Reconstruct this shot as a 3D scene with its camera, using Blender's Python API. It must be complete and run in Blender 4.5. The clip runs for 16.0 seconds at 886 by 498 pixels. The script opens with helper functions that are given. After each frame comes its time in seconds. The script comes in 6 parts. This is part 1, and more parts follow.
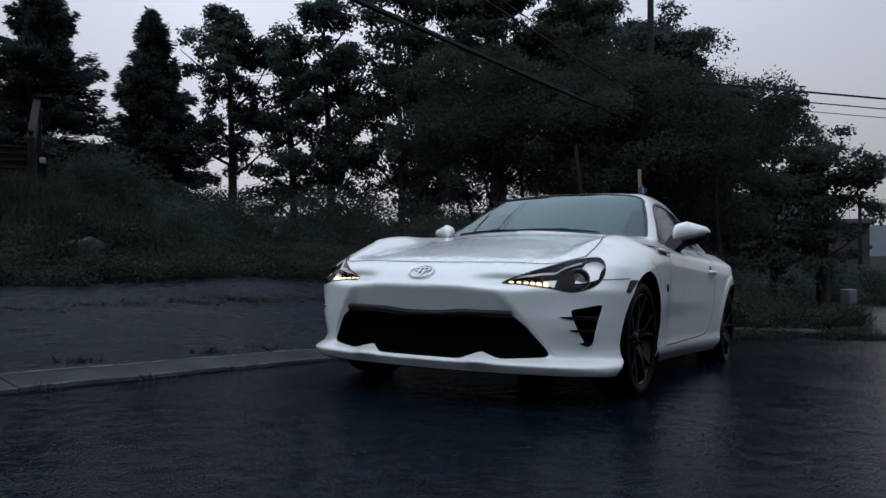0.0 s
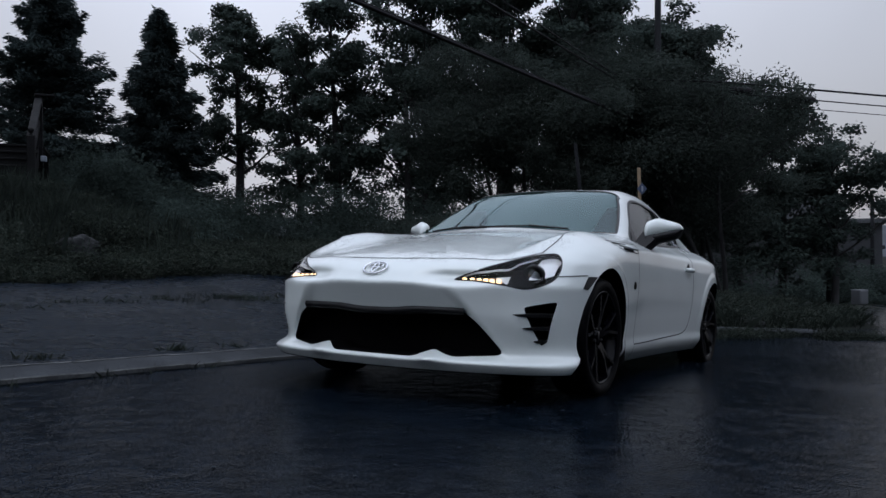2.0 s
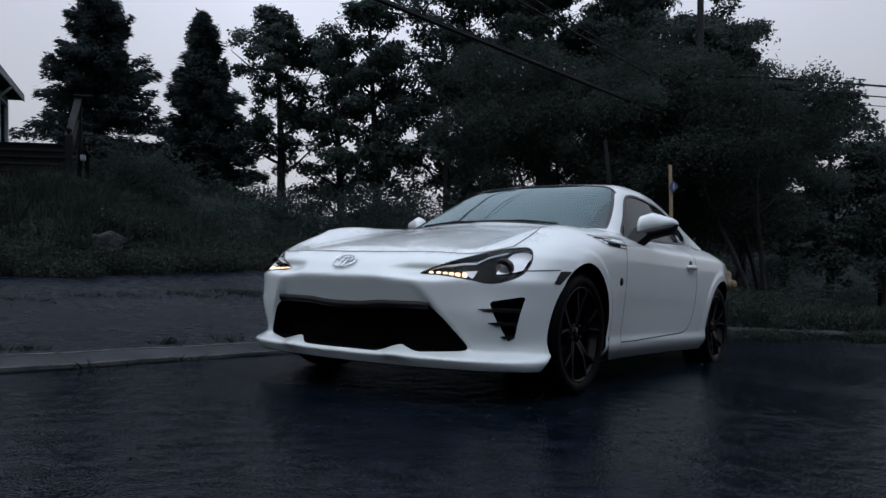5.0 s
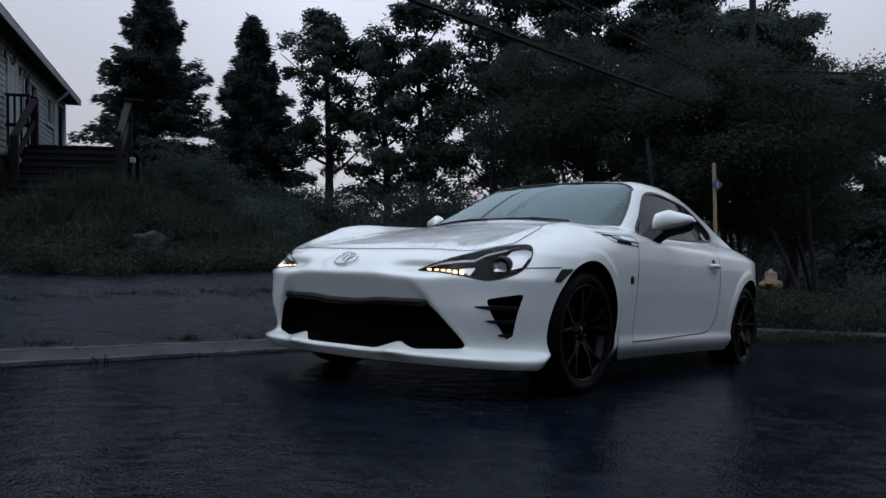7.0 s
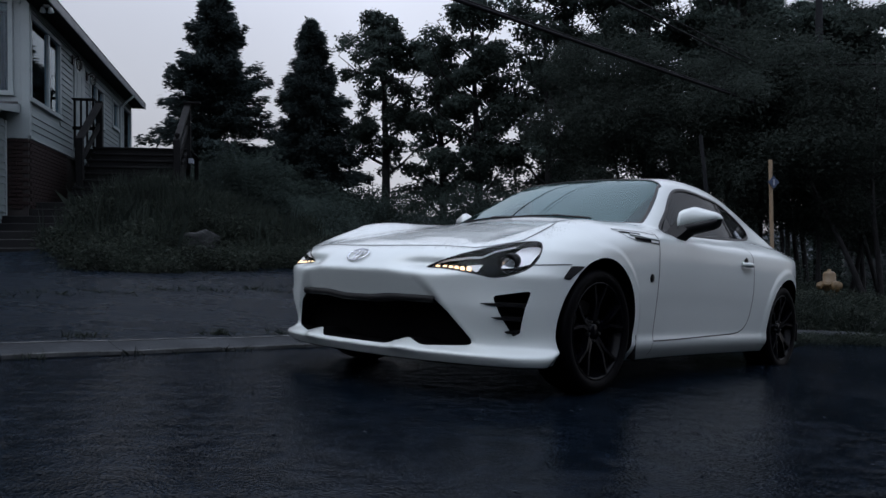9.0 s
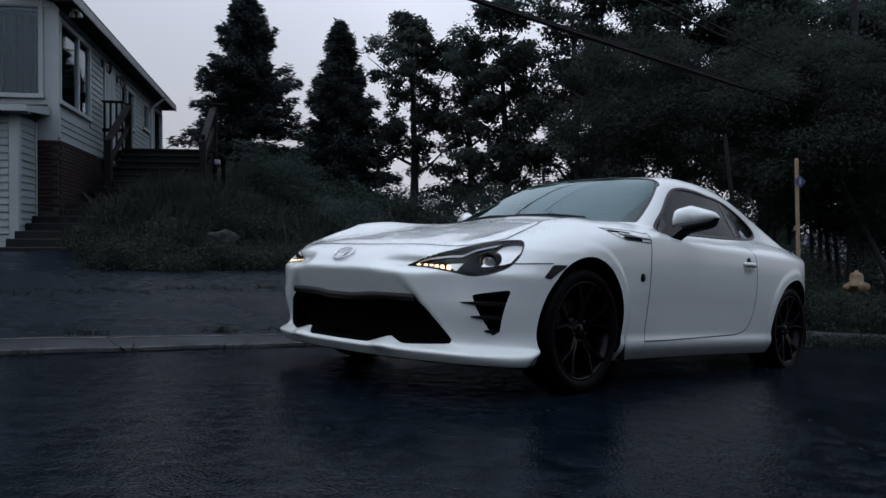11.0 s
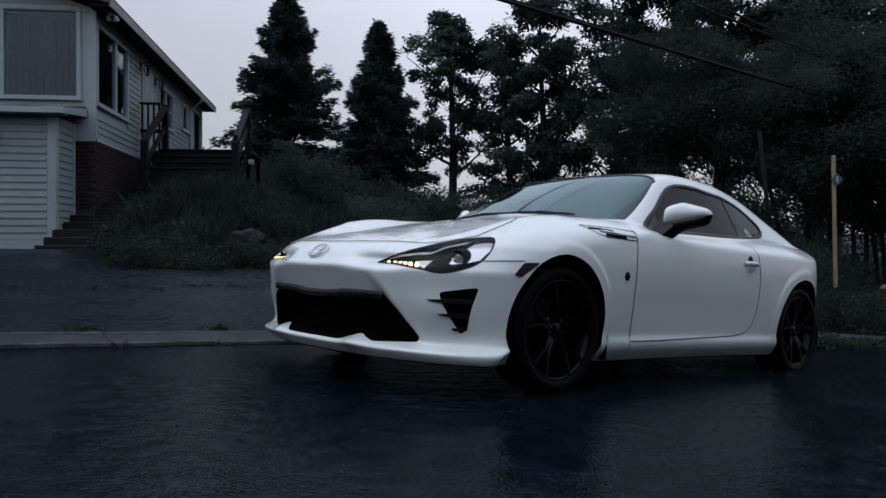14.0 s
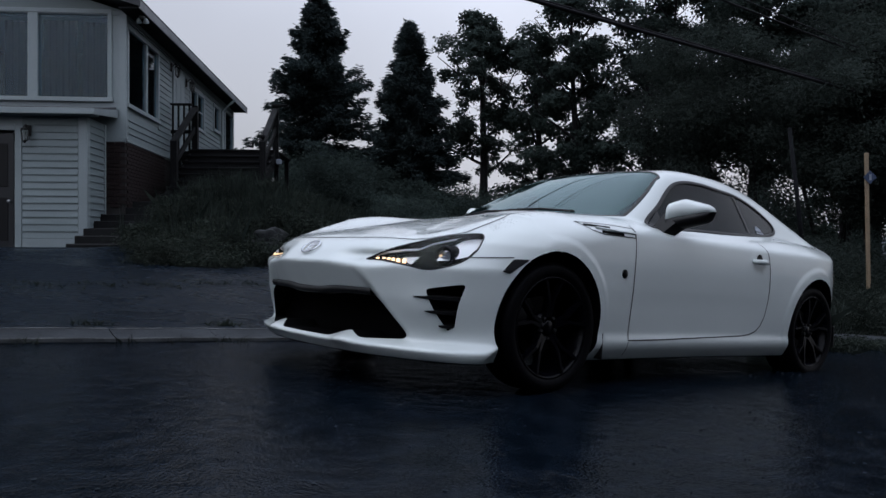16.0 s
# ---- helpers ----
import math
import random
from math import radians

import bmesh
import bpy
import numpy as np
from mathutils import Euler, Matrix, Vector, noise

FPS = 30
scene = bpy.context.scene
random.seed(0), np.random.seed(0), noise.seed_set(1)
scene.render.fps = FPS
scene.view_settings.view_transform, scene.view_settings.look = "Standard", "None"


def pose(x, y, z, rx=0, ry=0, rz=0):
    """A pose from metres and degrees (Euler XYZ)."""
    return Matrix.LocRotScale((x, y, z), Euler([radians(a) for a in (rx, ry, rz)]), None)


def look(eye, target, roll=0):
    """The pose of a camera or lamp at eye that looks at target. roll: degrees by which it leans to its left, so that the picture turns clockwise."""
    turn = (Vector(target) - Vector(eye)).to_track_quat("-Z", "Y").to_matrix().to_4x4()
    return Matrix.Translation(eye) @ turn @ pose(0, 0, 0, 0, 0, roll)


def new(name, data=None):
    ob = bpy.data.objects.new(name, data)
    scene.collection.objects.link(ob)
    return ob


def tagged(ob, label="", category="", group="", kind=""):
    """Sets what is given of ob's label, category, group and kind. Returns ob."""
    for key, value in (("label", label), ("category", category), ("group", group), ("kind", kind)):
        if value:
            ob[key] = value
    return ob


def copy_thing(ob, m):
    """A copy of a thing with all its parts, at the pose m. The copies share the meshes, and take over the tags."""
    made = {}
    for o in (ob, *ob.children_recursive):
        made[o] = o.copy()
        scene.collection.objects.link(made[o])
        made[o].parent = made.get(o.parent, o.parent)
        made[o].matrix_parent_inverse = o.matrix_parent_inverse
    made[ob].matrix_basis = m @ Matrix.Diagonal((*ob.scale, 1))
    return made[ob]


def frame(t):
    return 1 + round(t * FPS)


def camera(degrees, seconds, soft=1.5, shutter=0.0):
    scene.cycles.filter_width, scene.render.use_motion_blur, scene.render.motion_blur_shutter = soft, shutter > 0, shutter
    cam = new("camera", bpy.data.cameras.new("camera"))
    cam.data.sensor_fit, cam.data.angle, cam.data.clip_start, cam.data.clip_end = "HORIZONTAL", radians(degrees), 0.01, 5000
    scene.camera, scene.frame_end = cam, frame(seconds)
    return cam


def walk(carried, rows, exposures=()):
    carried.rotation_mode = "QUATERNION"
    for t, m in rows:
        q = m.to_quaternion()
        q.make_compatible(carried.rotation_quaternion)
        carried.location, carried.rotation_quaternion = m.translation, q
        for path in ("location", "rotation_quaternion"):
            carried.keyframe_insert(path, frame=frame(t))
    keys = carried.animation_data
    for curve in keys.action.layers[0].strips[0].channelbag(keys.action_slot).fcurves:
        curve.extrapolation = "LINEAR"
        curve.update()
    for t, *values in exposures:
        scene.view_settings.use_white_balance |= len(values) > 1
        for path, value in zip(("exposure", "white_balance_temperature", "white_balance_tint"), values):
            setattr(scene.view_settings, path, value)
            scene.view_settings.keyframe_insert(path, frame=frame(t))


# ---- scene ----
cam = camera(60.1, 16.0)
PATH = [
    (0, (0.825, -0.138, 0.801), (1.628, 1.694, 0.79), -0.6),
    (0.5, (0.897, -0.157, 0.794), (1.695, 1.677, 0.782), -0.6),
    (1, (0.972, -0.164, 0.789), (1.763, 1.673, 0.777), -0.5),
    (1.5, (1.04, -0.181, 0.785), (1.822, 1.66, 0.773), -0.6),
    (2, (1.106, -0.19, 0.781), (1.879, 1.654, 0.769), -0.5),
    (2.5, (1.17, -0.201, 0.774), (1.928, 1.65, 0.763), -0.6),
    (3, (1.231, -0.214, 0.765), (1.972, 1.644, 0.754), -0.5),
    (3.5, (1.291, -0.233, 0.759), (2.017, 1.631, 0.748), -0.5),
    (4, (1.353, -0.236, 0.755), (2.06, 1.635, 0.744), -0.4),
    (6.5, (1.641, -0.302, 0.735), (2.213, 1.614, 0.724), -0.3),
    (7, (1.702, -0.313, 0.731), (2.236, 1.614, 0.721), -0.3),
    (7.5, (1.755, -0.335, 0.73), (2.245, 1.604, 0.719), -0.3),
    (8, (1.813, -0.345, 0.723), (2.261, 1.605, 0.714), -0.2),
    (8.5, (1.87, -0.359, 0.718), (2.283, 1.598, 0.709), -0.2),
    (9, (1.927, -0.379, 0.716), (2.308, 1.585, 0.706), -0.2),
    (11.5, (2.214, -0.418, 0.706), (2.493, 1.563, 0.698), -0.1),
    (12, (2.269, -0.42, 0.706), (2.529, 1.563, 0.698), -0.1),
    (12.5, (2.326, -0.421, 0.703), (2.566, 1.565, 0.695), -0.1),
    (13, (2.383, -0.417, 0.699), (2.603, 1.571, 0.692), -0.0),
    (13.5, (2.442, -0.417, 0.696), (2.641, 1.573, 0.688), -0.0),
    (14, (2.497, -0.416, 0.694), (2.677, 1.576, 0.685), -0.0),
    (14.5, (2.551, -0.406, 0.69), (2.709, 1.588, 0.681), 0.0),
    (15, (2.604, -0.403, 0.687), (2.739, 1.592, 0.677), 0.0),
    (15.5, (2.653, -0.404, 0.681), (2.766, 1.593, 0.672), 0.0),
    (16, (2.702, -0.404, 0.678), (2.792, 1.594, 0.669), 0.1),
]
walk(cam, [(t, look(eye, target, roll)) for t, eye, target, roll in PATH])

# ---- world and light: an even overcast, brighter overhead ----
world = bpy.data.worlds.new("overcast_dusk")
scene.world = world
world.use_nodes = True
wn, wl = world.node_tree.nodes, world.node_tree.links
sky = wn.new("ShaderNodeTexSky")
sky.sky_type, sky.sun_disc = "NISHITA", False
sky.sun_elevation, sky.sun_rotation = radians(48), radians(250)
sky.air_density, sky.dust_density = 2.0, 1.0
coord, sep = wn.new("ShaderNodeTexCoord"), wn.new("ShaderNodeSeparateXYZ")
wl.new(coord.outputs["Generated"], sep.inputs[0])
lift = wn.new("ShaderNodeMapRange")
lift.inputs["From Min"].default_value, lift.inputs["From Max"].default_value = -0.05, 1.0
lift.inputs["To Min"].default_value, lift.inputs["To Max"].default_value = 0.9, 3.3
wl.new(sep.outputs["Z"], lift.inputs[0])
murk = wn.new("ShaderNodeTexNoise")
murk.inputs["Scale"].default_value, murk.inputs["Detail"].default_value = 1.6, 4
wl.new(coord.outputs["Generated"], murk.inputs["Vector"])
patchy = wn.new("ShaderNodeMapRange")
patchy.inputs["To Min"].default_value, patchy.inputs["To Max"].default_value = 0.75, 1.25
wl.new(murk.outputs[0], patchy.inputs[0])
both = wn.new("ShaderNodeMath")
both.operation = "MULTIPLY"
wl.new(lift.outputs[0], both.inputs[0])
wl.new(patchy.outputs[0], both.inputs[1])
# heavier cloud over the house and over the side street
for way, lo, hi, least in (((-0.77, 0.62, 0.12), 0.55, 0.97, 0.62), ((0.95, 0.3, 0.1), 0.72, 0.98, 0.7)):
    turn, bank_of = wn.new("ShaderNodeVectorMath"), wn.new("ShaderNodeMapRange")
    turn.operation = "DOT_PRODUCT"
    turn.inputs[1].default_value = way
    wl.new(coord.outputs["Generated"], turn.inputs[0])
    bank_of.inputs["From Min"].default_value, bank_of.inputs["From Max"].default_value = lo, hi
    bank_of.inputs["To Min"].default_value, bank_of.inputs["To Max"].default_value = 1.0, least
    wl.new(turn.outputs["Value"], bank_of.inputs[0])
    heavier = wn.new("ShaderNodeMath")
    heavier.operation = "MULTIPLY"
    wl.new(both.outputs[0], heavier.inputs[0])
    wl.new(bank_of.outputs[0], heavier.inputs[1])
    both = heavier
grey = wn.new("ShaderNodeMix")
grey.data_type, grey.blend_type = "RGBA", "MULTIPLY"
grey.inputs["Factor"].default_value = 1.0
hue = wn.new("ShaderNodeMix")
hue.data_type = "RGBA"
hue.inputs["A"].default_value, hue.inputs["B"].default_value = (4.62, 4.76, 5.42, 1), (4.1, 4.52, 5.6, 1)
haze = wn.new("ShaderNodeMapRange")
haze.inputs["From Min"].default_value, haze.inputs["From Max"].default_value = 0.1, 0.55
wl.new(sep.outputs["Z"], haze.inputs[0])
wl.new(haze.outputs[0], hue.inputs["Factor"])
wl.new(hue.outputs["Result"], grey.inputs["A"])
wl.new(both.outputs[0], grey.inputs["B"])
cloud = wn.new("ShaderNodeMix")
cloud.data_type = "RGBA"
cloud.inputs["Factor"].default_value = 0.94
wl.new(sky.outputs[0], cloud.inputs["A"])
wl.new(grey.outputs["Result"], cloud.inputs["B"])
wl.new(cloud.outputs["Result"], wn["Background"].inputs["Color"])
wn["Background"].inputs["Strength"].default_value = 0.1
sun_data = bpy.data.lights.new("sun", "SUN")
sun_data.energy, sun_data.angle, sun_data.color = 0.5, radians(40), (0.93, 0.97, 1.0)
sun = new("sun", sun_data)
sun.matrix_world = look((0, 0, 40), (17, 6, 0))
scene.view_settings.exposure = 0.0

# ---- materials ----
def material(name, base, rough=0.6, metal=0.0, var=0.25, scale=4.0, grain=60.0, bump=0.15, rough_var=0.1, tint=None, coat=0.0, spec=0.5):
    """A two-scale procedural surface: broad stains or tint, fine grain, and a bump of both."""
    m = bpy.data.materials.new(name)
    m.use_nodes = True
    n, l = m.node_tree.nodes, m.node_tree.links
    p = n["Principled BSDF"]
    tc = n.new("ShaderNodeTexCoord")
    big, fine = n.new("ShaderNodeTexNoise"), n.new("ShaderNodeTexNoise")
    big.inputs["Scale"].default_value, big.inputs["Detail"].default_value = scale, 6
    fine.inputs["Scale"].default_value, fine.inputs["Detail"].default_value = grain, 4
    for t in (big, fine):
        l.new(tc.outputs["Object"], t.inputs["Vector"])
    mix, mix2 = n.new("ShaderNodeMix"), n.new("ShaderNodeMix")
    mix.data_type = mix2.data_type = "RGBA"
    other = tint or tuple(c * (1 - var) for c in base)
    mix.inputs["A"].default_value, mix.inputs["B"].default_value = (*base, 1), (*other, 1)
    ramp = n.new("ShaderNodeMapRange")
    ramp.inputs["From Min"].default_value, ramp.inputs["From Max"].default_value = 0.35, 0.68
    l.new(big.outputs[0], ramp.inputs[0])
    l.new(ramp.outputs[0], mix.inputs["Factor"])
    mix2.blend_type = "MULTIPLY"
    mix2.inputs["Factor"].default_value = 1.0
    grey = n.new("ShaderNodeMapRange")
    grey.inputs["To Min"].default_value, grey.inputs["To Max"].default_value = 1 - var, 1 + var
    l.new(fine.outputs[0], grey.inputs[0])
    l.new(mix.outputs["Result"], mix2.inputs["A"])
    l.new(grey.outputs[0], mix2.inputs["B"])
    l.new(mix2.outputs["Result"], p.inputs["Base Color"])
    r = n.new("ShaderNodeMapRange")
    r.inputs["To Min"].default_value, r.inputs["To Max"].default_value = max(0.02, rough - rough_var), min(1, rough + rough_var)
    l.new(big.outputs[0], r.inputs[0])
    l.new(r.outputs[0], p.inputs["Roughness"])
    p.inputs["Metallic"].default_value = metal
    p.inputs["Coat Weight"].default_value = coat
    p.inputs["Coat Roughness"].default_value = 0.05
    p.inputs["Specular IOR Level"].default_value = spec
    if bump:
        b = n.new("ShaderNodeBump")
        b.inputs["Strength"].default_value, b.inputs["Distance"].default_value = bump, 0.01
        l.new(fine.outputs[0], b.inputs["Height"])
        l.new(b.outputs[0], p.inputs["Normal"])
    return m


def leafy(name, base, tint, rough=0.7, trans=0.18, patch_scale=0.9):
    """Leaves: colour differs from leaf to leaf, with some light let through."""
    m = bpy.data.materials.new(name)
    m.use_nodes = True
    n, l = m.node_tree.nodes, m.node_tree.links
    p = n["Principled BSDF"]
    geo = n.new("ShaderNodeNewGeometry")
    mix = n.new("ShaderNodeMix")
    mix.data_type = "RGBA"
    mix.inputs["A"].default_value, mix.inputs["B"].default_value = (*base, 1), (*tint, 1)
    l.new(geo.outputs["Random Per Island"], mix.inputs["Factor"])
    tc, spread, band, patches = n.new("ShaderNodeTexCoord"), n.new("ShaderNodeTexNoise"), n.new("ShaderNodeMapRange"), n.new("ShaderNodeMix")
    spread.inputs["Scale"].default_value, spread.inputs["Detail"].default_value = patch_scale, 3
    l.new(tc.outputs["Object"], spread.inputs["Vector"])
    band.inputs["From Min"].default_value, band.inputs["From Max"].default_value = 0.36, 0.64
    band.inputs["To Min"].default_value, band.inputs["To Max"].default_value = 0.55, 1.3
    l.new(spread.outputs[0], band.inputs[0])
    patches.data_type, patches.blend_type = "RGBA", "MULTIPLY"
    patches.inputs["Factor"].default_value = 1.0
    l.new(mix.outputs["Result"], patches.inputs["A"])
    l.new(band.outputs[0], patches.inputs["B"])
    mix = patches
    l.new(mix.outputs["Result"], p.inputs["Base Color"])
    p.inputs["Roughness"].default_value = rough
    p.inputs["Specular IOR Level"].default_value = 0.06
    tr = n.new("ShaderNodeBsdfTranslucent")
    l.new(mix.outputs["Result"], tr.inputs["Color"])
    ms = n.new("ShaderNodeMixShader")
    ms.inputs[0].default_value = trans
    l.new(p.outputs[0], ms.inputs[1])
    l.new(tr.outputs[0], ms.inputs[2])
    l.new(ms.outputs[0], n["Material Output"].inputs["Surface"])
    return m


def wet_asphalt(name, base, dry, puddle=0.52, smooth_to=0.06, rough_to=0.24, spec=0.02, relief=0.5, rain=0.18):
    """Wet asphalt: dark stones with water standing in the hollows."""
    m = bpy.data.materials.new(name)
    m.use_nodes = True
    n, l = m.node_tree.nodes, m.node_tree.links
    p = n["Principled BSDF"]
    tc = n.new("ShaderNodeTexCoord")
    big, mid, stone = n.new("ShaderNodeTexNoise"), n.new("ShaderNodeTexNoise"), n.new("ShaderNodeTexVoronoi")
    for t, s, d in ((big, 0.9, 5), (mid, 9.0, 6)):
        t.inputs["Scale"].default_value, t.inputs["Detail"].default_value = s, d
        l.new(tc.outputs["Object"], t.inputs["Vector"])
    stone.inputs["Scale"].default_value = 95
    l.new(tc.outputs["Object"], stone.inputs["Vector"])
    mix = n.new("ShaderNodeMix")
    mix.data_type = "RGBA"
    mix.inputs["A"].default_value, mix.inputs["B"].default_value = (*base, 1), (*dry, 1)
    add = n.new("ShaderNodeMath")
    add.operation = "MULTIPLY"
    span = n.new("ShaderNodeMapRange")
    span.inputs["From Min"].default_value, span.inputs["From Max"].default_value = 0.42, 0.58
    l.new(mid.outputs[0], span.inputs[0])
    l.new(span.outputs[0], add.inputs[0])
    l.new(stone.outputs["Color"], add.inputs[1])
    l.new(add.outputs[0], mix.inputs["Factor"])
    l.new(mix.outputs["Result"], p.inputs["Base Color"])
    wet = n.new("ShaderNodeMapRange")
    wet.inputs["From Min"].default_value, wet.inputs["From Max"].default_value = puddle - 0.12, puddle + 0.1
    wet.inputs["To Min"].default_value, wet.inputs["To Max"].default_value = smooth_to, rough_to
    s2 = n.new("ShaderNodeMath")
    s2.operation = "MULTIPLY_ADD"
    s2.inputs[1].default_value = 0.45
    l.new(mid.outputs[0], s2.inputs[0])
    l.new(big.outputs[0], s2.inputs[2])
    s3 = n.new("ShaderNodeMath")
    s3.operation = "SUBTRACT"
    s3.inputs[1].default_value = 0.22
    l.new(s2.outputs[0], s3.inputs[0])
    l.new(s3.outputs[0], wet.inputs[0])
    l.new(wet.outputs[0], p.inputs["Roughness"])
    p.inputs["Specular IOR Level"].default_value = spec
    p.inputs["Specular Tint"].default_value = (0.48, 0.82, 1.0, 1)
    b, b2 = n.new("ShaderNodeBump"), n.new("ShaderNodeBump")
    b.inputs["Strength"].default_value, b.inputs["Distance"].default_value = 0.25, 0.004
    b2.inputs["Strength"].default_value, b2.inputs["Distance"].default_value = relief, 0.014
    l.new(stone.outputs["Distance"], b.inputs["Height"])
    l.new(mid.outputs[0], b2.inputs["Height"])
    l.new(b2.outputs[0], b.inputs["Normal"])
    rings, b3 = n.new("ShaderNodeTexVoronoi"), n.new("ShaderNodeBump")
    rings.inputs["Scale"].default_value = 11
    l.new(tc.outputs["Object"], rings.inputs["Vector"])
    ripple, fade, mul = n.new("ShaderNodeMath"), n.new("ShaderNodeMapRange"), n.new("ShaderNodeMath")
    wide = n.new("ShaderNodeMath")
    wide.operation = ripple.operation = mul.operation = "MULTIPLY"
    wide.inputs[1].default_value = 42
    ripple.operation = "SINE"
    l.new(rings.outputs["Distance"], wide.inputs[0])
    l.new(wide.outputs[0], ripple.inputs[0])
    fade.inputs["From Min"].default_value, fade.inputs["From Max"].default_value = 0.5, 0.05
    l.new(rings.outputs["Distance"], fade.inputs[0])
    l.new(ripple.outputs[0], mul.inputs[0])
    l.new(fade.outputs[0], mul.inputs[1])
    b3.inputs["Strength"].default_value, b3.inputs["Distance"].default_value = rain, 0.004
    l.new(mul.outputs[0], b3.inputs["Height"])
    l.new(b.outputs[0], b3.inputs["Normal"])
    l.new(b3.outputs[0], p.inputs["Normal"])
    return m


ASPHALT = wet_asphalt("wet_asphalt", (0.0016, 0.0033, 0.006), (0.006, 0.01, 0.0165))
DRIVE = wet_asphalt("worn_driveway", (0.0016, 0.004, 0.0076), (0.0052, 0.0096, 0.0168), 0.5, 0.12, 0.42, 0.024, 2.6, 0.0)
SOIL = material("grassy_soil", (0.008, 0.011, 0.009), 0.9, var=0.4, scale=1.5, grain=25, bump=0.8, tint=(0.011, 0.011, 0.009), spec=0.05)
WORNEDGE = material("worn_concrete_edge", (0.085, 0.088, 0.09), 0.6, var=0.45, scale=7, grain=60, bump=0.6, rough_var=0.2, spec=0.1)
KERB = material("wet_concrete", (0.033, 0.037, 0.042), 0.6, var=0.4, scale=2.5, grain=80, bump=0.7, rough_var=0.2, spec=0.04)
ROCK = material("grey_rock", (0.018, 0.02, 0.021), 0.6, var=0.35, scale=5, grain=40, bump=0.7, spec=0.08)
SIDING = material("white_siding", (0.168, 0.206, 0.213), 0.5, var=0.14, scale=0.8, grain=30, bump=0.08)
TRIM = material("white_trim", (0.25, 0.29, 0.3), 0.45, var=0.12, scale=1.2, grain=40, bump=0.06)
BRICK = material("dark_red_brick", (0.017, 0.0075, 0.0072), 0.7, var=0.35, scale=6, grain=60, bump=0.5, tint=(0.012, 0.007, 0.0068), spec=0.25)
MORTAR = material("mortar", (0.022, 0.019, 0.019), 0.85, var=0.2, scale=5, grain=80, bump=0.3)
ROOFING = material("dark_shingle", (0.035, 0.035, 0.04), 0.75, var=0.3, scale=2, grain=50, bump=0.5)
OLDWOOD = material("weathered_dark_wood", (0.0065, 0.0067, 0.0075), 0.65, var=0.4, scale=3, grain=25, bump=0.4, spec=0.1)
PALEWOOD = material("raw_stake_wood", (0.26, 0.19, 0.12), 0.6, var=0.25, scale=4, grain=40, bump=0.2)
BARK = material("wet_bark", (0.022, 0.022, 0.024), 0.7, var=0.4, scale=3, grain=18, bump=0.9, spec=0.1)
POLEWOOD = material("pole_wood", (0.01, 0.011, 0.013), 0.75, var=0.35, scale=2, grain=20, bump=0.5, spec=0.08)
CABLE = material("black_cable", (0.008, 0.008, 0.01), 0.6, var=0.1, bump=0, spec=0.08)
GREYMETAL = material("galvanised_metal", (0.35, 0.36, 0.37), 0.45, metal=0.7, var=0.15)
BLACKMETAL = material("black_iron", (0.015, 0.015, 0.016), 0.45, metal=0.3, var=0.2)
YELLOW = material("faded_yellow_paint", (0.12, 0.075, 0.03), 0.5, var=0.25, scale=9, grain=50, bump=0.15)
BLUE = material("blue_sign_paint", (0.035, 0.055, 0.11), 0.4, var=0.1)
WHITE = material("white_sign_paint", (0.25, 0.28, 0.33), 0.4, var=0.1)
MAPLE = leafy("maple_leaf", (0.037, 0.052, 0.048), (0.05, 0.067, 0.06), trans=0.5, patch_scale=0.6)
WILLOW = leafy("grey_green_leaf", (0.028, 0.038, 0.034), (0.042, 0.052, 0.046), trans=0.5)
NEEDLES = leafy("spruce_needles", (0.028, 0.04, 0.042), (0.04, 0.054, 0.055), trans=0.45)
GRASSM = leafy("wet_grass", (0.015, 0.021, 0.018), (0.028, 0.036, 0.03), trans=0.2, patch_scale=1.6)
WEEDM = leafy("dark_weeds", (0.013, 0.019, 0.016), (0.04, 0.048, 0.038), trans=0.25, patch_scale=1.8)


def glass(name, tint, rough=0.02, alpha=None, ior=1.5):
    m = bpy.data.materials.new(name)
    m.use_nodes = True
    p = m.node_tree.nodes["Principled BSDF"]
    p.inputs["Base Color"].default_value = (*tint, 1)
    p.inputs["Roughness"].default_value = rough
    p.inputs["IOR"].default_value = ior
    p.inputs["Transmission Weight"].default_value = 1.0 if alpha is None else alpha
    return m


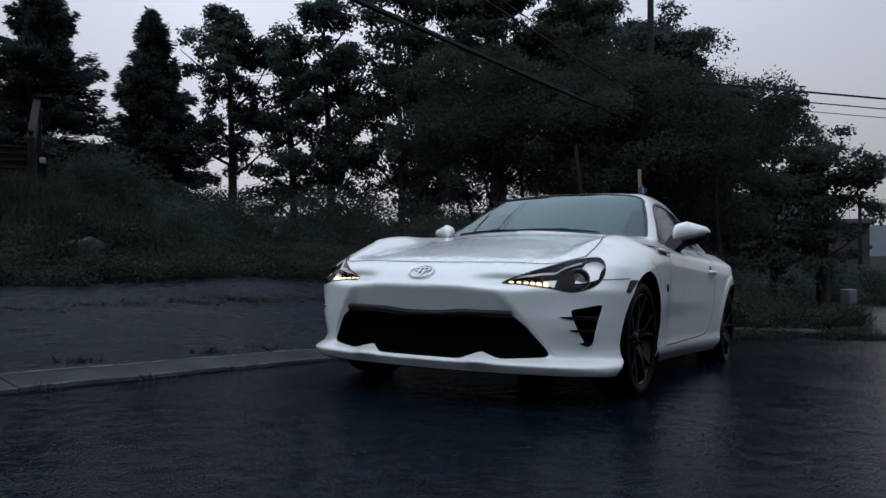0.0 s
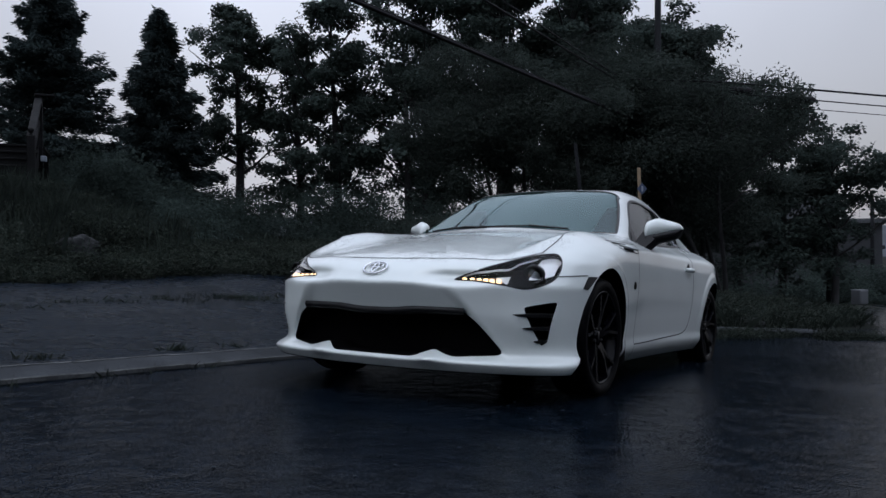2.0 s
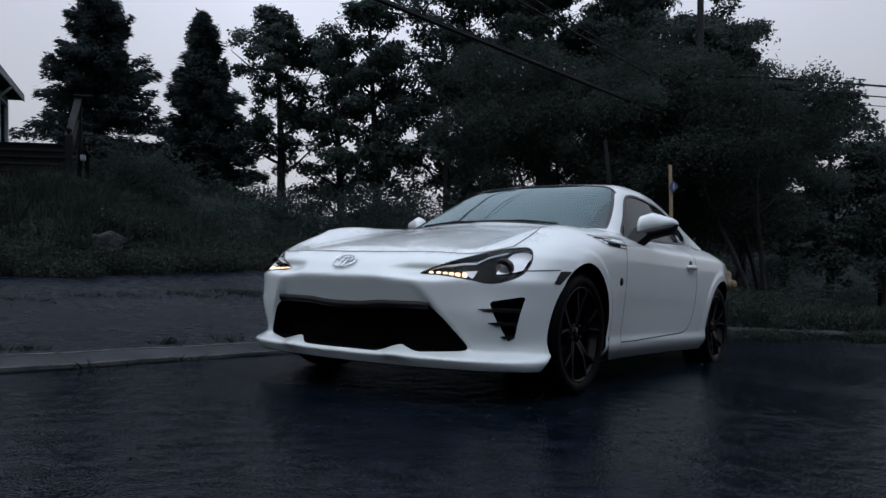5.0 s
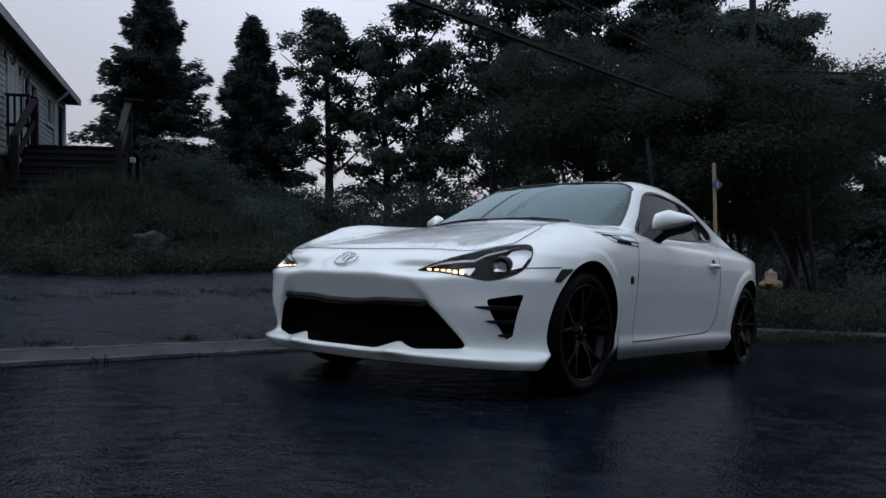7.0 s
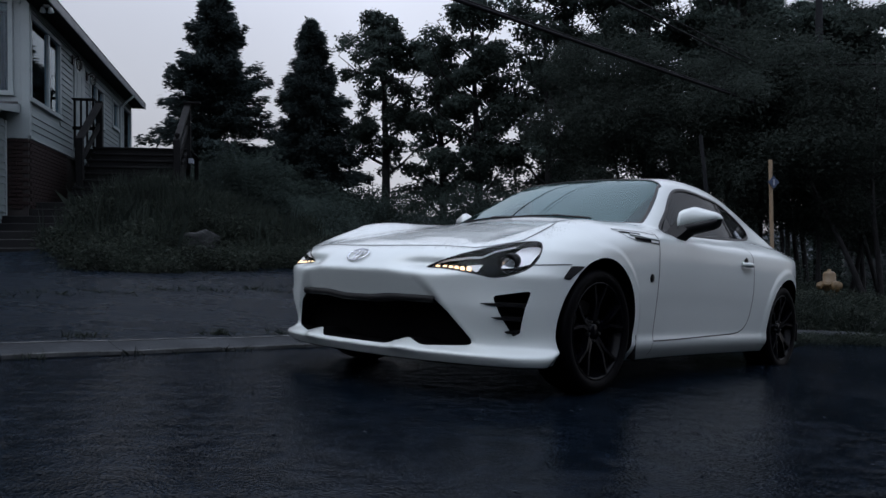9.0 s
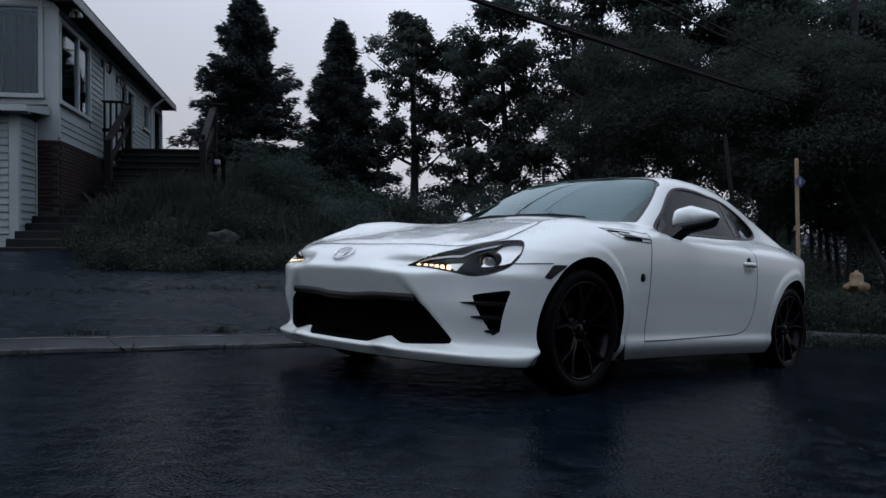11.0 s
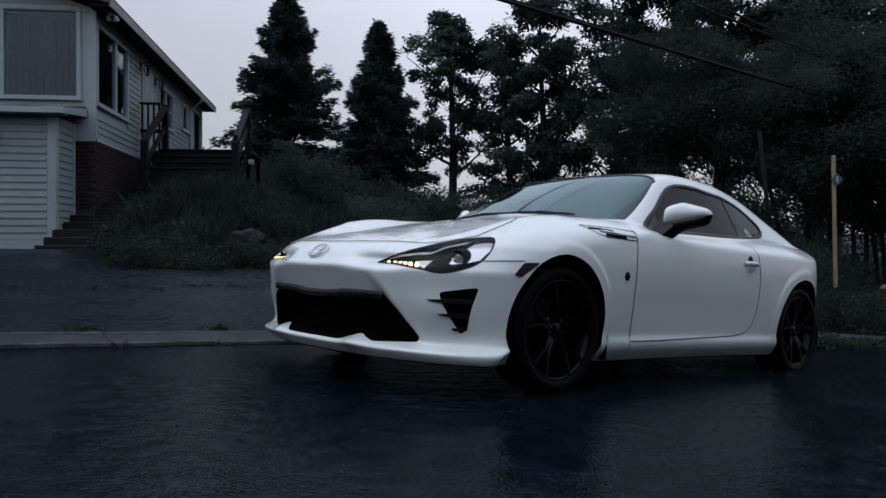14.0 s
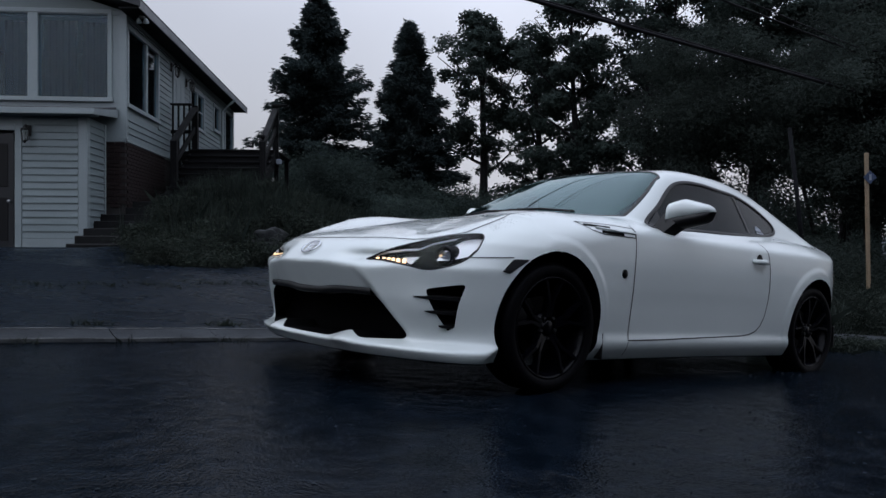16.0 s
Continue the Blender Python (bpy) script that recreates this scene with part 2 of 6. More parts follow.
def car_paint():
    """White pearl paint under clear coat, with standing rain drops."""
    m = bpy.data.materials.new("white_car_paint")
    m.use_nodes = True
    n, l = m.node_tree.nodes, m.node_tree.links
    p = n["Principled BSDF"]
    tc = n.new("ShaderNodeTexCoord")
    drops, size, film = n.new("ShaderNodeTexVoronoi"), n.new("ShaderNodeTexNoise"), n.new("ShaderNodeTexNoise")
    drops.inputs["Scale"].default_value = 75
    size.inputs["Scale"].default_value, film.inputs["Scale"].default_value = 14, 3
    for t in (drops, size, film):
        l.new(tc.outputs["Object"], t.inputs["Vector"])
    geo, sep = n.new("ShaderNodeNewGeometry"), n.new("ShaderNodeSeparateXYZ")
    l.new(geo.outputs["Normal"], sep.inputs[0])
    up = n.new("ShaderNodeMapRange")
    up.inputs["From Min"].default_value, up.inputs["From Max"].default_value = 0.86, 0.97
    l.new(sep.outputs["Z"], up.inputs[0])
    dot = n.new("ShaderNodeMapRange")
    dot.inputs["From Min"].default_value, dot.inputs["From Max"].default_value = 0.42, 0.3
    l.new(drops.outputs["Distance"], dot.inputs[0])
    some = n.new("ShaderNodeMapRange")
    some.inputs["From Min"].default_value, some.inputs["From Max"].default_value = 0.33, 0.5
    l.new(size.outputs[0], some.inputs[0])
    a, b = n.new("ShaderNodeMath"), n.new("ShaderNodeMath")
    a.operation = b.operation = "MULTIPLY"
    l.new(dot.outputs[0], a.inputs[0])
    l.new(some.outputs[0], a.inputs[1])
    l.new(a.outputs[0], b.inputs[0])
    l.new(up.outputs[0], b.inputs[1])
    bump = n.new("ShaderNodeBump")
    bump.inputs["Strength"].default_value, bump.inputs["Distance"].default_value = 1.0, 0.014
    above, place, c = n.new("ShaderNodeMapRange"), n.new("ShaderNodeSeparateXYZ"), n.new("ShaderNodeMath")
    l.new(tc.outputs["Object"], place.inputs[0])
    above.inputs["From Min"].default_value, above.inputs["From Max"].default_value = 0.55, 0.62
    l.new(place.outputs["Z"], above.inputs[0])
    c.operation = "MULTIPLY"
    l.new(b.outputs[0], c.inputs[0])
    l.new(above.outputs[0], c.inputs[1])
    l.new(c.outputs[0], bump.inputs["Height"])
    l.new(bump.outputs[0], p.inputs["Normal"])
    l.new(bump.outputs[0], p.inputs["Coat Normal"])
    mix = n.new("ShaderNodeMix")
    mix.data_type = "RGBA"
    mix.inputs["A"].default_value, mix.inputs["B"].default_value = (0.66, 0.705, 0.692, 1), (0.62, 0.665, 0.656, 1)
    l.new(film.outputs[0], mix.inputs["Factor"])
    l.new(mix.outputs["Result"], p.inputs["Base Color"])
    p.inputs["Roughness"].default_value = 0.4
    p.inputs["Coat Weight"].default_value = 1.0
    p.inputs["Coat Roughness"].default_value = 0.025
    return m


PAINT = car_paint()
BLACKTRIM = material("black_plastic", (0.008, 0.008, 0.009), 0.4, var=0.15, bump=0.05, spec=0.25)
RECESS = material("black_recess", (0.003, 0.003, 0.0035), 0.8, var=0.1, bump=0, spec=0.03)
RUBBER = material("wet_rubber", (0.0026, 0.0026, 0.0036), 0.5, var=0.2, scale=12, grain=90, bump=0.2, spec=0.05)
RIM = material("gloss_black_rim", (0.002, 0.002, 0.0036), 0.22, metal=0.0, var=0.15, bump=0, coat=0.0, spec=0.11)
CABIN = material("dim_cabin", (0.09, 0.145, 0.15), 0.8, var=0.2, bump=0)
# the unlit cabin's shade as a near-black colour
SHADE = material("cabin_shade_dark", (0.008, 0.011, 0.013), 0.8, var=0.3, scale=3, bump=0)
SATIN = material("satin_lamp_metal", (0.85, 0.86, 0.88), 0.3, metal=0.2, var=0.05, bump=0)
CHROME = material("chrome", (0.7, 0.71, 0.73), 0.1, metal=1.0, var=0.05, bump=0, rough_var=0.04)
DISC = material("brake_disc_steel", (0.012, 0.012, 0.013), 0.4, metal=1.0, var=0.2, scale=12)
TINTED = glass("tinted_window_glass", (0.14, 0.18, 0.2), 0.04, ior=1.16)
CLEAR = glass("clear_lens", (0.95, 0.96, 0.97), ior=1.22)


def window_glass(name, tint, ior, coat=(1, 1, 1)):
    """Thin clear pane: tinted see-through with a mirror gloss that grows at a slant."""
    m = bpy.data.materials.new(name)
    m.use_nodes = True
    n, l = m.node_tree.nodes, m.node_tree.links
    n.remove(n["Principled BSDF"])
    clear, gloss, mix, fres = n.new("ShaderNodeBsdfTransparent"), n.new("ShaderNodeBsdfGlossy"), n.new("ShaderNodeMixShader"), n.new("ShaderNodeFresnel")
    clear.inputs["Color"].default_value = (*tint, 1)
    gloss.inputs["Roughness"].default_value = 0.02
    gloss.inputs["Color"].default_value = (*coat, 1)
    fres.inputs["IOR"].default_value = ior
    l.new(fres.outputs[0], mix.inputs[0])
    l.new(clear.outputs[0], mix.inputs[1])
    l.new(gloss.outputs[0], mix.inputs[2])
    l.new(mix.outputs[0], n["Material Output"].inputs["Surface"])
    return m


WINDSCREEN = window_glass("windscreen_glass", (0.6, 0.78, 0.79), 1.4, (0.8, 0.97, 0.98))
HOUSEGLASS = window_glass("house_window_glass", (0.66, 0.78, 0.86), 1.45, (0.85, 0.95, 1.0))


def glow(name, colour, strength):
    m = bpy.data.materials.new(name)
    m.use_nodes = True
    p = m.node_tree.nodes["Principled BSDF"]
    p.inputs["Base Color"].default_value = (*colour, 1)
    p.inputs["Emission Color"].default_value = (*colour, 1)
    p.inputs["Emission Strength"].default_value = strength
    return m


AMBER = glow("lit_amber_signal", (1.0, 0.66, 0.38), 2.0)

# ---- building blocks ----
def part(name, bm, mat, parent=None, label="", smooth=False):
    """Links a bmesh as one mesh object under a thing or part."""
    me = bpy.data.meshes.new(name)
    bm.to_mesh(me)
    bm.free()
    if smooth:
        me.polygons.foreach_set("use_smooth", [True] * len(me.polygons))
    for mm in (mat if isinstance(mat, (list, tuple)) else [mat]):
        me.materials.append(mm)
    ob = new(name, me)
    if parent:
        ob.parent = parent
    if label:
        tagged(ob, label)
    return ob


def raw(name, verts, faces, mat, parent=None, label="", smooth=False):
    """The same from vertex and face lists that code worked out."""
    me = bpy.data.meshes.new(name)
    me.from_pydata([tuple(map(float, v)) for v in verts], [], [tuple(map(int, f)) for f in faces])
    me.update()
    if smooth:
        me.polygons.foreach_set("use_smooth", [True] * len(me.polygons))
    for mm in (mat if isinstance(mat, (list, tuple)) else [mat]):
        me.materials.append(mm)
    ob = new(name, me)
    if parent:
        ob.parent = parent
    if label:
        tagged(ob, label)
    return ob


def thing(name, m, label, category, group="", kind=""):
    ob = new(name)
    ob.matrix_world = m
    ob.empty_display_size = 0.1
    return tagged(ob, label, category, group, kind)


def box(bm, x0, x1, y0, y1, z0, z1, bevel=0.0, m=None):
    b = bmesh.new()
    bmesh.ops.create_cube(b, size=1)
    for v in b.verts:
        v.co = Vector(((x0 + x1) / 2 + v.co.x * (x1 - x0), (y0 + y1) / 2 + v.co.y * (y1 - y0), (z0 + z1) / 2 + v.co.z * (z1 - z0)))
    if bevel:
        bmesh.ops.bevel(b, geom=b.edges[:], offset=bevel, segments=1, affect="EDGES")
    if m:
        b.transform(m)
    t = bpy.data.meshes.new("t")
    b.to_mesh(t)
    b.free()
    bm.from_mesh(t)
    bpy.data.meshes.remove(t)
    return bm


def boxed(*a, **k):
    return box(bmesh.new(), *a, **k)


def rod(bm, p, q, r0, r1=None, n=8):
    """A tapered round bar from p to q."""
    r1 = r0 if r1 is None else r1
    p, q = Vector(p), Vector(q)
    rot = (q - p).to_track_quat("Z", "Y").to_matrix()
    rings = []
    for c, r in ((p, r0), (q, r1)):
        rings.append([bm.verts.new(c + rot @ Vector((r * math.cos(a), r * math.sin(a), 0))) for a in (2 * math.pi * i / n for i in range(n))])
    for i in range(n):
        bm.faces.new((rings[0][i], rings[0][(i + 1) % n], rings[1][(i + 1) % n], rings[1][i]))
    bm.faces.new(rings[0][::-1])
    bm.faces.new(rings[1])
    return bm


def lathe(bm, profile, n=24, m=None):
    """Turns a profile of (radius, height) round z."""
    rings = []
    for r, z in profile:
        rings.append([bm.verts.new(Vector((r * math.cos(2 * math.pi * i / n), r * math.sin(2 * math.pi * i / n), z))) for i in range(n)])
    for a, b in zip(rings, rings[1:]):
        for i in range(n):
            bm.faces.new((a[i], a[(i + 1) % n], b[(i + 1) % n], b[i]))
    if m:
        bmesh.ops.transform(bm, matrix=m, verts=[v for r in rings for v in r])
    return bm


def smoothstep(a, b, v):
    t = np.clip((np.asarray(v, float) - a) / (b - a), 0, 1)
    return t * t * (3 - 2 * t)


def wave(x, y):
    """A cheap rolling unevenness, about -1 to 1."""
    return (np.sin(1.7 * x + 0.6 * y) + np.sin(0.9 * y - 1.3 * x + 2) + 0.6 * np.sin(3.1 * y + 0.4 * x + 1)) / 2.6


# the kerb's frame: s along it (to the far side), n away from the road
KO, KD = np.array((0.35, 4.05)), np.array((0.829, 0.559))
KN = np.array((-KD[1], KD[0]))


def kerb_frame(x, y):
    dx, dy = np.asarray(x, float) - KO[0], np.asarray(y, float) - KO[1]
    return dx * KD[0] + dy * KD[1], dx * KN[0] + dy * KN[1]


def kerb_xy(s, n):
    return KO[0] + s * KD[0] + n * KN[0], KO[1] + s * KD[1] + n * KN[1]


def road_z(x, y):
    s, n = kerb_frame(x, y)
    return 0.135 - 0.0624 * s + 0.006 * np.clip(n, -30, 30)


def kerb_n(s):
    """The kerb bends towards the road; beyond it the verge juts out."""
    s = np.asarray(s, float)
    return np.where(s < 6.9, -0.0085 * np.clip(s, 0, 7) ** 2, np.interp(s, [6.9, 8.2, 9.2, 13.8, 14.8, 16], [-0.405, -1.1, -2.4, -3.0, -2.4, -1.2]))


def height(x, y):
    """The ground's height."""
    x, y = np.asarray(x, float), np.asarray(y, float)
    s, n = kerb_frame(x, y)
    k = np.clip(n - kerb_n(s), 0, None)
    base = road_z(x, y)
    raised = base + 0.06 * smoothstep(0.0, 0.06, k)
    level = 0.62 + 1.5 * smoothstep(16, 32, y) * smoothstep(9, -2, x) + 0.05 * smoothstep(20, 60, y)
    mound = 0.95 * np.exp(-(((x + 0.8) / 1.9) ** 2) - ((y - 15.6) / 2.6) ** 2) * np.maximum(smoothstep(-2.2, -1.4, x), smoothstep(-2.9, -2.0, x) * smoothstep(15.6, 16.1, y))
    k2 = np.clip(n - np.maximum(kerb_n(s), -1.2), 0, None)
    keep = smoothstep(0, 7.2, k2) * (1 - smoothstep(13, 24, s - 0.75 * k2))
    z = raised * (1 - keep) + (level + mound) * keep
    bank = 0.12 * smoothstep(0.2, 1.6, k) * smoothstep(7.5, 10, s) * (1 - smoothstep(14, 18, s))
    z = z + bank
    return z + 0.02 * wave(x, y) * smoothstep(0.5, 3, k)


def ground_z(x, y):
    return float(height(x, y))


def sheet(name, xs, ys, mat, keep=None, lift=0.0, parent=None, form=None):
    X, Y = np.meshgrid(xs, ys)
    Z = (form or height)(X, Y) + lift
    idx = np.arange(X.size).reshape(X.shape)
    q = np.stack([idx[:-1, :-1], idx[:-1, 1:], idx[1:, 1:], idx[1:, :-1]], -1).reshape(-1, 4)
    if keep is not None:
        cx, cy = X.ravel()[q].mean(1), Y.ravel()[q].mean(1)
        q = q[keep(cx, cy)]
    used, inv = np.unique(q, return_inverse=True)
    v = np.stack([X.ravel(), Y.ravel(), Z.ravel()], 1)[used]
    return raw(name, v, inv.reshape(-1, 4), mat, parent, smooth=True)


# ---- ground, road, driveway, kerb ----
gx = np.concatenate([np.linspace(-900, -40, 22)[:-1], np.arange(-40, -10, 2.0), np.arange(-10, 16, 0.25), np.arange(16, 60, 2.0), np.linspace(60, 900, 22)])
gy = np.concatenate([np.linspace(-900, -30, 22)[:-1], np.arange(-30, -2, 2.0), np.arange(-2, 22, 0.25), np.arange(22, 70, 2.0), np.linspace(70, 900, 22)])
_h = height


def far_height(x, y):
    z = _h(x, y)
    far = smoothstep(60, 200, np.hypot(x, y))
    return z * (1 - far) + np.clip(z, -6, 2) * far


height = far_height
ground = tagged(sheet("ground", gx, gy, SOIL, lift=-0.03), "uneven grassy ground sloping down along the street", "ground", kind="structure")


def on_road(x, y):
    s, n = kerb_frame(x, y)
    return (n < kerb_n(s) + 0.08) | ((s > 15.5) & (n < 6.5))


GRASS_EDGE = [(-1.95, 13.0), (-0.8, 9.5), (-0.44, 8.8), (0.4, 9.05), (1.15, 9.55), (2.4, 10.6), (3.4, 11.0), (4.6, 10.4), (6.0, 9.0), (7.2, 8.0)]


def on_drive(x, y):
    s, n = kerb_frame(x, y)
    edge = np.interp(x, [-30, -2.05] + [p[0] for p in GRASS_EDGE], [60, 13.4] + [p[1] for p in GRASS_EDGE]) + 0.12 * wave(3 * x, 3 * y)
    return (n > kerb_n(s) + 0.0) & (y < edge) & (s < 6.6) & (x > -14)


rx = np.concatenate([np.arange(-60, -8, 2.0), np.arange(-8, 14, 0.16), np.arange(14, 90, 2.0)])
ry = np.concatenate([np.arange(-60, -4, 2.0), np.arange(-4, 14, 0.16), np.arange(14, 90, 2.0)])
road = tagged(sheet("road", rx, ry, ASPHALT, on_road, 0.0, form=road_z), "wet black asphalt street with puddled water", "road", kind="structure")
dx = np.arange(-14, 8, 0.12)
driveway = tagged(sheet("driveway", dx, np.arange(-4, 15, 0.12), DRIVE, on_drive, 0.006), "wet worn grey asphalt driveway with weedy cracks", "driveway", kind="structure")

# ---- the car's form: x ahead of the front axle, y to its left, z above its tyres' feet ----
def guide(knots, soft=0.03):
    """A smooth curve through (place, value) knots."""
    a = np.array(knots, float)
    a = a[np.argsort(a[:, 0])]
    g = np.arange(a[0, 0] - 0.3, a[-1, 0] + 0.3, 0.004)
    v = np.interp(g, a[:, 0], a[:, 1])
    k = np.exp(-0.5 * (np.arange(-40, 41) * 0.004 / soft) ** 2)
    v = np.convolve(np.pad(v, 40, "edge"), k / k.sum(), "valid")
    return lambda q: np.interp(q, g, v)


def smax(a, b, k):
    h = np.clip(k - np.abs(a - b), 0, None) / k
    return np.maximum(a, b) + h * h * k * 0.25


def smin(a, b, k):
    return -smax(-a, -b, k)


plan_width = guide([(0.9, 0.855), (0.5, 0.872), (0.2, 0.883), (0, 0.882), (-0.4, 0.868), (-0.75, 0.85), (-1.2, 0.842), (-1.7, 0.85), (-2.15, 0.872), (-2.57, 0.888), (-2.9, 0.845), (-3.3, 0.765)], 0.1)
side_tuck = guide([(0.08, -0.12), (0.14, -0.075), (0.2, -0.03), (0.235, -0.02), (0.27, -0.03), (0.38, -0.015), (0.5, -0.004), (0.62, 0), (0.72, -0.003), (0.79, -0.011), (0.80, -0.014), (0.86, -0.085), (0.95, -0.17), (1.05, -0.3)], 0.014)
hood_line = guide([(0.95, 0.56), (0.8, 0.628), (0.70, 0.666), (0.5, 0.718), (0.3, 0.762), (0.1, 0.80), (-0.1, 0.838), (-0.3, 0.87), (-0.5, 0.897), (-0.7, 0.885), (-1.0, 0.86), (-1.6, 0.87), (-2.1, 0.905), (-2.5, 0.905), (-2.8, 0.9), (-3.1, 0.91), (-3.3, 0.91), (-3.45, 0.9)], 0.06)
roof_line = guide([(0.3, 0.4), (-0.2, 0.72), (-0.45, 0.865), (-0.62, 0.955), (-0.85, 1.075), (-1.05, 1.172), (-1.2, 1.235), (-1.38, 1.27), (-1.6, 1.286), (-1.85, 1.288), (-2.1, 1.282), (-2.38, 1.247), (-2.6, 1.188), (-2.78, 1.115), (-3.0, 1.025), (-3.14, 0.955), (-3.4, 0.86), (-3.8, 0.6)], 0.07)
nose_line = guide([(0.06, 0.70), (0.12, 0.738), (0.14, 0.755), (0.165, 0.781), (0.184, 0.804), (0.192, 0.802), (0.206, 0.774), (0.22, 0.764), (0.25, 0.77), (0.40, 0.812), (0.46, 0.822), (0.53, 0.836), (0.545, 0.833), (0.565, 0.81), (0.60, 0.776), (0.664, 0.70), (0.72, 0.58), (0.80, 0.38)], 0.008)
nose_sweep = guide([(0, 0), (0.2, 0.012), (0.4, 0.05), (0.55, 0.115), (0.65, 0.175), (0.74, 0.265), (0.80, 0.338), (0.85, 0.435), (0.9, 0.63), (1.0, 1.05)], 0.03)
tail_line = guide([(0.1, -3.08), (0.3, -3.2), (0.6, -3.27), (0.85, -3.25), (0.95, -3.22), (1.05, -3.19)], 0.04)


def bulge(v, c, w):
    return np.exp(-(((v - c) / w) ** 2))


def glass_width(x, z):
    """Half the cabin's width at its side windows."""
    return 0.748 - (z - 0.85) * 0.6 - 0.08 * smoothstep(-1.7, -2.9, x) - 0.015 * smoothstep(-1.3, -0.5, x)


def roof_top(x, y):
    q = (y / 0.62) ** 2
    xe = x + 0.11 * q * smoothstep(-1.7, -0.9, x) - 0.12 * q * smoothstep(-1.7, -2.6, x)
    return roof_line(xe) - 0.024 * q


def low_top(x, y):
    crown = 0.045 * smoothstep(-0.8, -0.2, x) + 0.03
    crest = 0.078 * bulge(y, 0.69, 0.13) * bulge(x, 0.04, 0.46)
    valley = -0.003 * bulge(y, 0.48, 0.09) * bulge(x, 0.05, 0.4)
    haunch = 0.015 * bulge(y, 0.70, 0.14) * bulge(x, -2.5, 0.45)
    return hood_line(x) - crown * (y / 0.8) ** 2 + crest + valley + haunch


def car_field(x, y, z):
    """Below zero inside the car's body."""
    y = np.abs(y)
    arch = np.maximum(bulge(x, 0, 0.42) * bulge(z, 0.52, 0.25), bulge(x, -2.57, 0.45) * bulge(z, 0.55, 0.28))
    waist = -0.007 * bulge(z, 0.42, 0.13) * smoothstep(-0.35, -0.8, x) * smoothstep(-2.25, -1.7, x)
    rad = np.minimum(np.hypot(x, z - 0.31), np.hypot(x + 2.57, z - 0.31))
    lipped = 0.007 * smoothstep(0.425, 0.385, rad) * smoothstep(0.12, 0.3, z)
    flare = lipped + 0.045 * smoothstep(0.226, 0.198, z) * smoothstep(0.3, 0.42, x)
    side = (y - flare - plan_width(x) - side_tuck(z) * (1 - 0.35 * arch) - waist - 0.006 * arch) * 0.95
    cheek = 0.022 * bulge(y, 0.7, 0.1) * bulge(z, 0.36, 0.1)
    lip = 0.012 * smoothstep(0.226, 0.198, z) * smoothstep(0.55, 0.8, y)
    across = (0.385 + (0.543 - z) * 0.7 - y) * 0.8
    beak = -np.clip(0.543 - z, 0, 0.125) * 0.4 * smoothstep(-0.025, 0.045, across) * smoothstep(0.2, 0.25, z)
    scoop = -0.045 * bulge(z, 0.572, 0.03) * smoothstep(0.2, 0.37, y) * smoothstep(0.6, 0.44, y)
    fin = 0.035 * bulge(z, 0.205, 0.03) * bulge(y, 0.31, 0.06)
    front = (x - (nose_line(z) - nose_sweep(y) * (1 - 0.26 * bulge(z, 0.155, 0.07)) + cheek + lip + beak + scoop + fin)) * 0.85
    rear = (tail_line(z) + 0.85 * nose_sweep(y) - x) * 0.9
    low = smax(side, (z - low_top(x, y)) * 0.93, 0.075 - 0.045 * smoothstep(-0.5, -0.8, x) * smoothstep(-2.1, -1.7, x))
    low = smax(smax(low, front, 0.034), rear, 0.06)
    cabin = smax((y - glass_width(x, z)) * 0.86, (z - roof_top(x, y)) * 0.88, 0.065)
    cabin = smax(cabin, 0.8 - z, 0.02)
    body = smin(low, cabin, 0.035)
    return smax(body, 0.135 + 0.0 * x - z, 0.012)


def net_surface(field, lo, hi, step):
    """Lays a quad net over the zero surface of a field, and pulls it onto that surface."""
    ax = [np.arange(a, b + step, step) for a, b in zip(lo, hi)]
    v = field(*np.meshgrid(*ax, indexing="ij"))
    s = v < 0
    c = np.stack([s[i:s.shape[0] - 1 + i, j:s.shape[1] - 1 + j, k:s.shape[2] - 1 + k] for i in (0, 1) for j in (0, 1) for k in (0, 1)]).sum(0)
    cell = (c > 0) & (c < 8)
    ids = -np.ones(cell.shape, int)
    ids[cell] = np.arange(cell.sum())
    p = np.argwhere(cell) * step + np.array(lo) + step / 2
    for _ in range(6):
        e, f0 = step * 0.1, field(*p.T)
        g = np.stack([field(*(p + d).T) - field(*(p - d).T) for d in np.eye(3) * e], 1) / (2 * e)
        move = -f0[:, None] * g / np.maximum((g * g).sum(1), 0.2)[:, None]
        p = p + np.clip(move, -step * 0.6, step * 0.6)
    faces = []
    for a in range(3):
        b, d = (a + 1) % 3, (a + 2) % 3
        sl0, sl1 = [slice(None)] * 3, [slice(None)] * 3
        sl0[a], sl1[a] = slice(0, -1), slice(1, None)
        cross = s[tuple(sl0)] != s[tuple(sl1)]
        cross[tuple(slice(0, 1) if i in (b, d) else slice(None) for i in range(3))] &= True
        at = np.argwhere(cross)
        at = at[(at[:, b] > 0) & (at[:, d] > 0) & (at[:, b] < s.shape[b] - 1) & (at[:, d] < s.shape[d] - 1)]
        inside = s[tuple(at.T)]
        eb, ed = np.eye(3, dtype=int)[b], np.eye(3, dtype=int)[d]
        q = np.stack([ids[tuple(w.T)] for w in (at - eb - ed, at - ed, at, at - eb)], 1)
        q[~inside] = q[~inside][:, ::-1]
        faces.append(q)
    return p, np.concatenate(faces)

# ---- the car ----
from mathutils.bvhtree import BVHTree

CAR = Matrix(((-0.7995, 0.6137, 0.0666, 2.8091), (-0.5958, -0.8247, 0.0387, 3.7741), (0.0765, -0.009, 0.997, 0.0082), (0, 0, 0, 1)))
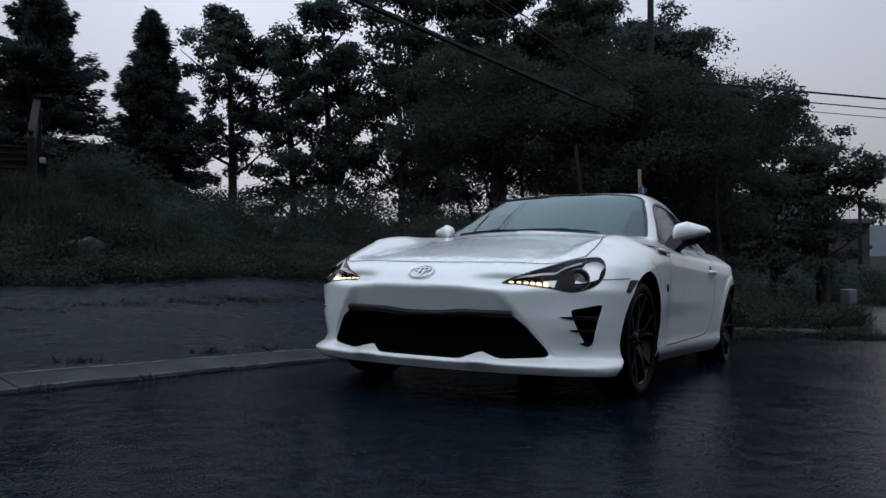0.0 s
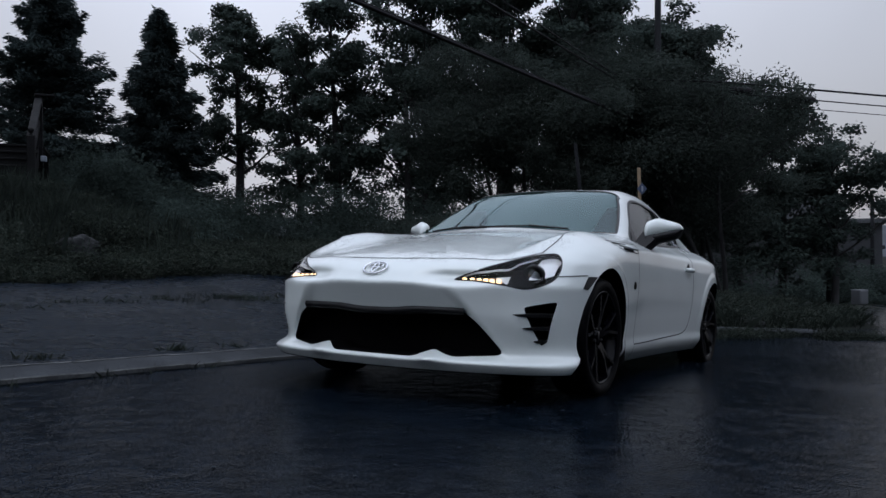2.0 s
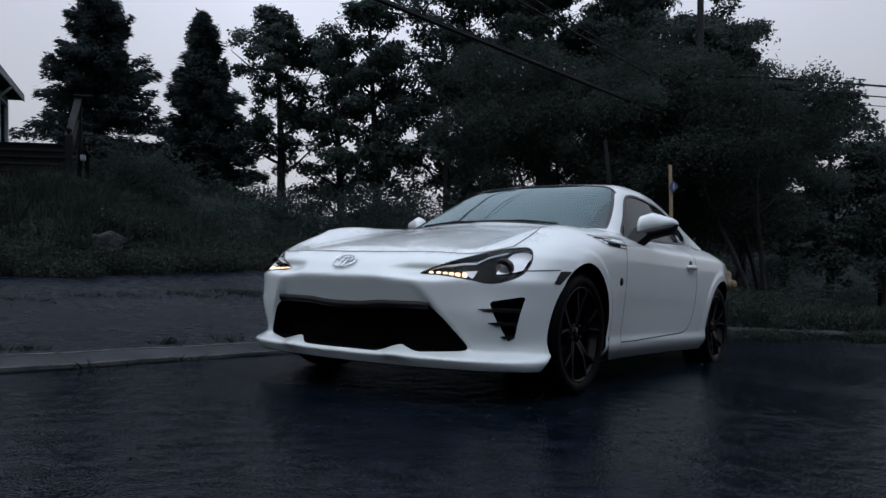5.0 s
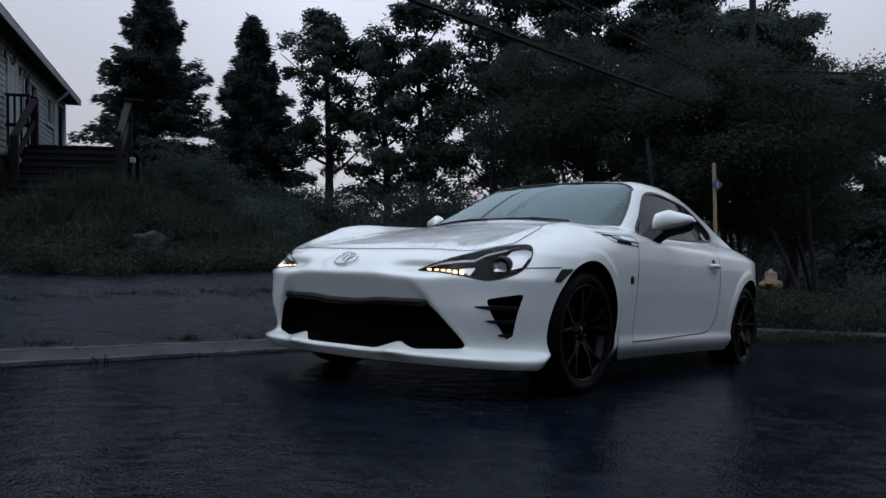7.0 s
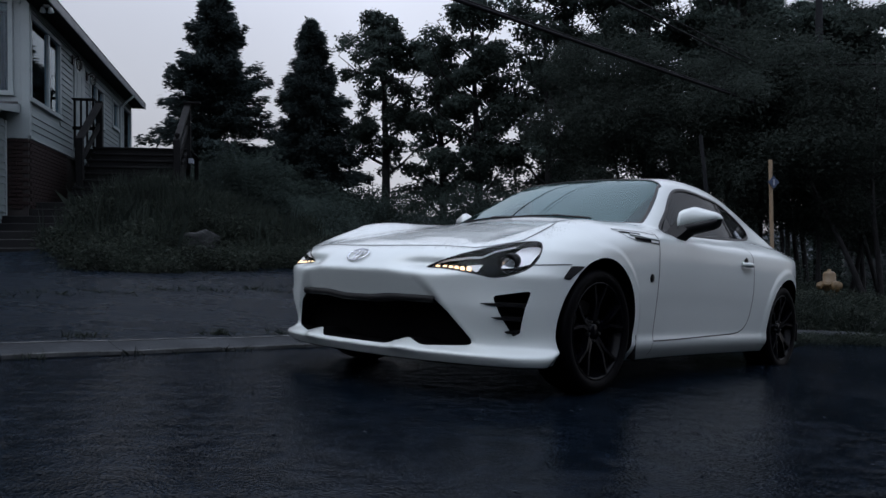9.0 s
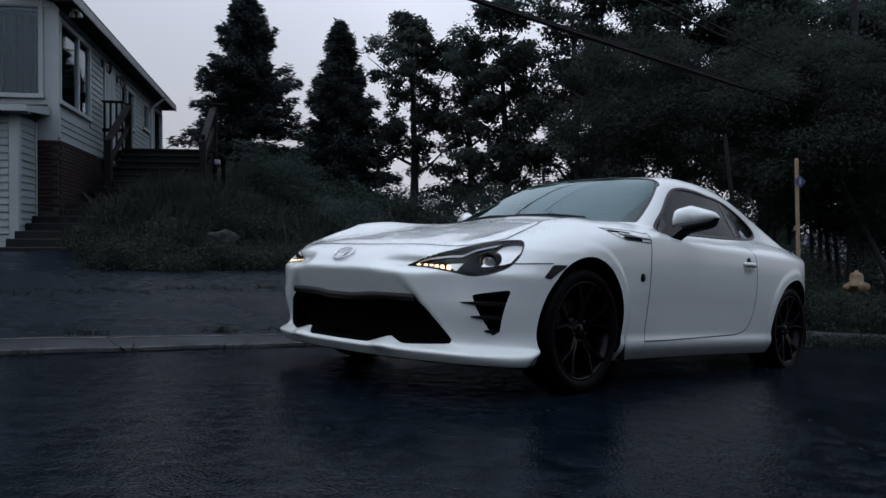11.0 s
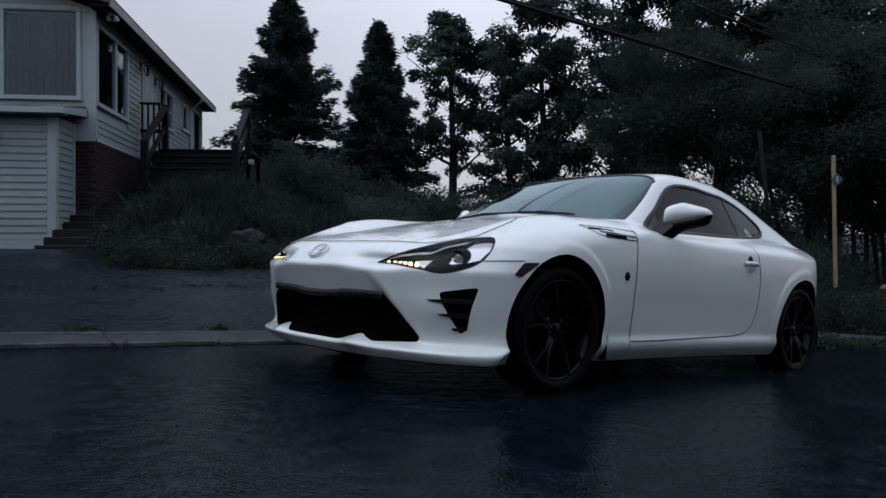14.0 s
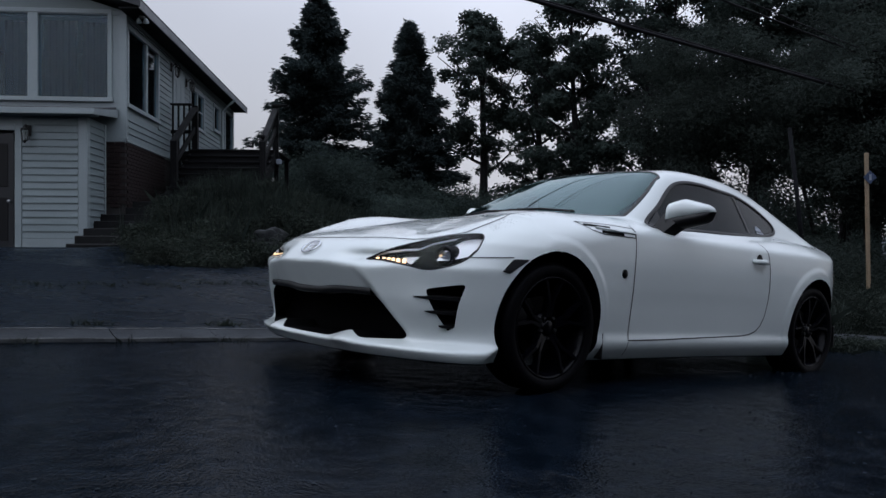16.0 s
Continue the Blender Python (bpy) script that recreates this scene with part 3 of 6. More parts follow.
car = thing("sports_car", CAR, "wet white two-door sports coupe with black wheels on the street", "car")
shell_v, shell_f = net_surface(car_field, (-3.5, -0.96, 0.1), (0.92, 0.96, 1.34), 0.0118)
skin = BVHTree.FromPolygons([Vector(v) for v in shell_v], [tuple(f) for f in shell_f])


def drop(p, d):
    """Where the ray from p along d first meets the body, and the normal there."""
    hit, nor, _, _ = skin.ray_cast(Vector(p), Vector(d).normalized())
    return (hit, nor) if hit else (None, None)


def rounded(outline, per=10):
    """A closed Catmull-Rom curve through 2D points."""
    pts, out = [np.array(p, float) for p in outline], []
    for i in range(len(pts)):
        a, b, c, d = (pts[(i + k) % len(pts)] for k in (-1, 0, 1, 2))
        for t in np.arange(per) / per:
            out.append(0.5 * (2 * b + (c - a) * t + (2 * a - 5 * b + 4 * c - d) * t * t + (3 * b - a - 3 * c + d) * t ** 3))
    return out


def sharp(outline, per=6, tight=0.25):
    """A closed outline with straight sides and slightly rounded corners."""
    pts, out = [np.array(p, float) for p in outline], []
    for i in range(len(pts)):
        a, b, c = pts[i - 1], pts[i], pts[(i + 1) % len(pts)]
        r = tight * min(np.linalg.norm(a - b), np.linalg.norm(c - b)) * 0.5
        p, q = b + (a - b) / np.linalg.norm(a - b) * r, b + (c - b) / np.linalg.norm(c - b) * r
        for t in np.arange(per) / (per - 1):
            out.append((1 - t) ** 2 * p + 2 * t * (1 - t) * b + t * t * q)
    return out


def prism(outline, frame3, near, far):
    """A closed prism over a 2D outline in a frame (origin, right, up, ahead), from near to far along ahead."""
    o, r, u, a = (Vector(v) for v in frame3)
    bm = bmesh.new()
    rings = [[bm.verts.new(o + r * p[0] + u * p[1] + a * d) for p in outline] for d in (near, far)]
    n = len(outline)
    for i in range(n):
        bm.faces.new((rings[0][i], rings[0][(i + 1) % n], rings[1][(i + 1) % n], rings[1][i]))
    bm.faces.new(rings[0][::-1])
    bm.faces.new(rings[1])
    bmesh.ops.recalc_face_normals(bm, faces=bm.faces[:])
    return bm


def patch(outline, frame3, cells=26, lift=0.002):
    """A sheet inside a 2D outline, dropped along the frame's ahead onto the body."""
    o, r, u, a = (Vector(v) for v in frame3)
    pts = np.array(outline)
    bm = bmesh.new()
    vs = [bm.verts.new((p[0], p[1], 0)) for p in pts]
    bm.faces.new(vs)
    lo, hi = pts.min(0), pts.max(0)
    for axis in (0, 1):
        num = max(4, int(cells * (hi[axis] - lo[axis]) / max(hi - lo)))
        for c in np.linspace(lo[axis], hi[axis], num + 2)[1:-1]:
            co, no = [0, 0, 0], [0, 0, 0]
            co[axis], no[axis] = c, 1
            bmesh.ops.bisect_plane(bm, geom=bm.verts[:] + bm.edges[:] + bm.faces[:], plane_co=co, plane_no=no)
    for v in bm.verts:
        s = o + r * v.co.x + u * v.co.y
        hit, nor = drop(s - a * 1.5, a)
        v.co = (hit + nor * lift) if hit else s
    bm.normal_update()
    mean = sum((f.normal * f.calc_area() for f in bm.faces), Vector())
    if mean.dot(a) > 0:
        bmesh.ops.reverse_faces(bm, faces=bm.faces[:])
    return bm


def ribbon(points, width, lift=0.0015, thick=0.0):
    """A narrow band that lies on the body along 3D points (each moved to the nearest place on it)."""
    dense = []
    for p, q in zip(points, points[1:]):
        p, q = Vector(p), Vector(q)
        k = max(1, int((q - p).length / 0.02))
        dense += [p.lerp(q, i / k) for i in range(k)]
    dense.append(Vector(points[-1]))
    on = [skin.find_nearest(p) for p in dense]
    bm, rows = bmesh.new(), []
    for i, (loc, nor, _, _) in enumerate(on):
        t = (on[min(i + 1, len(on) - 1)][0] - on[max(i - 1, 0)][0]).normalized()
        w = nor.cross(t).normalized() * width / 2
        rows.append([bm.verts.new(loc + w * k + nor * (lift if abs(k) == 1 else lift + thick)) for k in ((-1, 1) if not thick else (-1, -0.5, 0.5, 1))])
    for a, b in zip(rows, rows[1:]):
        for i in range(len(a) - 1):
            bm.faces.new((a[i], b[i], b[i + 1], a[i + 1]))
    return bm


SIDE = {1: ((0, 0, 0), (1, 0, 0), (0, 0, 1), (0, -1, 0)), -1: ((0, 0, 0), (1, 0, 0), (0, 0, 1), (0, 1, 0))}
FRONT = ((0, 0, 0), (0, 1, 0), (0, 0, 1), (-1, 0, 0))
TOP = ((0, 0, 0), (1, 0, 0), (0, 1, 0), (0, 0, -1))
window_outline = rounded([(-0.84, 0.846), (-1.06, 0.995), (-1.27, 1.125), (-1.44, 1.178), (-1.65, 1.192), (-1.85, 1.18), (-2.05, 1.17), (-2.22, 1.136), (-2.36, 1.083), (-2.465, 1.01), (-2.41, 0.948), (-2.16, 0.908), (-1.8, 0.886), (-1.3, 0.866)], 6)
screen_outline = rounded([(-0.56, 0), (-0.562, 0.22), (-0.585, 0.42), (-0.63, 0.58), (-0.69, 0.672), (-0.76, 0.68), (-1.0, 0.615), (-1.17, 0.553), (-1.245, 0.512), (-1.275, 0.25), (-1.285, 0), (-1.275, -0.25), (-1.245, -0.512), (-1.17, -0.553), (-1.0, -0.615), (-0.76, -0.68), (-0.69, -0.672), (-0.63, -0.58), (-0.585, -0.42), (-0.562, -0.22)], 5)
rear_outline = rounded([(-2.3, 0.40), (-2.45, 0.45), (-2.75, 0.5), (-2.84, 0.46), (-2.88, 0), (-2.84, -0.46), (-2.75, -0.5), (-2.45, -0.45), (-2.3, -0.40), (-2.28, 0)], 5)
grille_outline = sharp([(-0.43, 0.425), (-0.25, 0.426), (-0.12, 0.414), (0.12, 0.414), (0.25, 0.426), (0.43, 0.425), (0.505, 0.37), (0.615, 0.224), (0.40, 0.208), (0.30, 0.238), (0.22, 0.2), (-0.22, 0.2), (-0.30, 0.238), (-0.40, 0.208), (-0.615, 0.224), (-0.505, 0.37)], 5, 0.5)
fog_outline = sharp([(0.692, 0.446), (0.80, 0.476), (0.762, 0.288), (0.742, 0.272), (0.722, 0.34)], 4, 0.25)
lamp_outline = rounded([(0.400, 0.562), (0.475, 0.602), (0.58, 0.649), (0.665, 0.688), (0.72, 0.703), (0.748, 0.697), (0.776, 0.665), (0.787, 0.618), (0.78, 0.577), (0.752, 0.547), (0.694, 0.529), (0.615, 0.543), (0.49, 0.556)], 5)

cutters = bmesh.new()


def cut(bm):
    t = bpy.data.meshes.new("t")
    bm.to_mesh(t)
    bm.free()
    cutters.from_mesh(t)
    bpy.data.meshes.remove(t)


circle = [(0.344 * math.cos(2 * math.pi * i / 56), 0.344 * math.sin(2 * math.pi * i / 56)) for i in range(56)]
for side in (1, -1):
    for ax in (0.0, -2.57):
        cut(prism(circle, ((ax, 0, 0.31), (1, 0, 0), (0, 0, 1), (0, side, 0)), 0.52, 1.1))
    cut(prism([(p[0], p[1]) for p in window_outline], ((0, 0, 0), (1, 0, 0), (0, 0, 1), (0, side, 0)), 0.45, 1.1))
    cut(prism([(side * p[0], p[1]) for p in fog_outline], FRONT, -0.95, -0.3))
    cut(prism([(side * p[0], p[1]) for p in lamp_outline], FRONT, -0.95, -0.22))
cut(prism(grille_outline, FRONT, -1.0, -0.56))
cabin_from = len(cutters.faces)
cut(prism(screen_outline, TOP, -1.5, -0.86))
cut(prism(rear_outline, TOP, -1.5, -0.88))
body_mesh = bpy.data.meshes.new("car_shell")
body_mesh.from_pydata([tuple(v) for v in shell_v.tolist()], [], [tuple(f) for f in shell_f.tolist()])
body_mesh.materials.append(PAINT)
cut_mesh = bpy.data.meshes.new("car_cuts")
cutters.to_mesh(cut_mesh)
cutters.free()
body_mesh.materials.append(RECESS)
body_mesh.materials.append(CABIN)
for slot in (RECESS, RECESS, CABIN):
    cut_mesh.materials.append(slot)
for poly in cut_mesh.polygons:
    poly.material_index = 2 if poly.index >= cabin_from else 1
work, knife = new("car_shell", body_mesh), new("car_cuts", cut_mesh)
mod = work.modifiers.new("cuts", "BOOLEAN")
mod.object, mod.operation, mod.solver = knife, "DIFFERENCE", "EXACT"
bpy.context.view_layer.update()
cut_body = bpy.data.meshes.new_from_object(work.evaluated_get(bpy.context.evaluated_depsgraph_get()))
for ob in (work, knife):
    bpy.data.objects.remove(ob)
trimmed = bmesh.new()
trimmed.from_mesh(cut_body)
bmesh.ops.bisect_plane(trimmed, geom=trimmed.verts[:] + trimmed.edges[:] + trimmed.faces[:], plane_co=(0, 0, 0.1415), plane_no=(0, 0, 1))
trimmed.to_mesh(cut_body)
trimmed.free()

# the shell's faces go to the panel that they belong to
cut_body.polygons.foreach_set("use_smooth", [True] * len(cut_body.polygons))
nv = len(cut_body.vertices)
co = np.empty(nv * 3)
cut_body.vertices.foreach_get("co", co)
co = co.reshape(-1, 3)
e = 0.002
grad = np.stack([car_field(*(co + d).T) - car_field(*(co - d).T) for d in np.eye(3) * e], 1)
grad /= np.linalg.norm(grad, axis=1)[:, None] + 1e-9
sets = {}
for poly in cut_body.polygons:
    c = poly.center
    ay, sd = abs(c.y), "left" if c.y > 0 else "right"
    mi = poly.material_index
    hood_edge = 0.64
    if mi:
        key = "cabin" if mi == 2 else "recess"
    elif c.z < 0.1415:
        key = "underbody"
    elif c.z > low_top(c.x, ay) + 0.02 and -2.9 < c.x < -0.5:
        key = "roof" if c.z > 1.0 and ay < 0.56 else "body_side"
    elif c.x > -0.62 and ay < hood_edge and c.z > 0.66 and poly.normal.z > 0.3:
        key = "hood"
    elif c.x > 0.30 and c.z < 0.60 + 0.06 * smoothstep(0.3, 0.7, c.x):
        key = "front_bumper"
    elif c.x > 0.30 and ay < 0.5:
        key = "front_bumper"
    elif c.x > -0.615 and ay > 0.4 and c.z > 0.16:
        key = "fender_" + sd
    elif -1.93 + 0.28 * smoothstep(0.5, 0.25, c.z) < c.x < -0.615 and ay > 0.55 and c.z > 0.245 + 0.03 * smoothstep(-1.2, -1.7, c.x):
        key = "door_" + sd
    elif c.z < 0.26 and ay > 0.5 and -2.3 < c.x < -0.3:
        key = "sill_" + sd
    elif c.x < -2.85 and c.z > 0.9 and ay < 0.6:
        key = "trunk_lid"
    else:
        key = "body_side"
    sets.setdefault(key, []).append(poly.index)
parts_of_car = {}
for key, idx in sets.items():
    used = sorted({v for i in idx for v in cut_body.polygons[i].vertices})
    where = {v: i for i, v in enumerate(used)}
    me_part = bpy.data.meshes.new(key)
    me_part.from_pydata([cut_body.vertices[v].co[:] for v in used], [], [[where[v] for v in cut_body.polygons[i].vertices] for i in idx])
    me_part.materials.append(CABIN if key == "cabin" else RECESS if key in ("recess", "underbody") else PAINT)
    if key not in ("recess", "cabin"):
        me_part.polygons.foreach_set("use_smooth", [True] * len(idx))
        me_part.normals_split_custom_set_from_vertices([tuple(grad[v]) for v in used])
    name = {"recess": "inner_lining", "cabin": "cabin_lining", "body_side": "body"}.get(key, key.split("_left")[0].split("_right")[0])
    ob = new(name, me_part)
    ob.parent = car
    parts_of_car[key] = ob

# glass
screen_pane = part("windscreen", patch(screen_outline, TOP, 40, -0.003), WINDSCREEN, car, "wet windscreen reflecting the sky", True)
screen_pane.visible_shadow = False
part("rear_window", patch(rear_outline, TOP, 30, -0.003), TINTED, car, "dark rear window", True)
for side in (1, -1):
    pane = [p for p in window_outline]
    part("side_window", patch(pane, SIDE[side], 40, -0.004), TINTED, car, "dark tinted side window with rain drops", True).visible_shadow = False
    # a dark sheet just inside the pane stands in for the cabin's shade
    part("cabin_shade_sheet", patch(pane, SIDE[side], 30, -0.05), SHADE, car, "dark sheet standing in for the shaded cabin behind the side window", True)
    ring = [(p[0], side * glass_width(p[0], p[1]), p[1]) for p in window_outline]
    part("window_trim", ribbon(ring + ring[:1], 0.022, 0.001, 0.002), BLACKTRIM, car, "black rubber window trim")
    x0 = -1.98
    part("window_pillar", ribbon([(x0, side * 0.66, 0.895), (x0 - 0.02, side * 0.60, 1.0), (x0 - 0.05, side * 0.54, 1.15)], 0.02, 0.001, 0.001), BLACKTRIM, car, "black bar between the side windows")
screen_ring = [(p[0], p[1], roof_top(p[0], abs(p[1]))) for p in screen_outline]
part("screen_trim", ribbon(screen_ring + screen_ring[:1], 0.016, 0.001, 0.001), BLACKTRIM, car, "black windscreen border")

# ---- the car's smaller parts ----
def beam(bm, p, q, w0, w1, t, up):
    """A tapered flat bar from p to q; w across, t thick along up."""
    p, q, up = Vector(p), Vector(q), Vector(up).normalized()
    side = (q - p).normalized().cross(up)
    rows = []
    for c, w in ((p, w0), (q, w1)):
        rows.append([bm.verts.new(c + side * a * w / 2 + up * b * t / 2) for a, b in ((-1, -1), (-0.7, 1), (0.7, 1), (1, -1))])
    for i in range(4):
        bm.faces.new((rows[0][i], rows[0][(i + 1) % 4], rows[1][(i + 1) % 4], rows[1][i]))
    bm.faces.new(rows[0][::-1])
    bm.faces.new(rows[1])
    return bm


def turned(profile, n=64):
    """A lathe round the axle: (radius, outward place) pairs."""
    return lathe(bmesh.new(), profile, n, pose(0, 0, 0, -90, 0, 0))


def wheel(x, side):
    w = new("wheel")
    w.parent = car
    w.matrix_local = pose(x - (0.018 if x > -1 else 0), side * 0.755, 0.302, 0, 0, 0 if side > 0 else 180) @ Matrix.Scale(0.968, 4)
    tyre = part("tyre", turned([(0.236, 0.085), (0.25, 0.1), (0.27, 0.107), (0.29, 0.105), (0.305, 0.095), (0.3125, 0.075), (0.311, 0.05), (0.307, 0.046), (0.311, 0.042), (0.3125, 0.0), (0.311, -0.042), (0.307, -0.046), (0.311, -0.05), (0.3125, -0.075), (0.305, -0.095), (0.27, -0.107), (0.236, -0.09)]), RUBBER, w, "wet black tyre", True)
    tyre["label"] = "wet black tyre"
    part("rim_barrel", turned([(0.238, 0.086), (0.243, 0.092), (0.244, 0.098), (0.238, 0.099), (0.231, 0.09), (0.222, 0.06), (0.212, 0.03), (0.208, -0.08), (0.236, -0.09)]), RIM, w, "black rim", True)
    hub = part("hub", turned([(0, 0.075), (0.03, 0.075), (0.034, 0.07), (0.036, 0.062), (0.07, 0.05), (0.078, 0.03), (0.06, 0.0), (0, 0)], 30), RIM, w, "", True)
    for i in range(5):
        a0 = 2 * math.pi * i / 5 + 0.31
        for k in (-1, 1):
            a1, a2 = a0 + k * 0.11, a0 + k * 0.25
            bm = bmesh.new()
            p, m, q = ((r * math.cos(a), y, r * math.sin(a)) for r, a, y in ((0.05, a0 + k * 0.2, 0.055), (0.13, a1, 0.072), (0.234, a2, 0.086)))
            beam(bm, p, m, 0.032, 0.022, 0.032, (0, 1, 0))
            beam(bm, m, q, 0.022, 0.02, 0.03, (0, 1, 0))
            part("spoke", bm, RIM, w)
        b = 2 * math.pi * (i + 0.5) / 5 + 0.31
        part("lug_nut", lathe(bmesh.new(), [(0, 0.02), (0.008, 0.02), (0.011, 0)], 6, pose(0.052 * math.cos(b), 0.056, 0.052 * math.sin(b), -90)), BLACKMETAL, w)
    part("brake_disc", turned([(0.05, 0.0), (0.145, 0.0), (0.147, -0.005), (0.147, -0.022), (0.05, -0.025)], 40), DISC, w, "dull steel brake disc")
    bm = bmesh.new()
    for i in range(7):
        a = 0.2 + i * 0.12
        box(bm, 0.1, 0.165, -0.04, 0.02, -0.012, 0.012, 0.004, pose(0, 0, 0, 0, -math.degrees(a), 0))
    part("brake_caliper", bm, BLACKMETAL, w)
    return w


for ax in (0.0, -2.57):
    for side in (1, -1):
        wheel(ax, side)

SHUT = material("dark_shut_line", (0.02, 0.02, 0.022), 0.8, var=0.1, bump=0)


def front_at(y, z, back=0.0):
    """A place on the front of the body, moved back by so much."""
    hit, nor = drop((1.5, y, z), (-1, 0, 0))
    return hit - nor * back


def side_at(x, z, side=1, out=0.0):
    hit, nor = drop((x, side * 1.5, z), (0, -side, 0))
    return hit + nor * out


for side in (1, -1):
    S = lambda pts: [(x, side * y, z) for x, y, z in pts]
    part("door_gap", ribbon(S([(-0.605, 0.80, 0.83), (-0.605, 0.86, 0.79), (-0.60, 0.86, 0.6), (-0.605, 0.84, 0.4), (-0.607, 0.82, 0.24), (-0.9, 0.82, 0.243), (-1.2, 0.82, 0.252), (-1.5, 0.82, 0.26), (-1.72, 0.83, 0.268), (-1.8, 0.835, 0.276), (-1.865, 0.84, 0.295), (-1.91, 0.845, 0.33), (-1.94, 0.85, 0.39), (-1.955, 0.86, 0.47), (-1.96, 0.86, 0.56), (-1.955, 0.86, 0.68), (-1.945, 0.85, 0.77), (-1.92, 0.80, 0.85)]), 0.007), SHUT, car)
    part("hood_gap", ribbon(S([(0.701, 0.0, 0.664), (0.69, 0.15, 0.665), (0.66, 0.3, 0.668), (0.62, 0.43, 0.671), (0.58, 0.55, 0.662), (0.55, 0.60, 0.676), (0.46, 0.66, 0.70), (0.40, 0.69, 0.715), (0.27, 0.69, 0.765), (0.0, 0.665, 0.82), (-0.25, 0.64, 0.84), (-0.5, 0.64, 0.87)]), 0.006), SHUT, car)
    part("bumper_gap", ribbon([tuple(side_at(x, 0.5905 + 0.003 * k, side)) for k, x in enumerate((0.47, 0.43, 0.39, 0.35, 0.31, 0.27))], 0.005), SHUT, car)
    part("sill_gap", ribbon(S([(-0.607, 0.82, 0.235), (-0.607, 0.8, 0.16)]), 0.005), SHUT, car)
    part("side_marker", patch(sharp([(0.275, 0.598), (0.195, 0.602), (0.204, 0.593), (0.3, 0.534), (0.336, 0.54)], 3, 0.3), SIDE[side], 10, 0.004), BLACKTRIM, car, "black side marker at the arch's edge")
    # fender vent: a raised white surround with two dark slots
    ring = [(-0.19, 0.812), (-0.27, 0.775), (-0.34, 0.762), (-0.60, 0.764), (-0.60, 0.812)]
    part("vent_gap", ribbon([tuple(side_at(x, z, side)) for x, z in ring + ring[:1]], 0.006), SHUT, car)
    vent = part("fender_vent", ribbon([tuple(side_at(x, z, side)) for x, z in ((-0.3, 0.79), (-0.45, 0.786), (-0.595, 0.787))], 0.014, 0.0, 0.008), PAINT, car, "white vent blade on the fender")
    part("vent_slot", ribbon([tuple(side_at(x, z, side)) for x, z in ((-0.235, 0.801), (-0.32, 0.801), (-0.41, 0.8))], 0.016, 0.002), RECESS, vent, "dark slot")
    part("vent_slot", ribbon([tuple(side_at(x, z, side)) for x, z in ((-0.33, 0.775), (-0.4, 0.773), (-0.5, 0.774))], 0.016, 0.002), RECESS, vent, "dark slot")
    # round fender badge
    c = side_at(-0.512, 0.578, side)
    part("fender_badge", lathe(bmesh.new(), [(0, 0.008), (0.016, 0.007), (0.022, 0.004), (0.023, 0)], 20, Matrix.Translation(c) @ pose(0, 0, 0, -90 * side)), DISC, car, "small dark round badge", True)
    # door handle: a recess and a bar
    c = side_at(-1.84, 0.727, side)
    cup = bmesh.new()
    lathe(cup, [(0.0, 0.002), (0.03, 0.002), (0.034, 0.0)], 20, Matrix.Translation(c + Vector((0.0, 0, 0.008))) @ pose(0, 0, 0, -90 * side))
    part("handle_cup", cup, DISC, car, "dark handle recess")
    bar = bmesh.new()
    pts = [side_at(-1.765 - 0.016 * i, 0.72 - 0.0004 * i, side, 0.012 + 0.022 * math.sin(math.pi * i / 9)) for i in range(10)]
    limb = []
    for i, q in enumerate(pts):
        hgt = 0.013 + 0.004 * math.sin(math.pi * i / 9)
        limb.append([bar.verts.new(q + Vector((0, side * a, b))) for a, b in ((-0.012, -hgt), (0.006, -hgt * 0.8), (0.01, 0), (0.006, hgt * 0.8), (-0.012, hgt))])
    for a, b in zip(limb, limb[1:]):
        for i in range(5):
            bar.faces.new((a[i], a[(i + 1) % 5], b[(i + 1) % 5], b[i]))
    bar.faces.new(limb[0][::-1])
    bar.faces.new(limb[-1])
    bmesh.ops.recalc_face_normals(bar, faces=bar.faces[:])
    part("door_handle", bar, PAINT, car, "white bar door handle", True)
    # mirror: white cap, black lower shell, black foot
    def shell(lower):
        """A housing swept outwards from the door: the cap above, the lower shell below."""
        bm, rings = bmesh.new(), []
        for i in range(15):
            t = i / 14
            y = 0.785 + 0.196 * t
            close = math.sqrt(max(0.0, 1 - max(0, (t - 0.8) / 0.2) ** 2)) * math.sqrt(1 - max(0, (0.1 - t) / 0.1) ** 2 * 0.75)
            mid = 0.89 + 0.058 * t
            top = mid + 0.106 * float(np.interp(t, [0, 0.08, 0.35, 0.9, 1], [0.78, 0.96, 1, 0.4, 0.1]))
            bot = mid - (0.062 - 0.012 * t) * close
            dx = (0.088 - 0.03 * t) * (0.25 + 0.75 * close)
            xc = -0.995 - 0.11 * t
            ring = []
            for k in range(15):
                a = math.pi * k / 14
                hgt = math.sin(a) ** 0.5
                x = xc + dx * math.cos(a) * (1.0 if math.cos(a) > 0 else 0.55)
                ring.append(bm.verts.new((x, side * y, mid + ((bot - mid) if lower else (top - mid)) * hgt)))
            rings.append(ring)
        for p, q in zip(rings, rings[1:]):
            for k in range(14):
                bm.faces.new((p[k], p[k + 1], q[k + 1], q[k]))
            bm.faces.new((p[0], q[0], q[14], p[14]))
        bm.faces.new(rings[0])
        bm.faces.new(rings[-1][::-1])
        bmesh.ops.recalc_face_normals(bm, faces=bm.faces[:])
        return bm

    mirror = part("door_mirror", shell(False), PAINT, car, "white mirror cap", True)
    part("lower_shell", shell(True), BLACKTRIM, mirror, "black lower mirror shell", True)
    foot = bmesh.new()
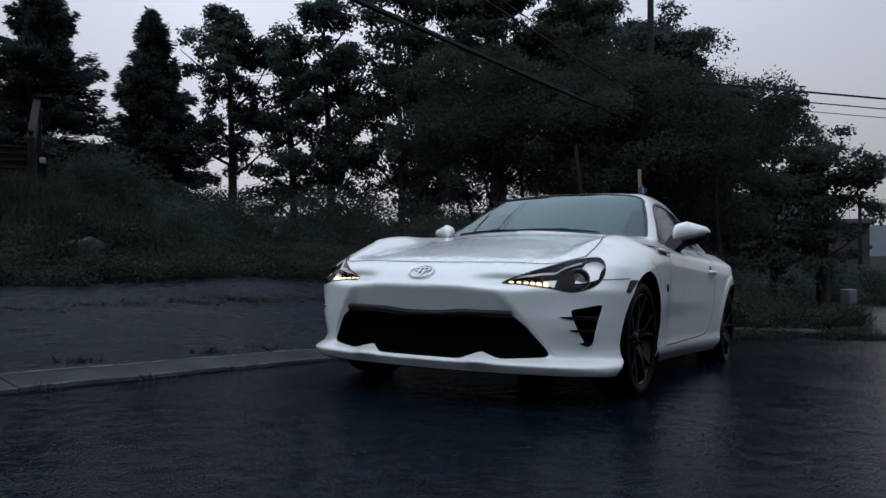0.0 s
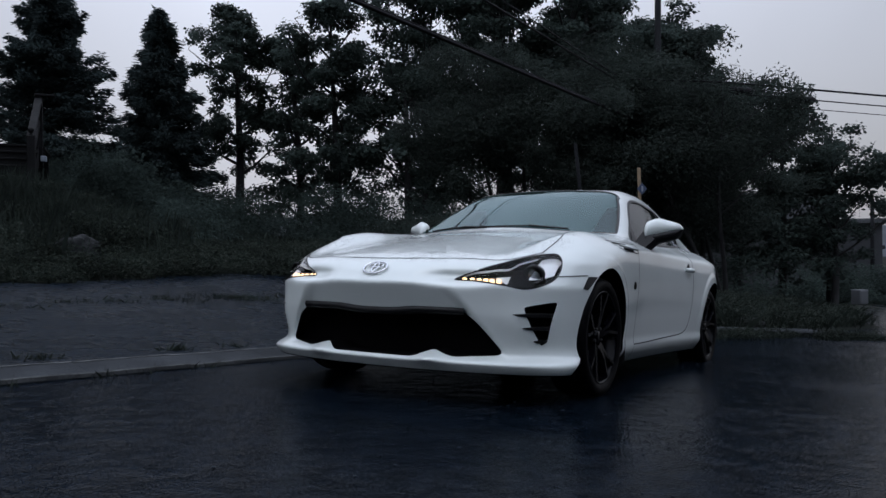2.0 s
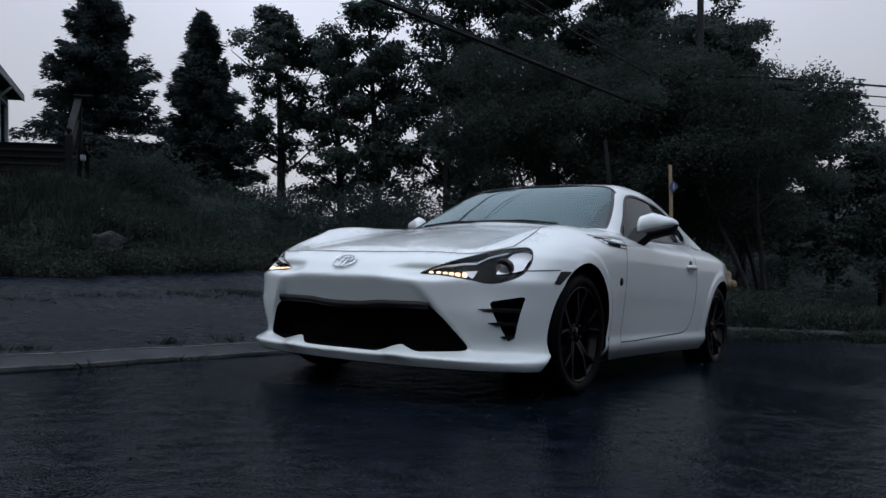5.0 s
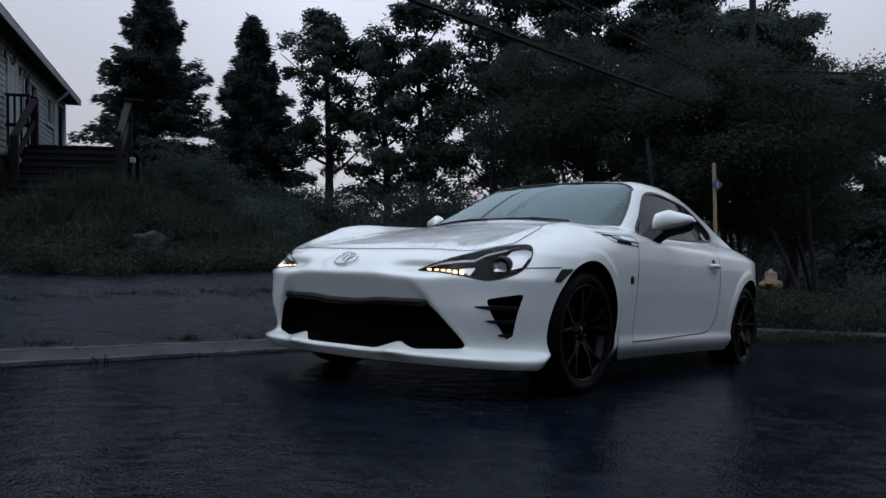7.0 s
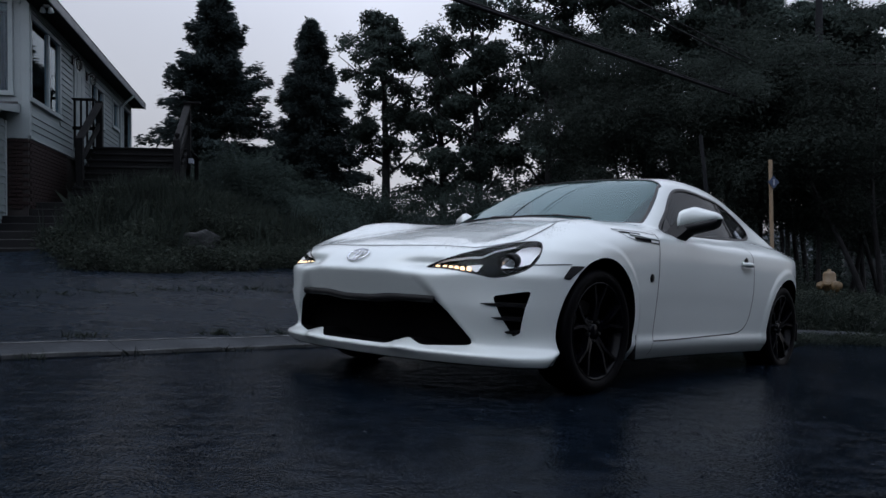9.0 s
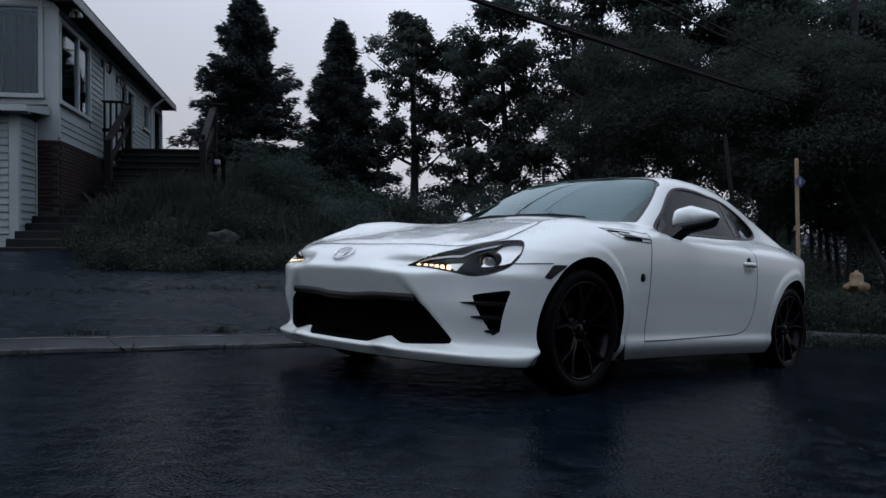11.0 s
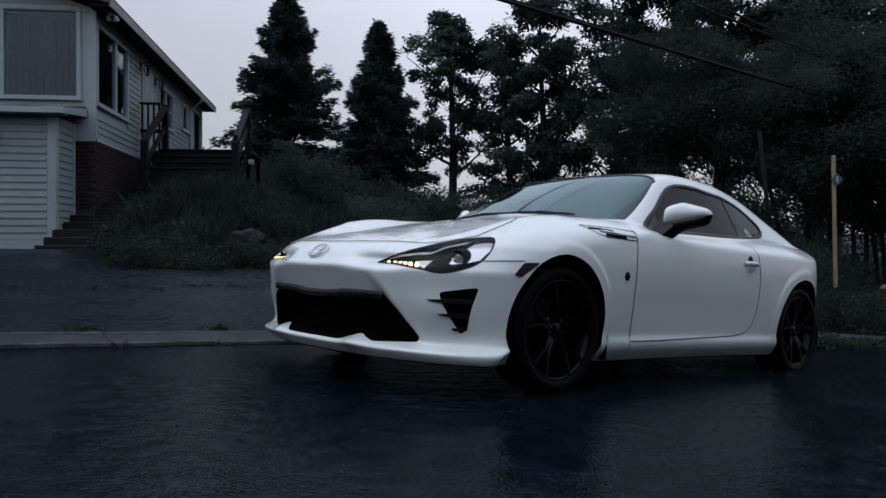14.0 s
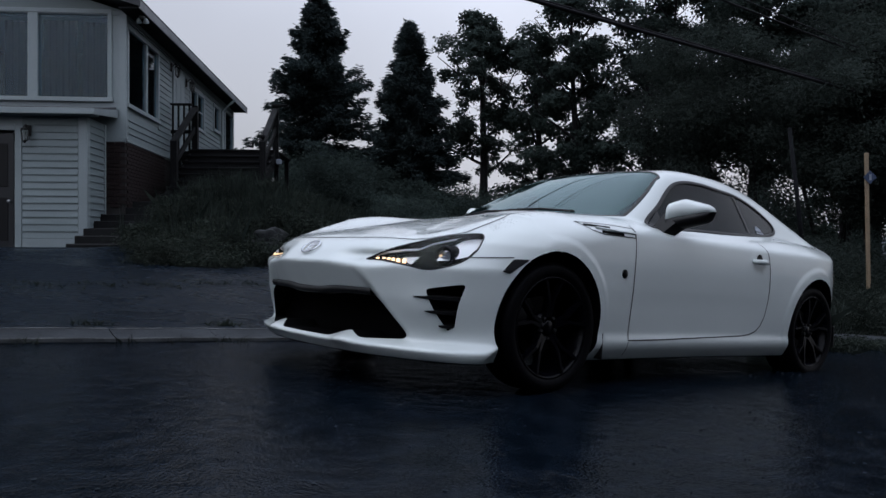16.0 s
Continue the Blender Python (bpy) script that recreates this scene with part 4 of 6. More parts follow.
    beam(foot, (-0.93, side * 0.757, 0.812), (-0.985, side * 0.815, 0.9), 0.1, 0.14, 0.1, (1, 0, 0))
    part("mirror_foot", foot, BLACKTRIM, mirror, "black mirror foot")
    part("mirror_sail", patch([(-0.86, 0.858), (-1.01, 0.955), (-1.0, 0.862)], SIDE[side], 10, 0.002), BLACKTRIM, car, "black corner panel of the side window")
    part("mirror_glass", boxed(-0.001, 0.001, -0.07, 0.07, -0.035, 0.035, bevel=0.0, m=pose(-1.088, side * 0.875, 0.925, 0, 0, -18 * side)), CHROME, mirror)
    # mud flaps
    part("mud_flap", boxed(-0.388, -0.378, min(side * 0.74, side * 0.852), max(side * 0.74, side * 0.852), 0.15, 0.28, bevel=0.004), BLACKTRIM, car, "black mud flap")
    part("mud_flap", boxed(-2.90, -2.885, min(side * 0.72, side * 0.855), max(side * 0.72, side * 0.855), 0.2, 0.34, bevel=0.004), BLACKTRIM, car, "black mud flap")
    # brake-side vents in the bumper: three dark fins over the cut
    for z, y0, y1 in ((0.412, 0.654, 0.782), (0.352, 0.688, 0.768), (0.292, 0.72, 0.755)):
        bm, rows = bmesh.new(), []
        for i in range(9):
            y = y0 + (y1 - y0) * i / 8
            q = front_at(side * y, z)
            k = math.sin(math.pi * min(1, (i + 0.35) / 4) / 2) if i < 4 else 1
            rows.append([bm.verts.new(q + Vector(v)) for v in ((0.010 * k, 0, -0.009 * k), (0.012 * k, 0, 0.004 * k), (-0.04, 0, 0.010 * k), (-0.04, 0, -0.012 * k))])
        for a, b in zip(rows, rows[1:]):
            for k in range(4):
                bm.faces.new((a[k], a[(k + 1) % 4], b[(k + 1) % 4], b[k]))
        bm.faces.new(rows[0][::-1])
        bm.faces.new(rows[-1])
        bmesh.ops.recalc_face_normals(bm, faces=bm.faces[:])
        part("bumper_fin", bm, BLACKTRIM, car, "black fin across the bumper vent")
    # headlamp
    lamp = part("headlamp", patch([(side * p[0], p[1]) for p in lamp_outline], FRONT, 40, -0.001), CLEAR, car, "clear headlamp with lit amber signal strip", True)
    lamp.visible_shadow = False
    ring = [tuple(front_at(side * p[0], p[1])) for p in lamp_outline]
    part("lamp_edge", ribbon(ring + ring[:1], 0.007, 0.0005), BLACKTRIM, lamp)
    c = front_at(side * 0.712, 0.62, 0.05)
    aim = Vector((0.92, side * 0.32, 0.06)).to_track_quat("Z", "Y").to_matrix().to_4x4()
    part("projector_bezel", lathe(bmesh.new(), [(0.036, 0.045), (0.041, 0.048), (0.046, 0.045), (0.05, 0.0), (0.052, -0.03)], 36, Matrix.Translation(c) @ aim), DISC, lamp, "dark chrome bezel", True)
    part("projector_lens", lathe(bmesh.new(), [(0, 0.052), (0.015, 0.05), (0.027, 0.043), (0.036, 0.03), (0.036, -0.02), (0, -0.03)], 36, Matrix.Translation(c) @ aim), glass("projector_glass_" + ("l" if side > 0 else "r"), (0.12, 0.13, 0.15)), lamp, "round projector lens", True)
    for label, cols_at in (("bright chrome reflector", [(0.7 + 0.0096 * i, 0.578 + 0.025 * (i / 8) ** 2, 0.688 + 0.014 * math.sin(math.pi * i / 8) - 0.008 * (i / 8)) for i in range(9)]), ("chrome wedge inside the lamp", [(0.575 + 0.008 * i, 0.580 - 0.0035 * i, 0.594 + 0.001 * i) for i in range(8)])):
        refl, cols = bmesh.new(), []
        for y, zlo, zhi in cols_at:
            cols.append([refl.verts.new(front_at(side * y, z, 0.02 + 0.018 * j / 5)) for j, z in enumerate(np.linspace(zlo, zhi, 6))][::-1])
        for a, b in zip(cols, cols[1:]):
            for j in range(5):
                refl.faces.new((a[j], b[j], b[j + 1], a[j + 1]))
        part("reflector", refl, SATIN, lamp, label, True)
    for name, pts, wdt, dep, mt, lab in (("light_blade", ((0.43, 0.580), (0.49, 0.597), (0.56, 0.614), (0.61, 0.618)), 0.009, 0.012, SATIN, "thin chrome blade"), ("light_blade", ((0.61, 0.618), (0.64, 0.65), (0.69, 0.678)), 0.009, 0.014, SATIN, "thin chrome blade"), ("lamp_shelf", ((0.42, 0.567), (0.51, 0.562), (0.6, 0.556), (0.64, 0.57)), 0.012, 0.04, BLACKTRIM, "dark shelf under the signal")):
        bm, rows = bmesh.new(), []
        dense = [(pts[i][0] + (pts[i + 1][0] - pts[i][0]) * k / 4, pts[i][1] + (pts[i + 1][1] - pts[i][1]) * k / 4) for i in range(len(pts) - 1) for k in range(4)] + [pts[-1]]
        for y, z in dense:
            q = front_at(side * y, z, dep)
            rows.append([bm.verts.new(q + Vector((0, 0, s * wdt / 2))) for s in (-1, 1)] + [bm.verts.new(q + Vector((-0.03, 0, wdt / 2)))])
        for a, b in zip(rows, rows[1:]):
            for k in range(2):
                bm.faces.new((a[k], b[k], b[k + 1], a[k + 1]))
        part(name, bm, mt, lamp, lab)
    for i in range(6):
        q = front_at(side * (0.434 + 0.032 * i), 0.5735 - 0.001 * i, 0.02)
        part("signal_cell", boxed(-0.006, 0.006, -0.0125, 0.0125, -0.010 - 0.0006 * i, 0.010 + 0.0006 * i, bevel=0.006, m=Matrix.Translation(q)), AMBER, lamp, "lit amber signal cell")

# grille: a gloss bar along the top
bm, rows = bmesh.new(), []
for i in range(41):
    y = -0.455 + 0.91 * i / 40
    q = front_at(y, 0.425)
    wv = 0.003 - 0.013 * math.exp(-(y / 0.17) ** 4)
    rows.append([bm.verts.new(q + Vector(v)) for v in ((0.004, 0, 0.006 + wv), (0.012, 0, -0.008 + wv), (0.004, 0, -0.028 + wv), (-0.05, 0, -0.03 + wv), (-0.05, 0, 0.006 + wv))])
for a, b in zip(rows, rows[1:]):
    for k in range(5):
        bm.faces.new((a[k], a[(k + 1) % 5], b[(k + 1) % 5], b[k]))
bmesh.ops.recalc_face_normals(bm, faces=bm.faces[:])
part("grille_bar", bm, BLACKTRIM, car, "gloss black bar along the grille's top", True)
# oval nose emblem as plain rings
e0 = drop((1.5, 0, 0.603), (-1, 0, 0))
frame_e = Matrix.Translation(e0[0] + e0[1] * 0.002) @ e0[1].to_track_quat("Z", "Y").to_matrix().to_4x4()


def oval(rx, ry, r, cx=0.0, cy=0.0):
    bm, rings = bmesh.new(), []
    for i in range(40):
        a = 2 * math.pi * i / 40
        c, o = Vector((cx + rx * math.cos(a), cy + ry * math.sin(a), 0.004)), Vector((math.cos(a), math.sin(a), 0))
        rings.append([bm.verts.new(frame_e @ (c + o * r * math.cos(b) + Vector((0, 0, r * 0.8 * math.sin(b))))) for b in (0, 1.2, 2.4, 3.6, 4.8)])
    for i in range(40):
        for k in range(5):
            bm.faces.new((rings[i][k], rings[(i + 1) % 40][k], rings[(i + 1) % 40][(k + 1) % 5], rings[i][(k + 1) % 5]))
    return bm


emblem = part("nose_emblem", oval(0.064, 0.043, 0.0055), CHROME, car, "oval chrome nose emblem", True)
part("emblem_bar", oval(0.04, 0.014, 0.005, 0, 0.016), CHROME, emblem, "", True)
part("emblem_bar", oval(0.014, 0.034, 0.005), CHROME, emblem, "", True)

# wipers, parked at the foot of the windscreen
for y0, y1 in ((0.42, -0.12), (-0.08, -0.55)):
    pts = []
    for i in range(12):
        y = y0 + (y1 - y0) * i / 11
        x = -0.575 - 0.12 * (y / 0.65) ** 2 - 0.012 * math.sin(math.pi * i / 11)
        hit, nor = drop((x, y, 2.0), (0, 0, -1))
        pts.append(hit - nor * 0.001)
    bm = bmesh.new()
    for a, b in zip(pts, pts[1:]):
        rod(bm, a, b, 0.005, n=6)
    wip = part("wiper", bm, BLACKTRIM, car, "black wiper at rest")
    part("wiper_arm", rod(bmesh.new(), pts[0] + Vector((0.04, 0, -0.005)), pts[5] + Vector((0, 0, 0.004)), 0.006, n=6), BLACKTRIM, wip)

# pale window sticker, a row of plain bars like roofs
stick = new("window_sticker")
stick.parent = car
for i, (w, h) in enumerate(((0.012, 0.02), (0.012, 0.035), (0.012, 0.028), (0.012, 0.042), (0.012, 0.03), (0.012, 0.022))):
    x = -2.12 - 0.0135 * i
    q = drop((x, 1.5, 0.935 + h / 2), (0, -1, 0))
    part("sticker_bar", boxed(-w / 2, w / 2, -0.001, 0.001, -h / 2, h / 2, m=Matrix.Translation(q[0] + q[1] * 0.001) @ pose(0, 0, 0, 30, 0, 0)), WHITE, stick)
part("sticker_bar", boxed(-0.042, 0.042, -0.001, 0.001, -0.006, 0.006, m=Matrix.Translation(drop((-2.155, 1.5, 0.926), (0, -1, 0))[0] + Vector((0, 0.002, 0))) @ pose(0, 0, 0, 30, 0, 0)), WHITE, stick)

# ---- the house beside the driveway ----
HOUSE = pose(-2.93, 15.12, 0, 0, 0, 2.0)
house = thing("house", HOUSE, "white clapboard house on a dark brick base", "house")
END, EAVE = 11.05, 5.32


def on_house(name, mat, *dims, bevel=0.004, label=""):
    return part(name, boxed(*dims, bevel=bevel), mat, house, label)


# cores behind the boards, with the window openings left open
def wall_with_holes(name, axis, at, thick, a0, a1, z0, z1, holes, mat):
    """A wall along x (axis 0) or y (axis 1), with rectangular openings (a0, a1, z0, z1) that go through it."""
    bm = bmesh.new()
    aa = sorted({a0, a1, *[h[0] for h in holes], *[h[1] for h in holes]})
    zz = sorted({z0, z1, *[h[2] for h in holes], *[h[3] for h in holes]})
    for p, q in zip(aa, aa[1:]):
        for r, s in zip(zz, zz[1:]):
            if any(h[0] <= p and q <= h[1] and h[2] <= r and s <= h[3] for h in holes):
                continue
            if axis == 0:
                box(bm, p, q, at, at + thick, r, s)
            else:
                box(bm, at - thick, at, p, q, r, s)
    bmesh.ops.remove_doubles(bm, verts=bm.verts[:], dist=0.0005)
    return part(name, bm, mat, house)


FRONT_HOLES = [(-1.667, -0.335, 3.6, 5.26), (-3.2, -1.862, 3.6, 5.26), (-4.72, -3.4, 3.6, 5.26)]
SIDE_HOLES = [(0.1, 1.26, 3.51, 5.0), (1.36, 2.12, 3.51, 5.0), (5.12, 5.82, 3.93, 4.85), (5.9, 6.6, 3.93, 4.85), (7.95, 8.7, 4.2, 4.88), (9.6, 10.9, 3.75, 5.0)]
wall_with_holes("front_wall", 0, 0.0, 0.14, -7.0, -0.001, 2.7, EAVE, FRONT_HOLES, TRIM)
wall_with_holes("side_wall", 1, 0.0, 0.14, 0.141, END, 2.7, EAVE, [h for h in SIDE_HOLES], TRIM)
on_house("back_wall", TRIM, -7.0, -0.141, END - 0.14, END, 0.5, EAVE)
on_house("far_wall", TRIM, -7.14, -7.0, -1.5, END, 0.5, EAVE)
on_house("upper_floor", OLDWOOD, -6.99, -0.15, 0.15, END - 0.15, 2.6, 2.7)
on_house("ceiling_board", TRIM, -6.99, -0.15, 0.15, END - 0.15, 5.22, 5.3)
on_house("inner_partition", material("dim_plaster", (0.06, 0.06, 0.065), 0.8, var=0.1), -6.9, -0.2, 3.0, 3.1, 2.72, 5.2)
on_house("foundation", MORTAR, -6.9, -0.03, 0.04, END - 0.2, 0.4, 2.6)

# clapboards
BOARD = 0.131


def boards(z0, z1, spans, place, holes):
    z = z0
    while z < z1 - 0.02:
        top = min(z + BOARD, z1)
        for a, b in spans:
            cuts = [(h[0] - 0.09, h[1] + 0.09) for h in holes if h[2] - 0.1 < top - 0.01 and h[3] + 0.09 > z + 0.01]
            runs, x = [], a
            for c, d in sorted(cuts):
                if c > x:
                    runs.append((x, min(c, b)))
                x = max(x, d)
            if x < b:
                runs.append((x, b))
            for p, q in runs:
                if q - p > 0.03:
                    place(p, q, z, top)
        z += BOARD


def board_mesh(p, q, z0, z1, facing, at):
    """One lapped board: thin at its top edge, thick at its lower edge."""
    bm = bmesh.new()
    if facing == "front":
        prof = [(at - 0.003, z1), (at - 0.024, z0 + 0.004), (at - 0.022, z0 - 0.008), (at + 0.0, z0 - 0.008)]
        rings = [[bm.verts.new((x, y, z)) for y, z in prof] for x in (p, q)]
    else:
        prof = [(at + 0.003, z1), (at + 0.024, z0 + 0.004), (at + 0.022, z0 - 0.008), (at - 0.0, z0 - 0.008)]
        rings = [[bm.verts.new((x, y, z)) for x, z in prof] for y in (p, q)]
    for i in range(4):
        bm.faces.new((rings[0][i], rings[0][(i + 1) % 4], rings[1][(i + 1) % 4], rings[1][i]))
    bm.faces.new(rings[0][::-1])
    bm.faces.new(rings[1])
    bmesh.ops.recalc_face_normals(bm, faces=bm.faces[:])
    return bm


side_wall_ob = [o for o in house.children if o.name == "side_wall"][0]
GF, GR = -1.0, -0.385
boards(2.79, EAVE - 0.12, [(0.14, END - 0.1)], lambda p, q, a, b: part("clapboard", board_mesh(p, q, a, b, "side", 0.0), SIDING, side_wall_ob), SIDE_HOLES + [(3.4, 4.4, 2.7, 5.0)])
garage_wall = wall_with_holes("garage_wall", 0, GF, 0.12, -7.0, GR, 0.4, 3.06, [(-2.68, -1.65, 0.55, 2.79)], TRIM)
garage_side = wall_with_holes("garage_side_wall", 1, GR, 0.12, GF + 0.121, -0.005, 0.6, 3.06, [], TRIM)
boards(0.8, 3.05, [(-1.52, GR - 0.14)], lambda p, q, a, b: part("clapboard", board_mesh(p, q, a, b, "front", GF), SIDING, garage_wall), [])
boards(0.8, 3.05, [(-7.0, -2.78)], lambda p, q, a, b: part("clapboard", board_mesh(p, q, a, b, "front", GF), SIDING, garage_wall), [])
boards(0.96, 3.05, [(GF + 0.14, -0.12)], lambda p, q, a, b: part("clapboard", board_mesh(p, q, a, b, "side", GR), SIDING, garage_side), [])
# corner boards, door frame, sills
for dims in ((GR - 0.13, GR + 0.028, GF - 0.03, GF, 0.45, 3.05), (GR, GR + 0.03, GF, GF + 0.12, 0.45, 3.05), (GR, GR + 0.03, -0.12, -0.035, 0.6, 3.05), (-0.12, 0.03, -0.03, 0, 2.79, 5.25), (0, 0.03, 0, 0.1, 2.79, 5.25), (0, 0.03, END - 0.1, END, 2.79, 5.25)):
    on_house("corner_board", TRIM, *dims)
on_house("base_board", TRIM, 0.0, 0.035, 0.02, END, 2.73, 2.79)
on_house("base_board", TRIM, -1.52, GR - 0.135, GF - 0.024, GF, 0.5, 0.79)
on_house("base_board", TRIM, -0.38, -0.001, -0.028, 0.0, 2.73, 3.2)
on_house("frieze_board", TRIM, 0.0, 0.03, 0.1, END - 0.1, EAVE - 0.12, EAVE)
on_house("front_panel", TRIM, -7.0, -0.125, -0.025, -0.001, 5.24, EAVE)
garage_door = part("garage_door", boxed(-2.65, -1.69, GF + 0.03, GF + 0.08, 0.58, 2.74, bevel=0.004), material("dark_door_paint", (0.012, 0.013, 0.016), 0.4, var=0.2), house, "dark panelled door")
for zz in (0.75, 1.75):
    for xx in (-2.53, -2.11):
        part("door_panel", boxed(xx, xx + 0.32, GF + 0.018, GF + 0.029, zz, zz + 0.8, bevel=0.006), BLACKTRIM, garage_door)
part("door_knob", lathe(bmesh.new(), [(0.0, 0.06), (0.03, 0.05), (0.03, 0.025), (0.012, 0.015), (0.012, 0)], 12, pose(-1.76, GF + 0.03, 1.48, 90)), GREYMETAL, garage_door, "bright round knob", True)
for dims in ((-1.65, -1.53, GF - 0.03, GF + 0.02, 0.5, 2.86), (-2.78, -2.68, GF - 0.03, GF + 0.02, 0.5, 2.86), (-2.68, -1.65, GF - 0.03, GF + 0.02, 2.79, 2.9)):
    on_house("door_frame", TRIM, *dims)
on_house("threshold", TRIM, -2.68, -1.65, GF - 0.05, GF + 0.05, 0.5, 0.56)

# garage roof with its fascia and gutter
bm = bmesh.new()
vs = [(-7.1, -1.28, 3.1), (-0.17, -1.28, 3.1), (-0.17, -0.03, 3.36), (-7.1, -0.03, 3.36)]
lo = [bm.verts.new(v) for v in vs]
hi = [bm.verts.new((v[0], v[1], v[2] + 0.05)) for v in vs]
for i in range(4):
    bm.faces.new((lo[i], lo[(i + 1) % 4], hi[(i + 1) % 4], hi[i]))
bm.faces.new(lo[::-1])
bm.faces.new(hi)
part("garage_roof", bm, ROOFING, house, "shallow dark shingle roof over the garage")
on_house("fascia", TRIM, -7.1, -0.13, -1.32, -1.282, 3.06, 3.17)
on_house("soffit", TRIM, -7.1, -0.171, -1.28, GF + 0.05, 3.06, 3.095)
bm = bmesh.new()
va = [bm.verts.new((-0.168, y, z)) for y, z in ((-1.28, 3.06), (-0.03, 3.2), (-0.03, 3.36), (-1.28, 3.16))]
vb = [bm.verts.new(v.co + Vector((0.035, 0, 0))) for v in va]
for i in range(4):
    bm.faces.new((va[i], va[(i + 1) % 4], vb[(i + 1) % 4], vb[i]))
bm.faces.new(va[::-1])
bm.faces.new(vb)
part("fascia", bm, TRIM, house)

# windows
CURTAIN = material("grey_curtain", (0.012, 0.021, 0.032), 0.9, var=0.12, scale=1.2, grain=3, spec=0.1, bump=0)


# pale cloth whose colour imitates the bright sky reflected in the side window
SKY_SHEER = material("sheer_for_sky_reflection", (0.2, 0.24, 0.27), 0.9, var=0.15, scale=2, grain=4, spec=0.1, bump=0)


def window(holes, facing, at, name="window", mullions=0):
    lo_a, hi_a = min(h[0] for h in holes), max(h[1] for h in holes)
    z0, z1 = holes[0][2], holes[0][3]
    win = new(name)
    win.parent = house

    def bar(kind, a, b, c, d, out=0.045, inn=0.03, mat=TRIM):
        dims = (a, b, at - out, at + inn, c, d) if facing == "front" else (at - inn, at + out, a, b, c, d)
        return part(kind, boxed(*dims, bevel=0.005), mat, win)

    f = 0.085
    bar("window_frame", lo_a - f, hi_a + f, z1, z1 + f)
    bar("window_frame", lo_a - f, lo_a, z0, z1)
    bar("window_frame", hi_a, hi_a + f, z0, z1)
    bar("window_sill", lo_a - f - 0.02, hi_a + f + 0.02, z0 - f, z0, 0.07)
    for h, k in zip(holes, holes[1:]):
        a, b = sorted((h, k))[0][1], sorted((h, k))[1][0]
        bar("mullion", a, b, z0, z1, 0.035)
    for h in holes:
        dims = (h[0] + 0.002, h[1] - 0.002, at + 0.01, at + 0.016, z0 + 0.002, z1 - 0.002) if facing == "front" else (at - 0.016, at - 0.01, h[0] + 0.002, h[1] - 0.002, z0 + 0.002, z1 - 0.002)
        g = part("pane", boxed(*dims), HOUSEGLASS, win)
        g.visible_shadow = False
        for i in range(mullions):
            zc = z0 + (z1 - z0) * (i + 1) / (mullions + 1)
            bar("glazing_bar", h[0], h[1], zc - 0.015, zc + 0.015, 0.02, 0.009)
    return win


def curtain(a, b, z0, z1, at, facing):
    bm, cols, n = bmesh.new(), [], 120
    for i in range(n + 1):
        p = a + (b - a) * i / n
        d = at + 0.025 * math.sin(i * (b - a) * 0.42 + 2 * a) + 0.01 * math.sin(i * (b - a) * 0.17)
        cols.append([bm.verts.new((p, d, z) if facing == "front" else (d, p, z)) for z in (z0, z1)])
    for c, d in zip(cols, cols[1:]):
        bm.faces.new((c[0], d[0], d[1], c[1]))
    return part("curtain", bm, SKY_SHEER if facing == "side" else CURTAIN, house, "pale sheer curtain standing in for the sky's reflection in the pane" if facing == "side" else "drawn grey curtain", True)


window(FRONT_HOLES, "front", 0.0)
window(SIDE_HOLES[:2], "side", 0.0)
window(SIDE_HOLES[2:4], "side", 0.0, mullions=1)
window(SIDE_HOLES[4:5], "side", 0.0)
window(SIDE_HOLES[5:6], "side", 0.0)
for h in FRONT_HOLES:
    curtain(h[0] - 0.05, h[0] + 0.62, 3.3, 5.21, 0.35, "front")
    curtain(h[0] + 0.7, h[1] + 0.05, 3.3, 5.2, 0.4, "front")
# added close behind the side pane in place of its sky reflection
curtain(0.11, 1.0, 3.53, 4.99, -0.07, "side")
# side door
side_door = part("side_door", boxed(0.005, 0.05, 3.5, 4.32, 2.95, 4.95, bevel=0.006), TRIM, house, "white panelled side door")
for zz in (3.1, 4.0):
    for yy in (3.6, 4.0):
        part("door_panel", boxed(0.05, 0.058, yy, yy + 0.25, zz, zz + 0.75, bevel=0.004), TRIM, side_door)
for dims in ((0, 0.04, 3.4, 3.5, 2.9, 5.05), (0, 0.04, 4.32, 4.42, 2.9, 5.05), (0, 0.04, 3.5, 4.32, 4.95, 5.05)):
    on_house("door_frame", TRIM, *dims)

# roof: a gable over the long wall, eave to the deck side
bm = bmesh.new()
sec = [(0.42, EAVE - 0.02), (0.42, EAVE + 0.14), (-3.5, EAVE + 1.3), (-7.5, EAVE + 0.14), (-7.5, EAVE - 0.02), (-3.5, EAVE + 1.12)]
rings = [[bm.verts.new((x, y, z)) for x, z in sec] for y in (-0.45, END + 0.35)]
for i in range(6):
    bm.faces.new((rings[0][i], rings[0][(i + 1) % 6], rings[1][(i + 1) % 6], rings[1][i]))
for r in rings:
    bm.faces.new((r[0], r[1], r[2], r[5]))
    bm.faces.new((r[5], r[2], r[3], r[4]))
bmesh.ops.recalc_face_normals(bm, faces=bm.faces[:])
part("roof", bm, ROOFING, house, "dark shingle gable roof")
part("soffit", boxed(0.0, 0.4, -0.4, END + 0.3, EAVE - 0.05, EAVE - 0.022), OLDWOOD, house)
part("eave_fascia", boxed(0.4, 0.425, -0.45, END + 0.35, EAVE - 0.07, EAVE + 0.1, bevel=0.004), material("grey_fascia", (0.2, 0.21, 0.22), 0.5), house)
gable = bmesh.new()
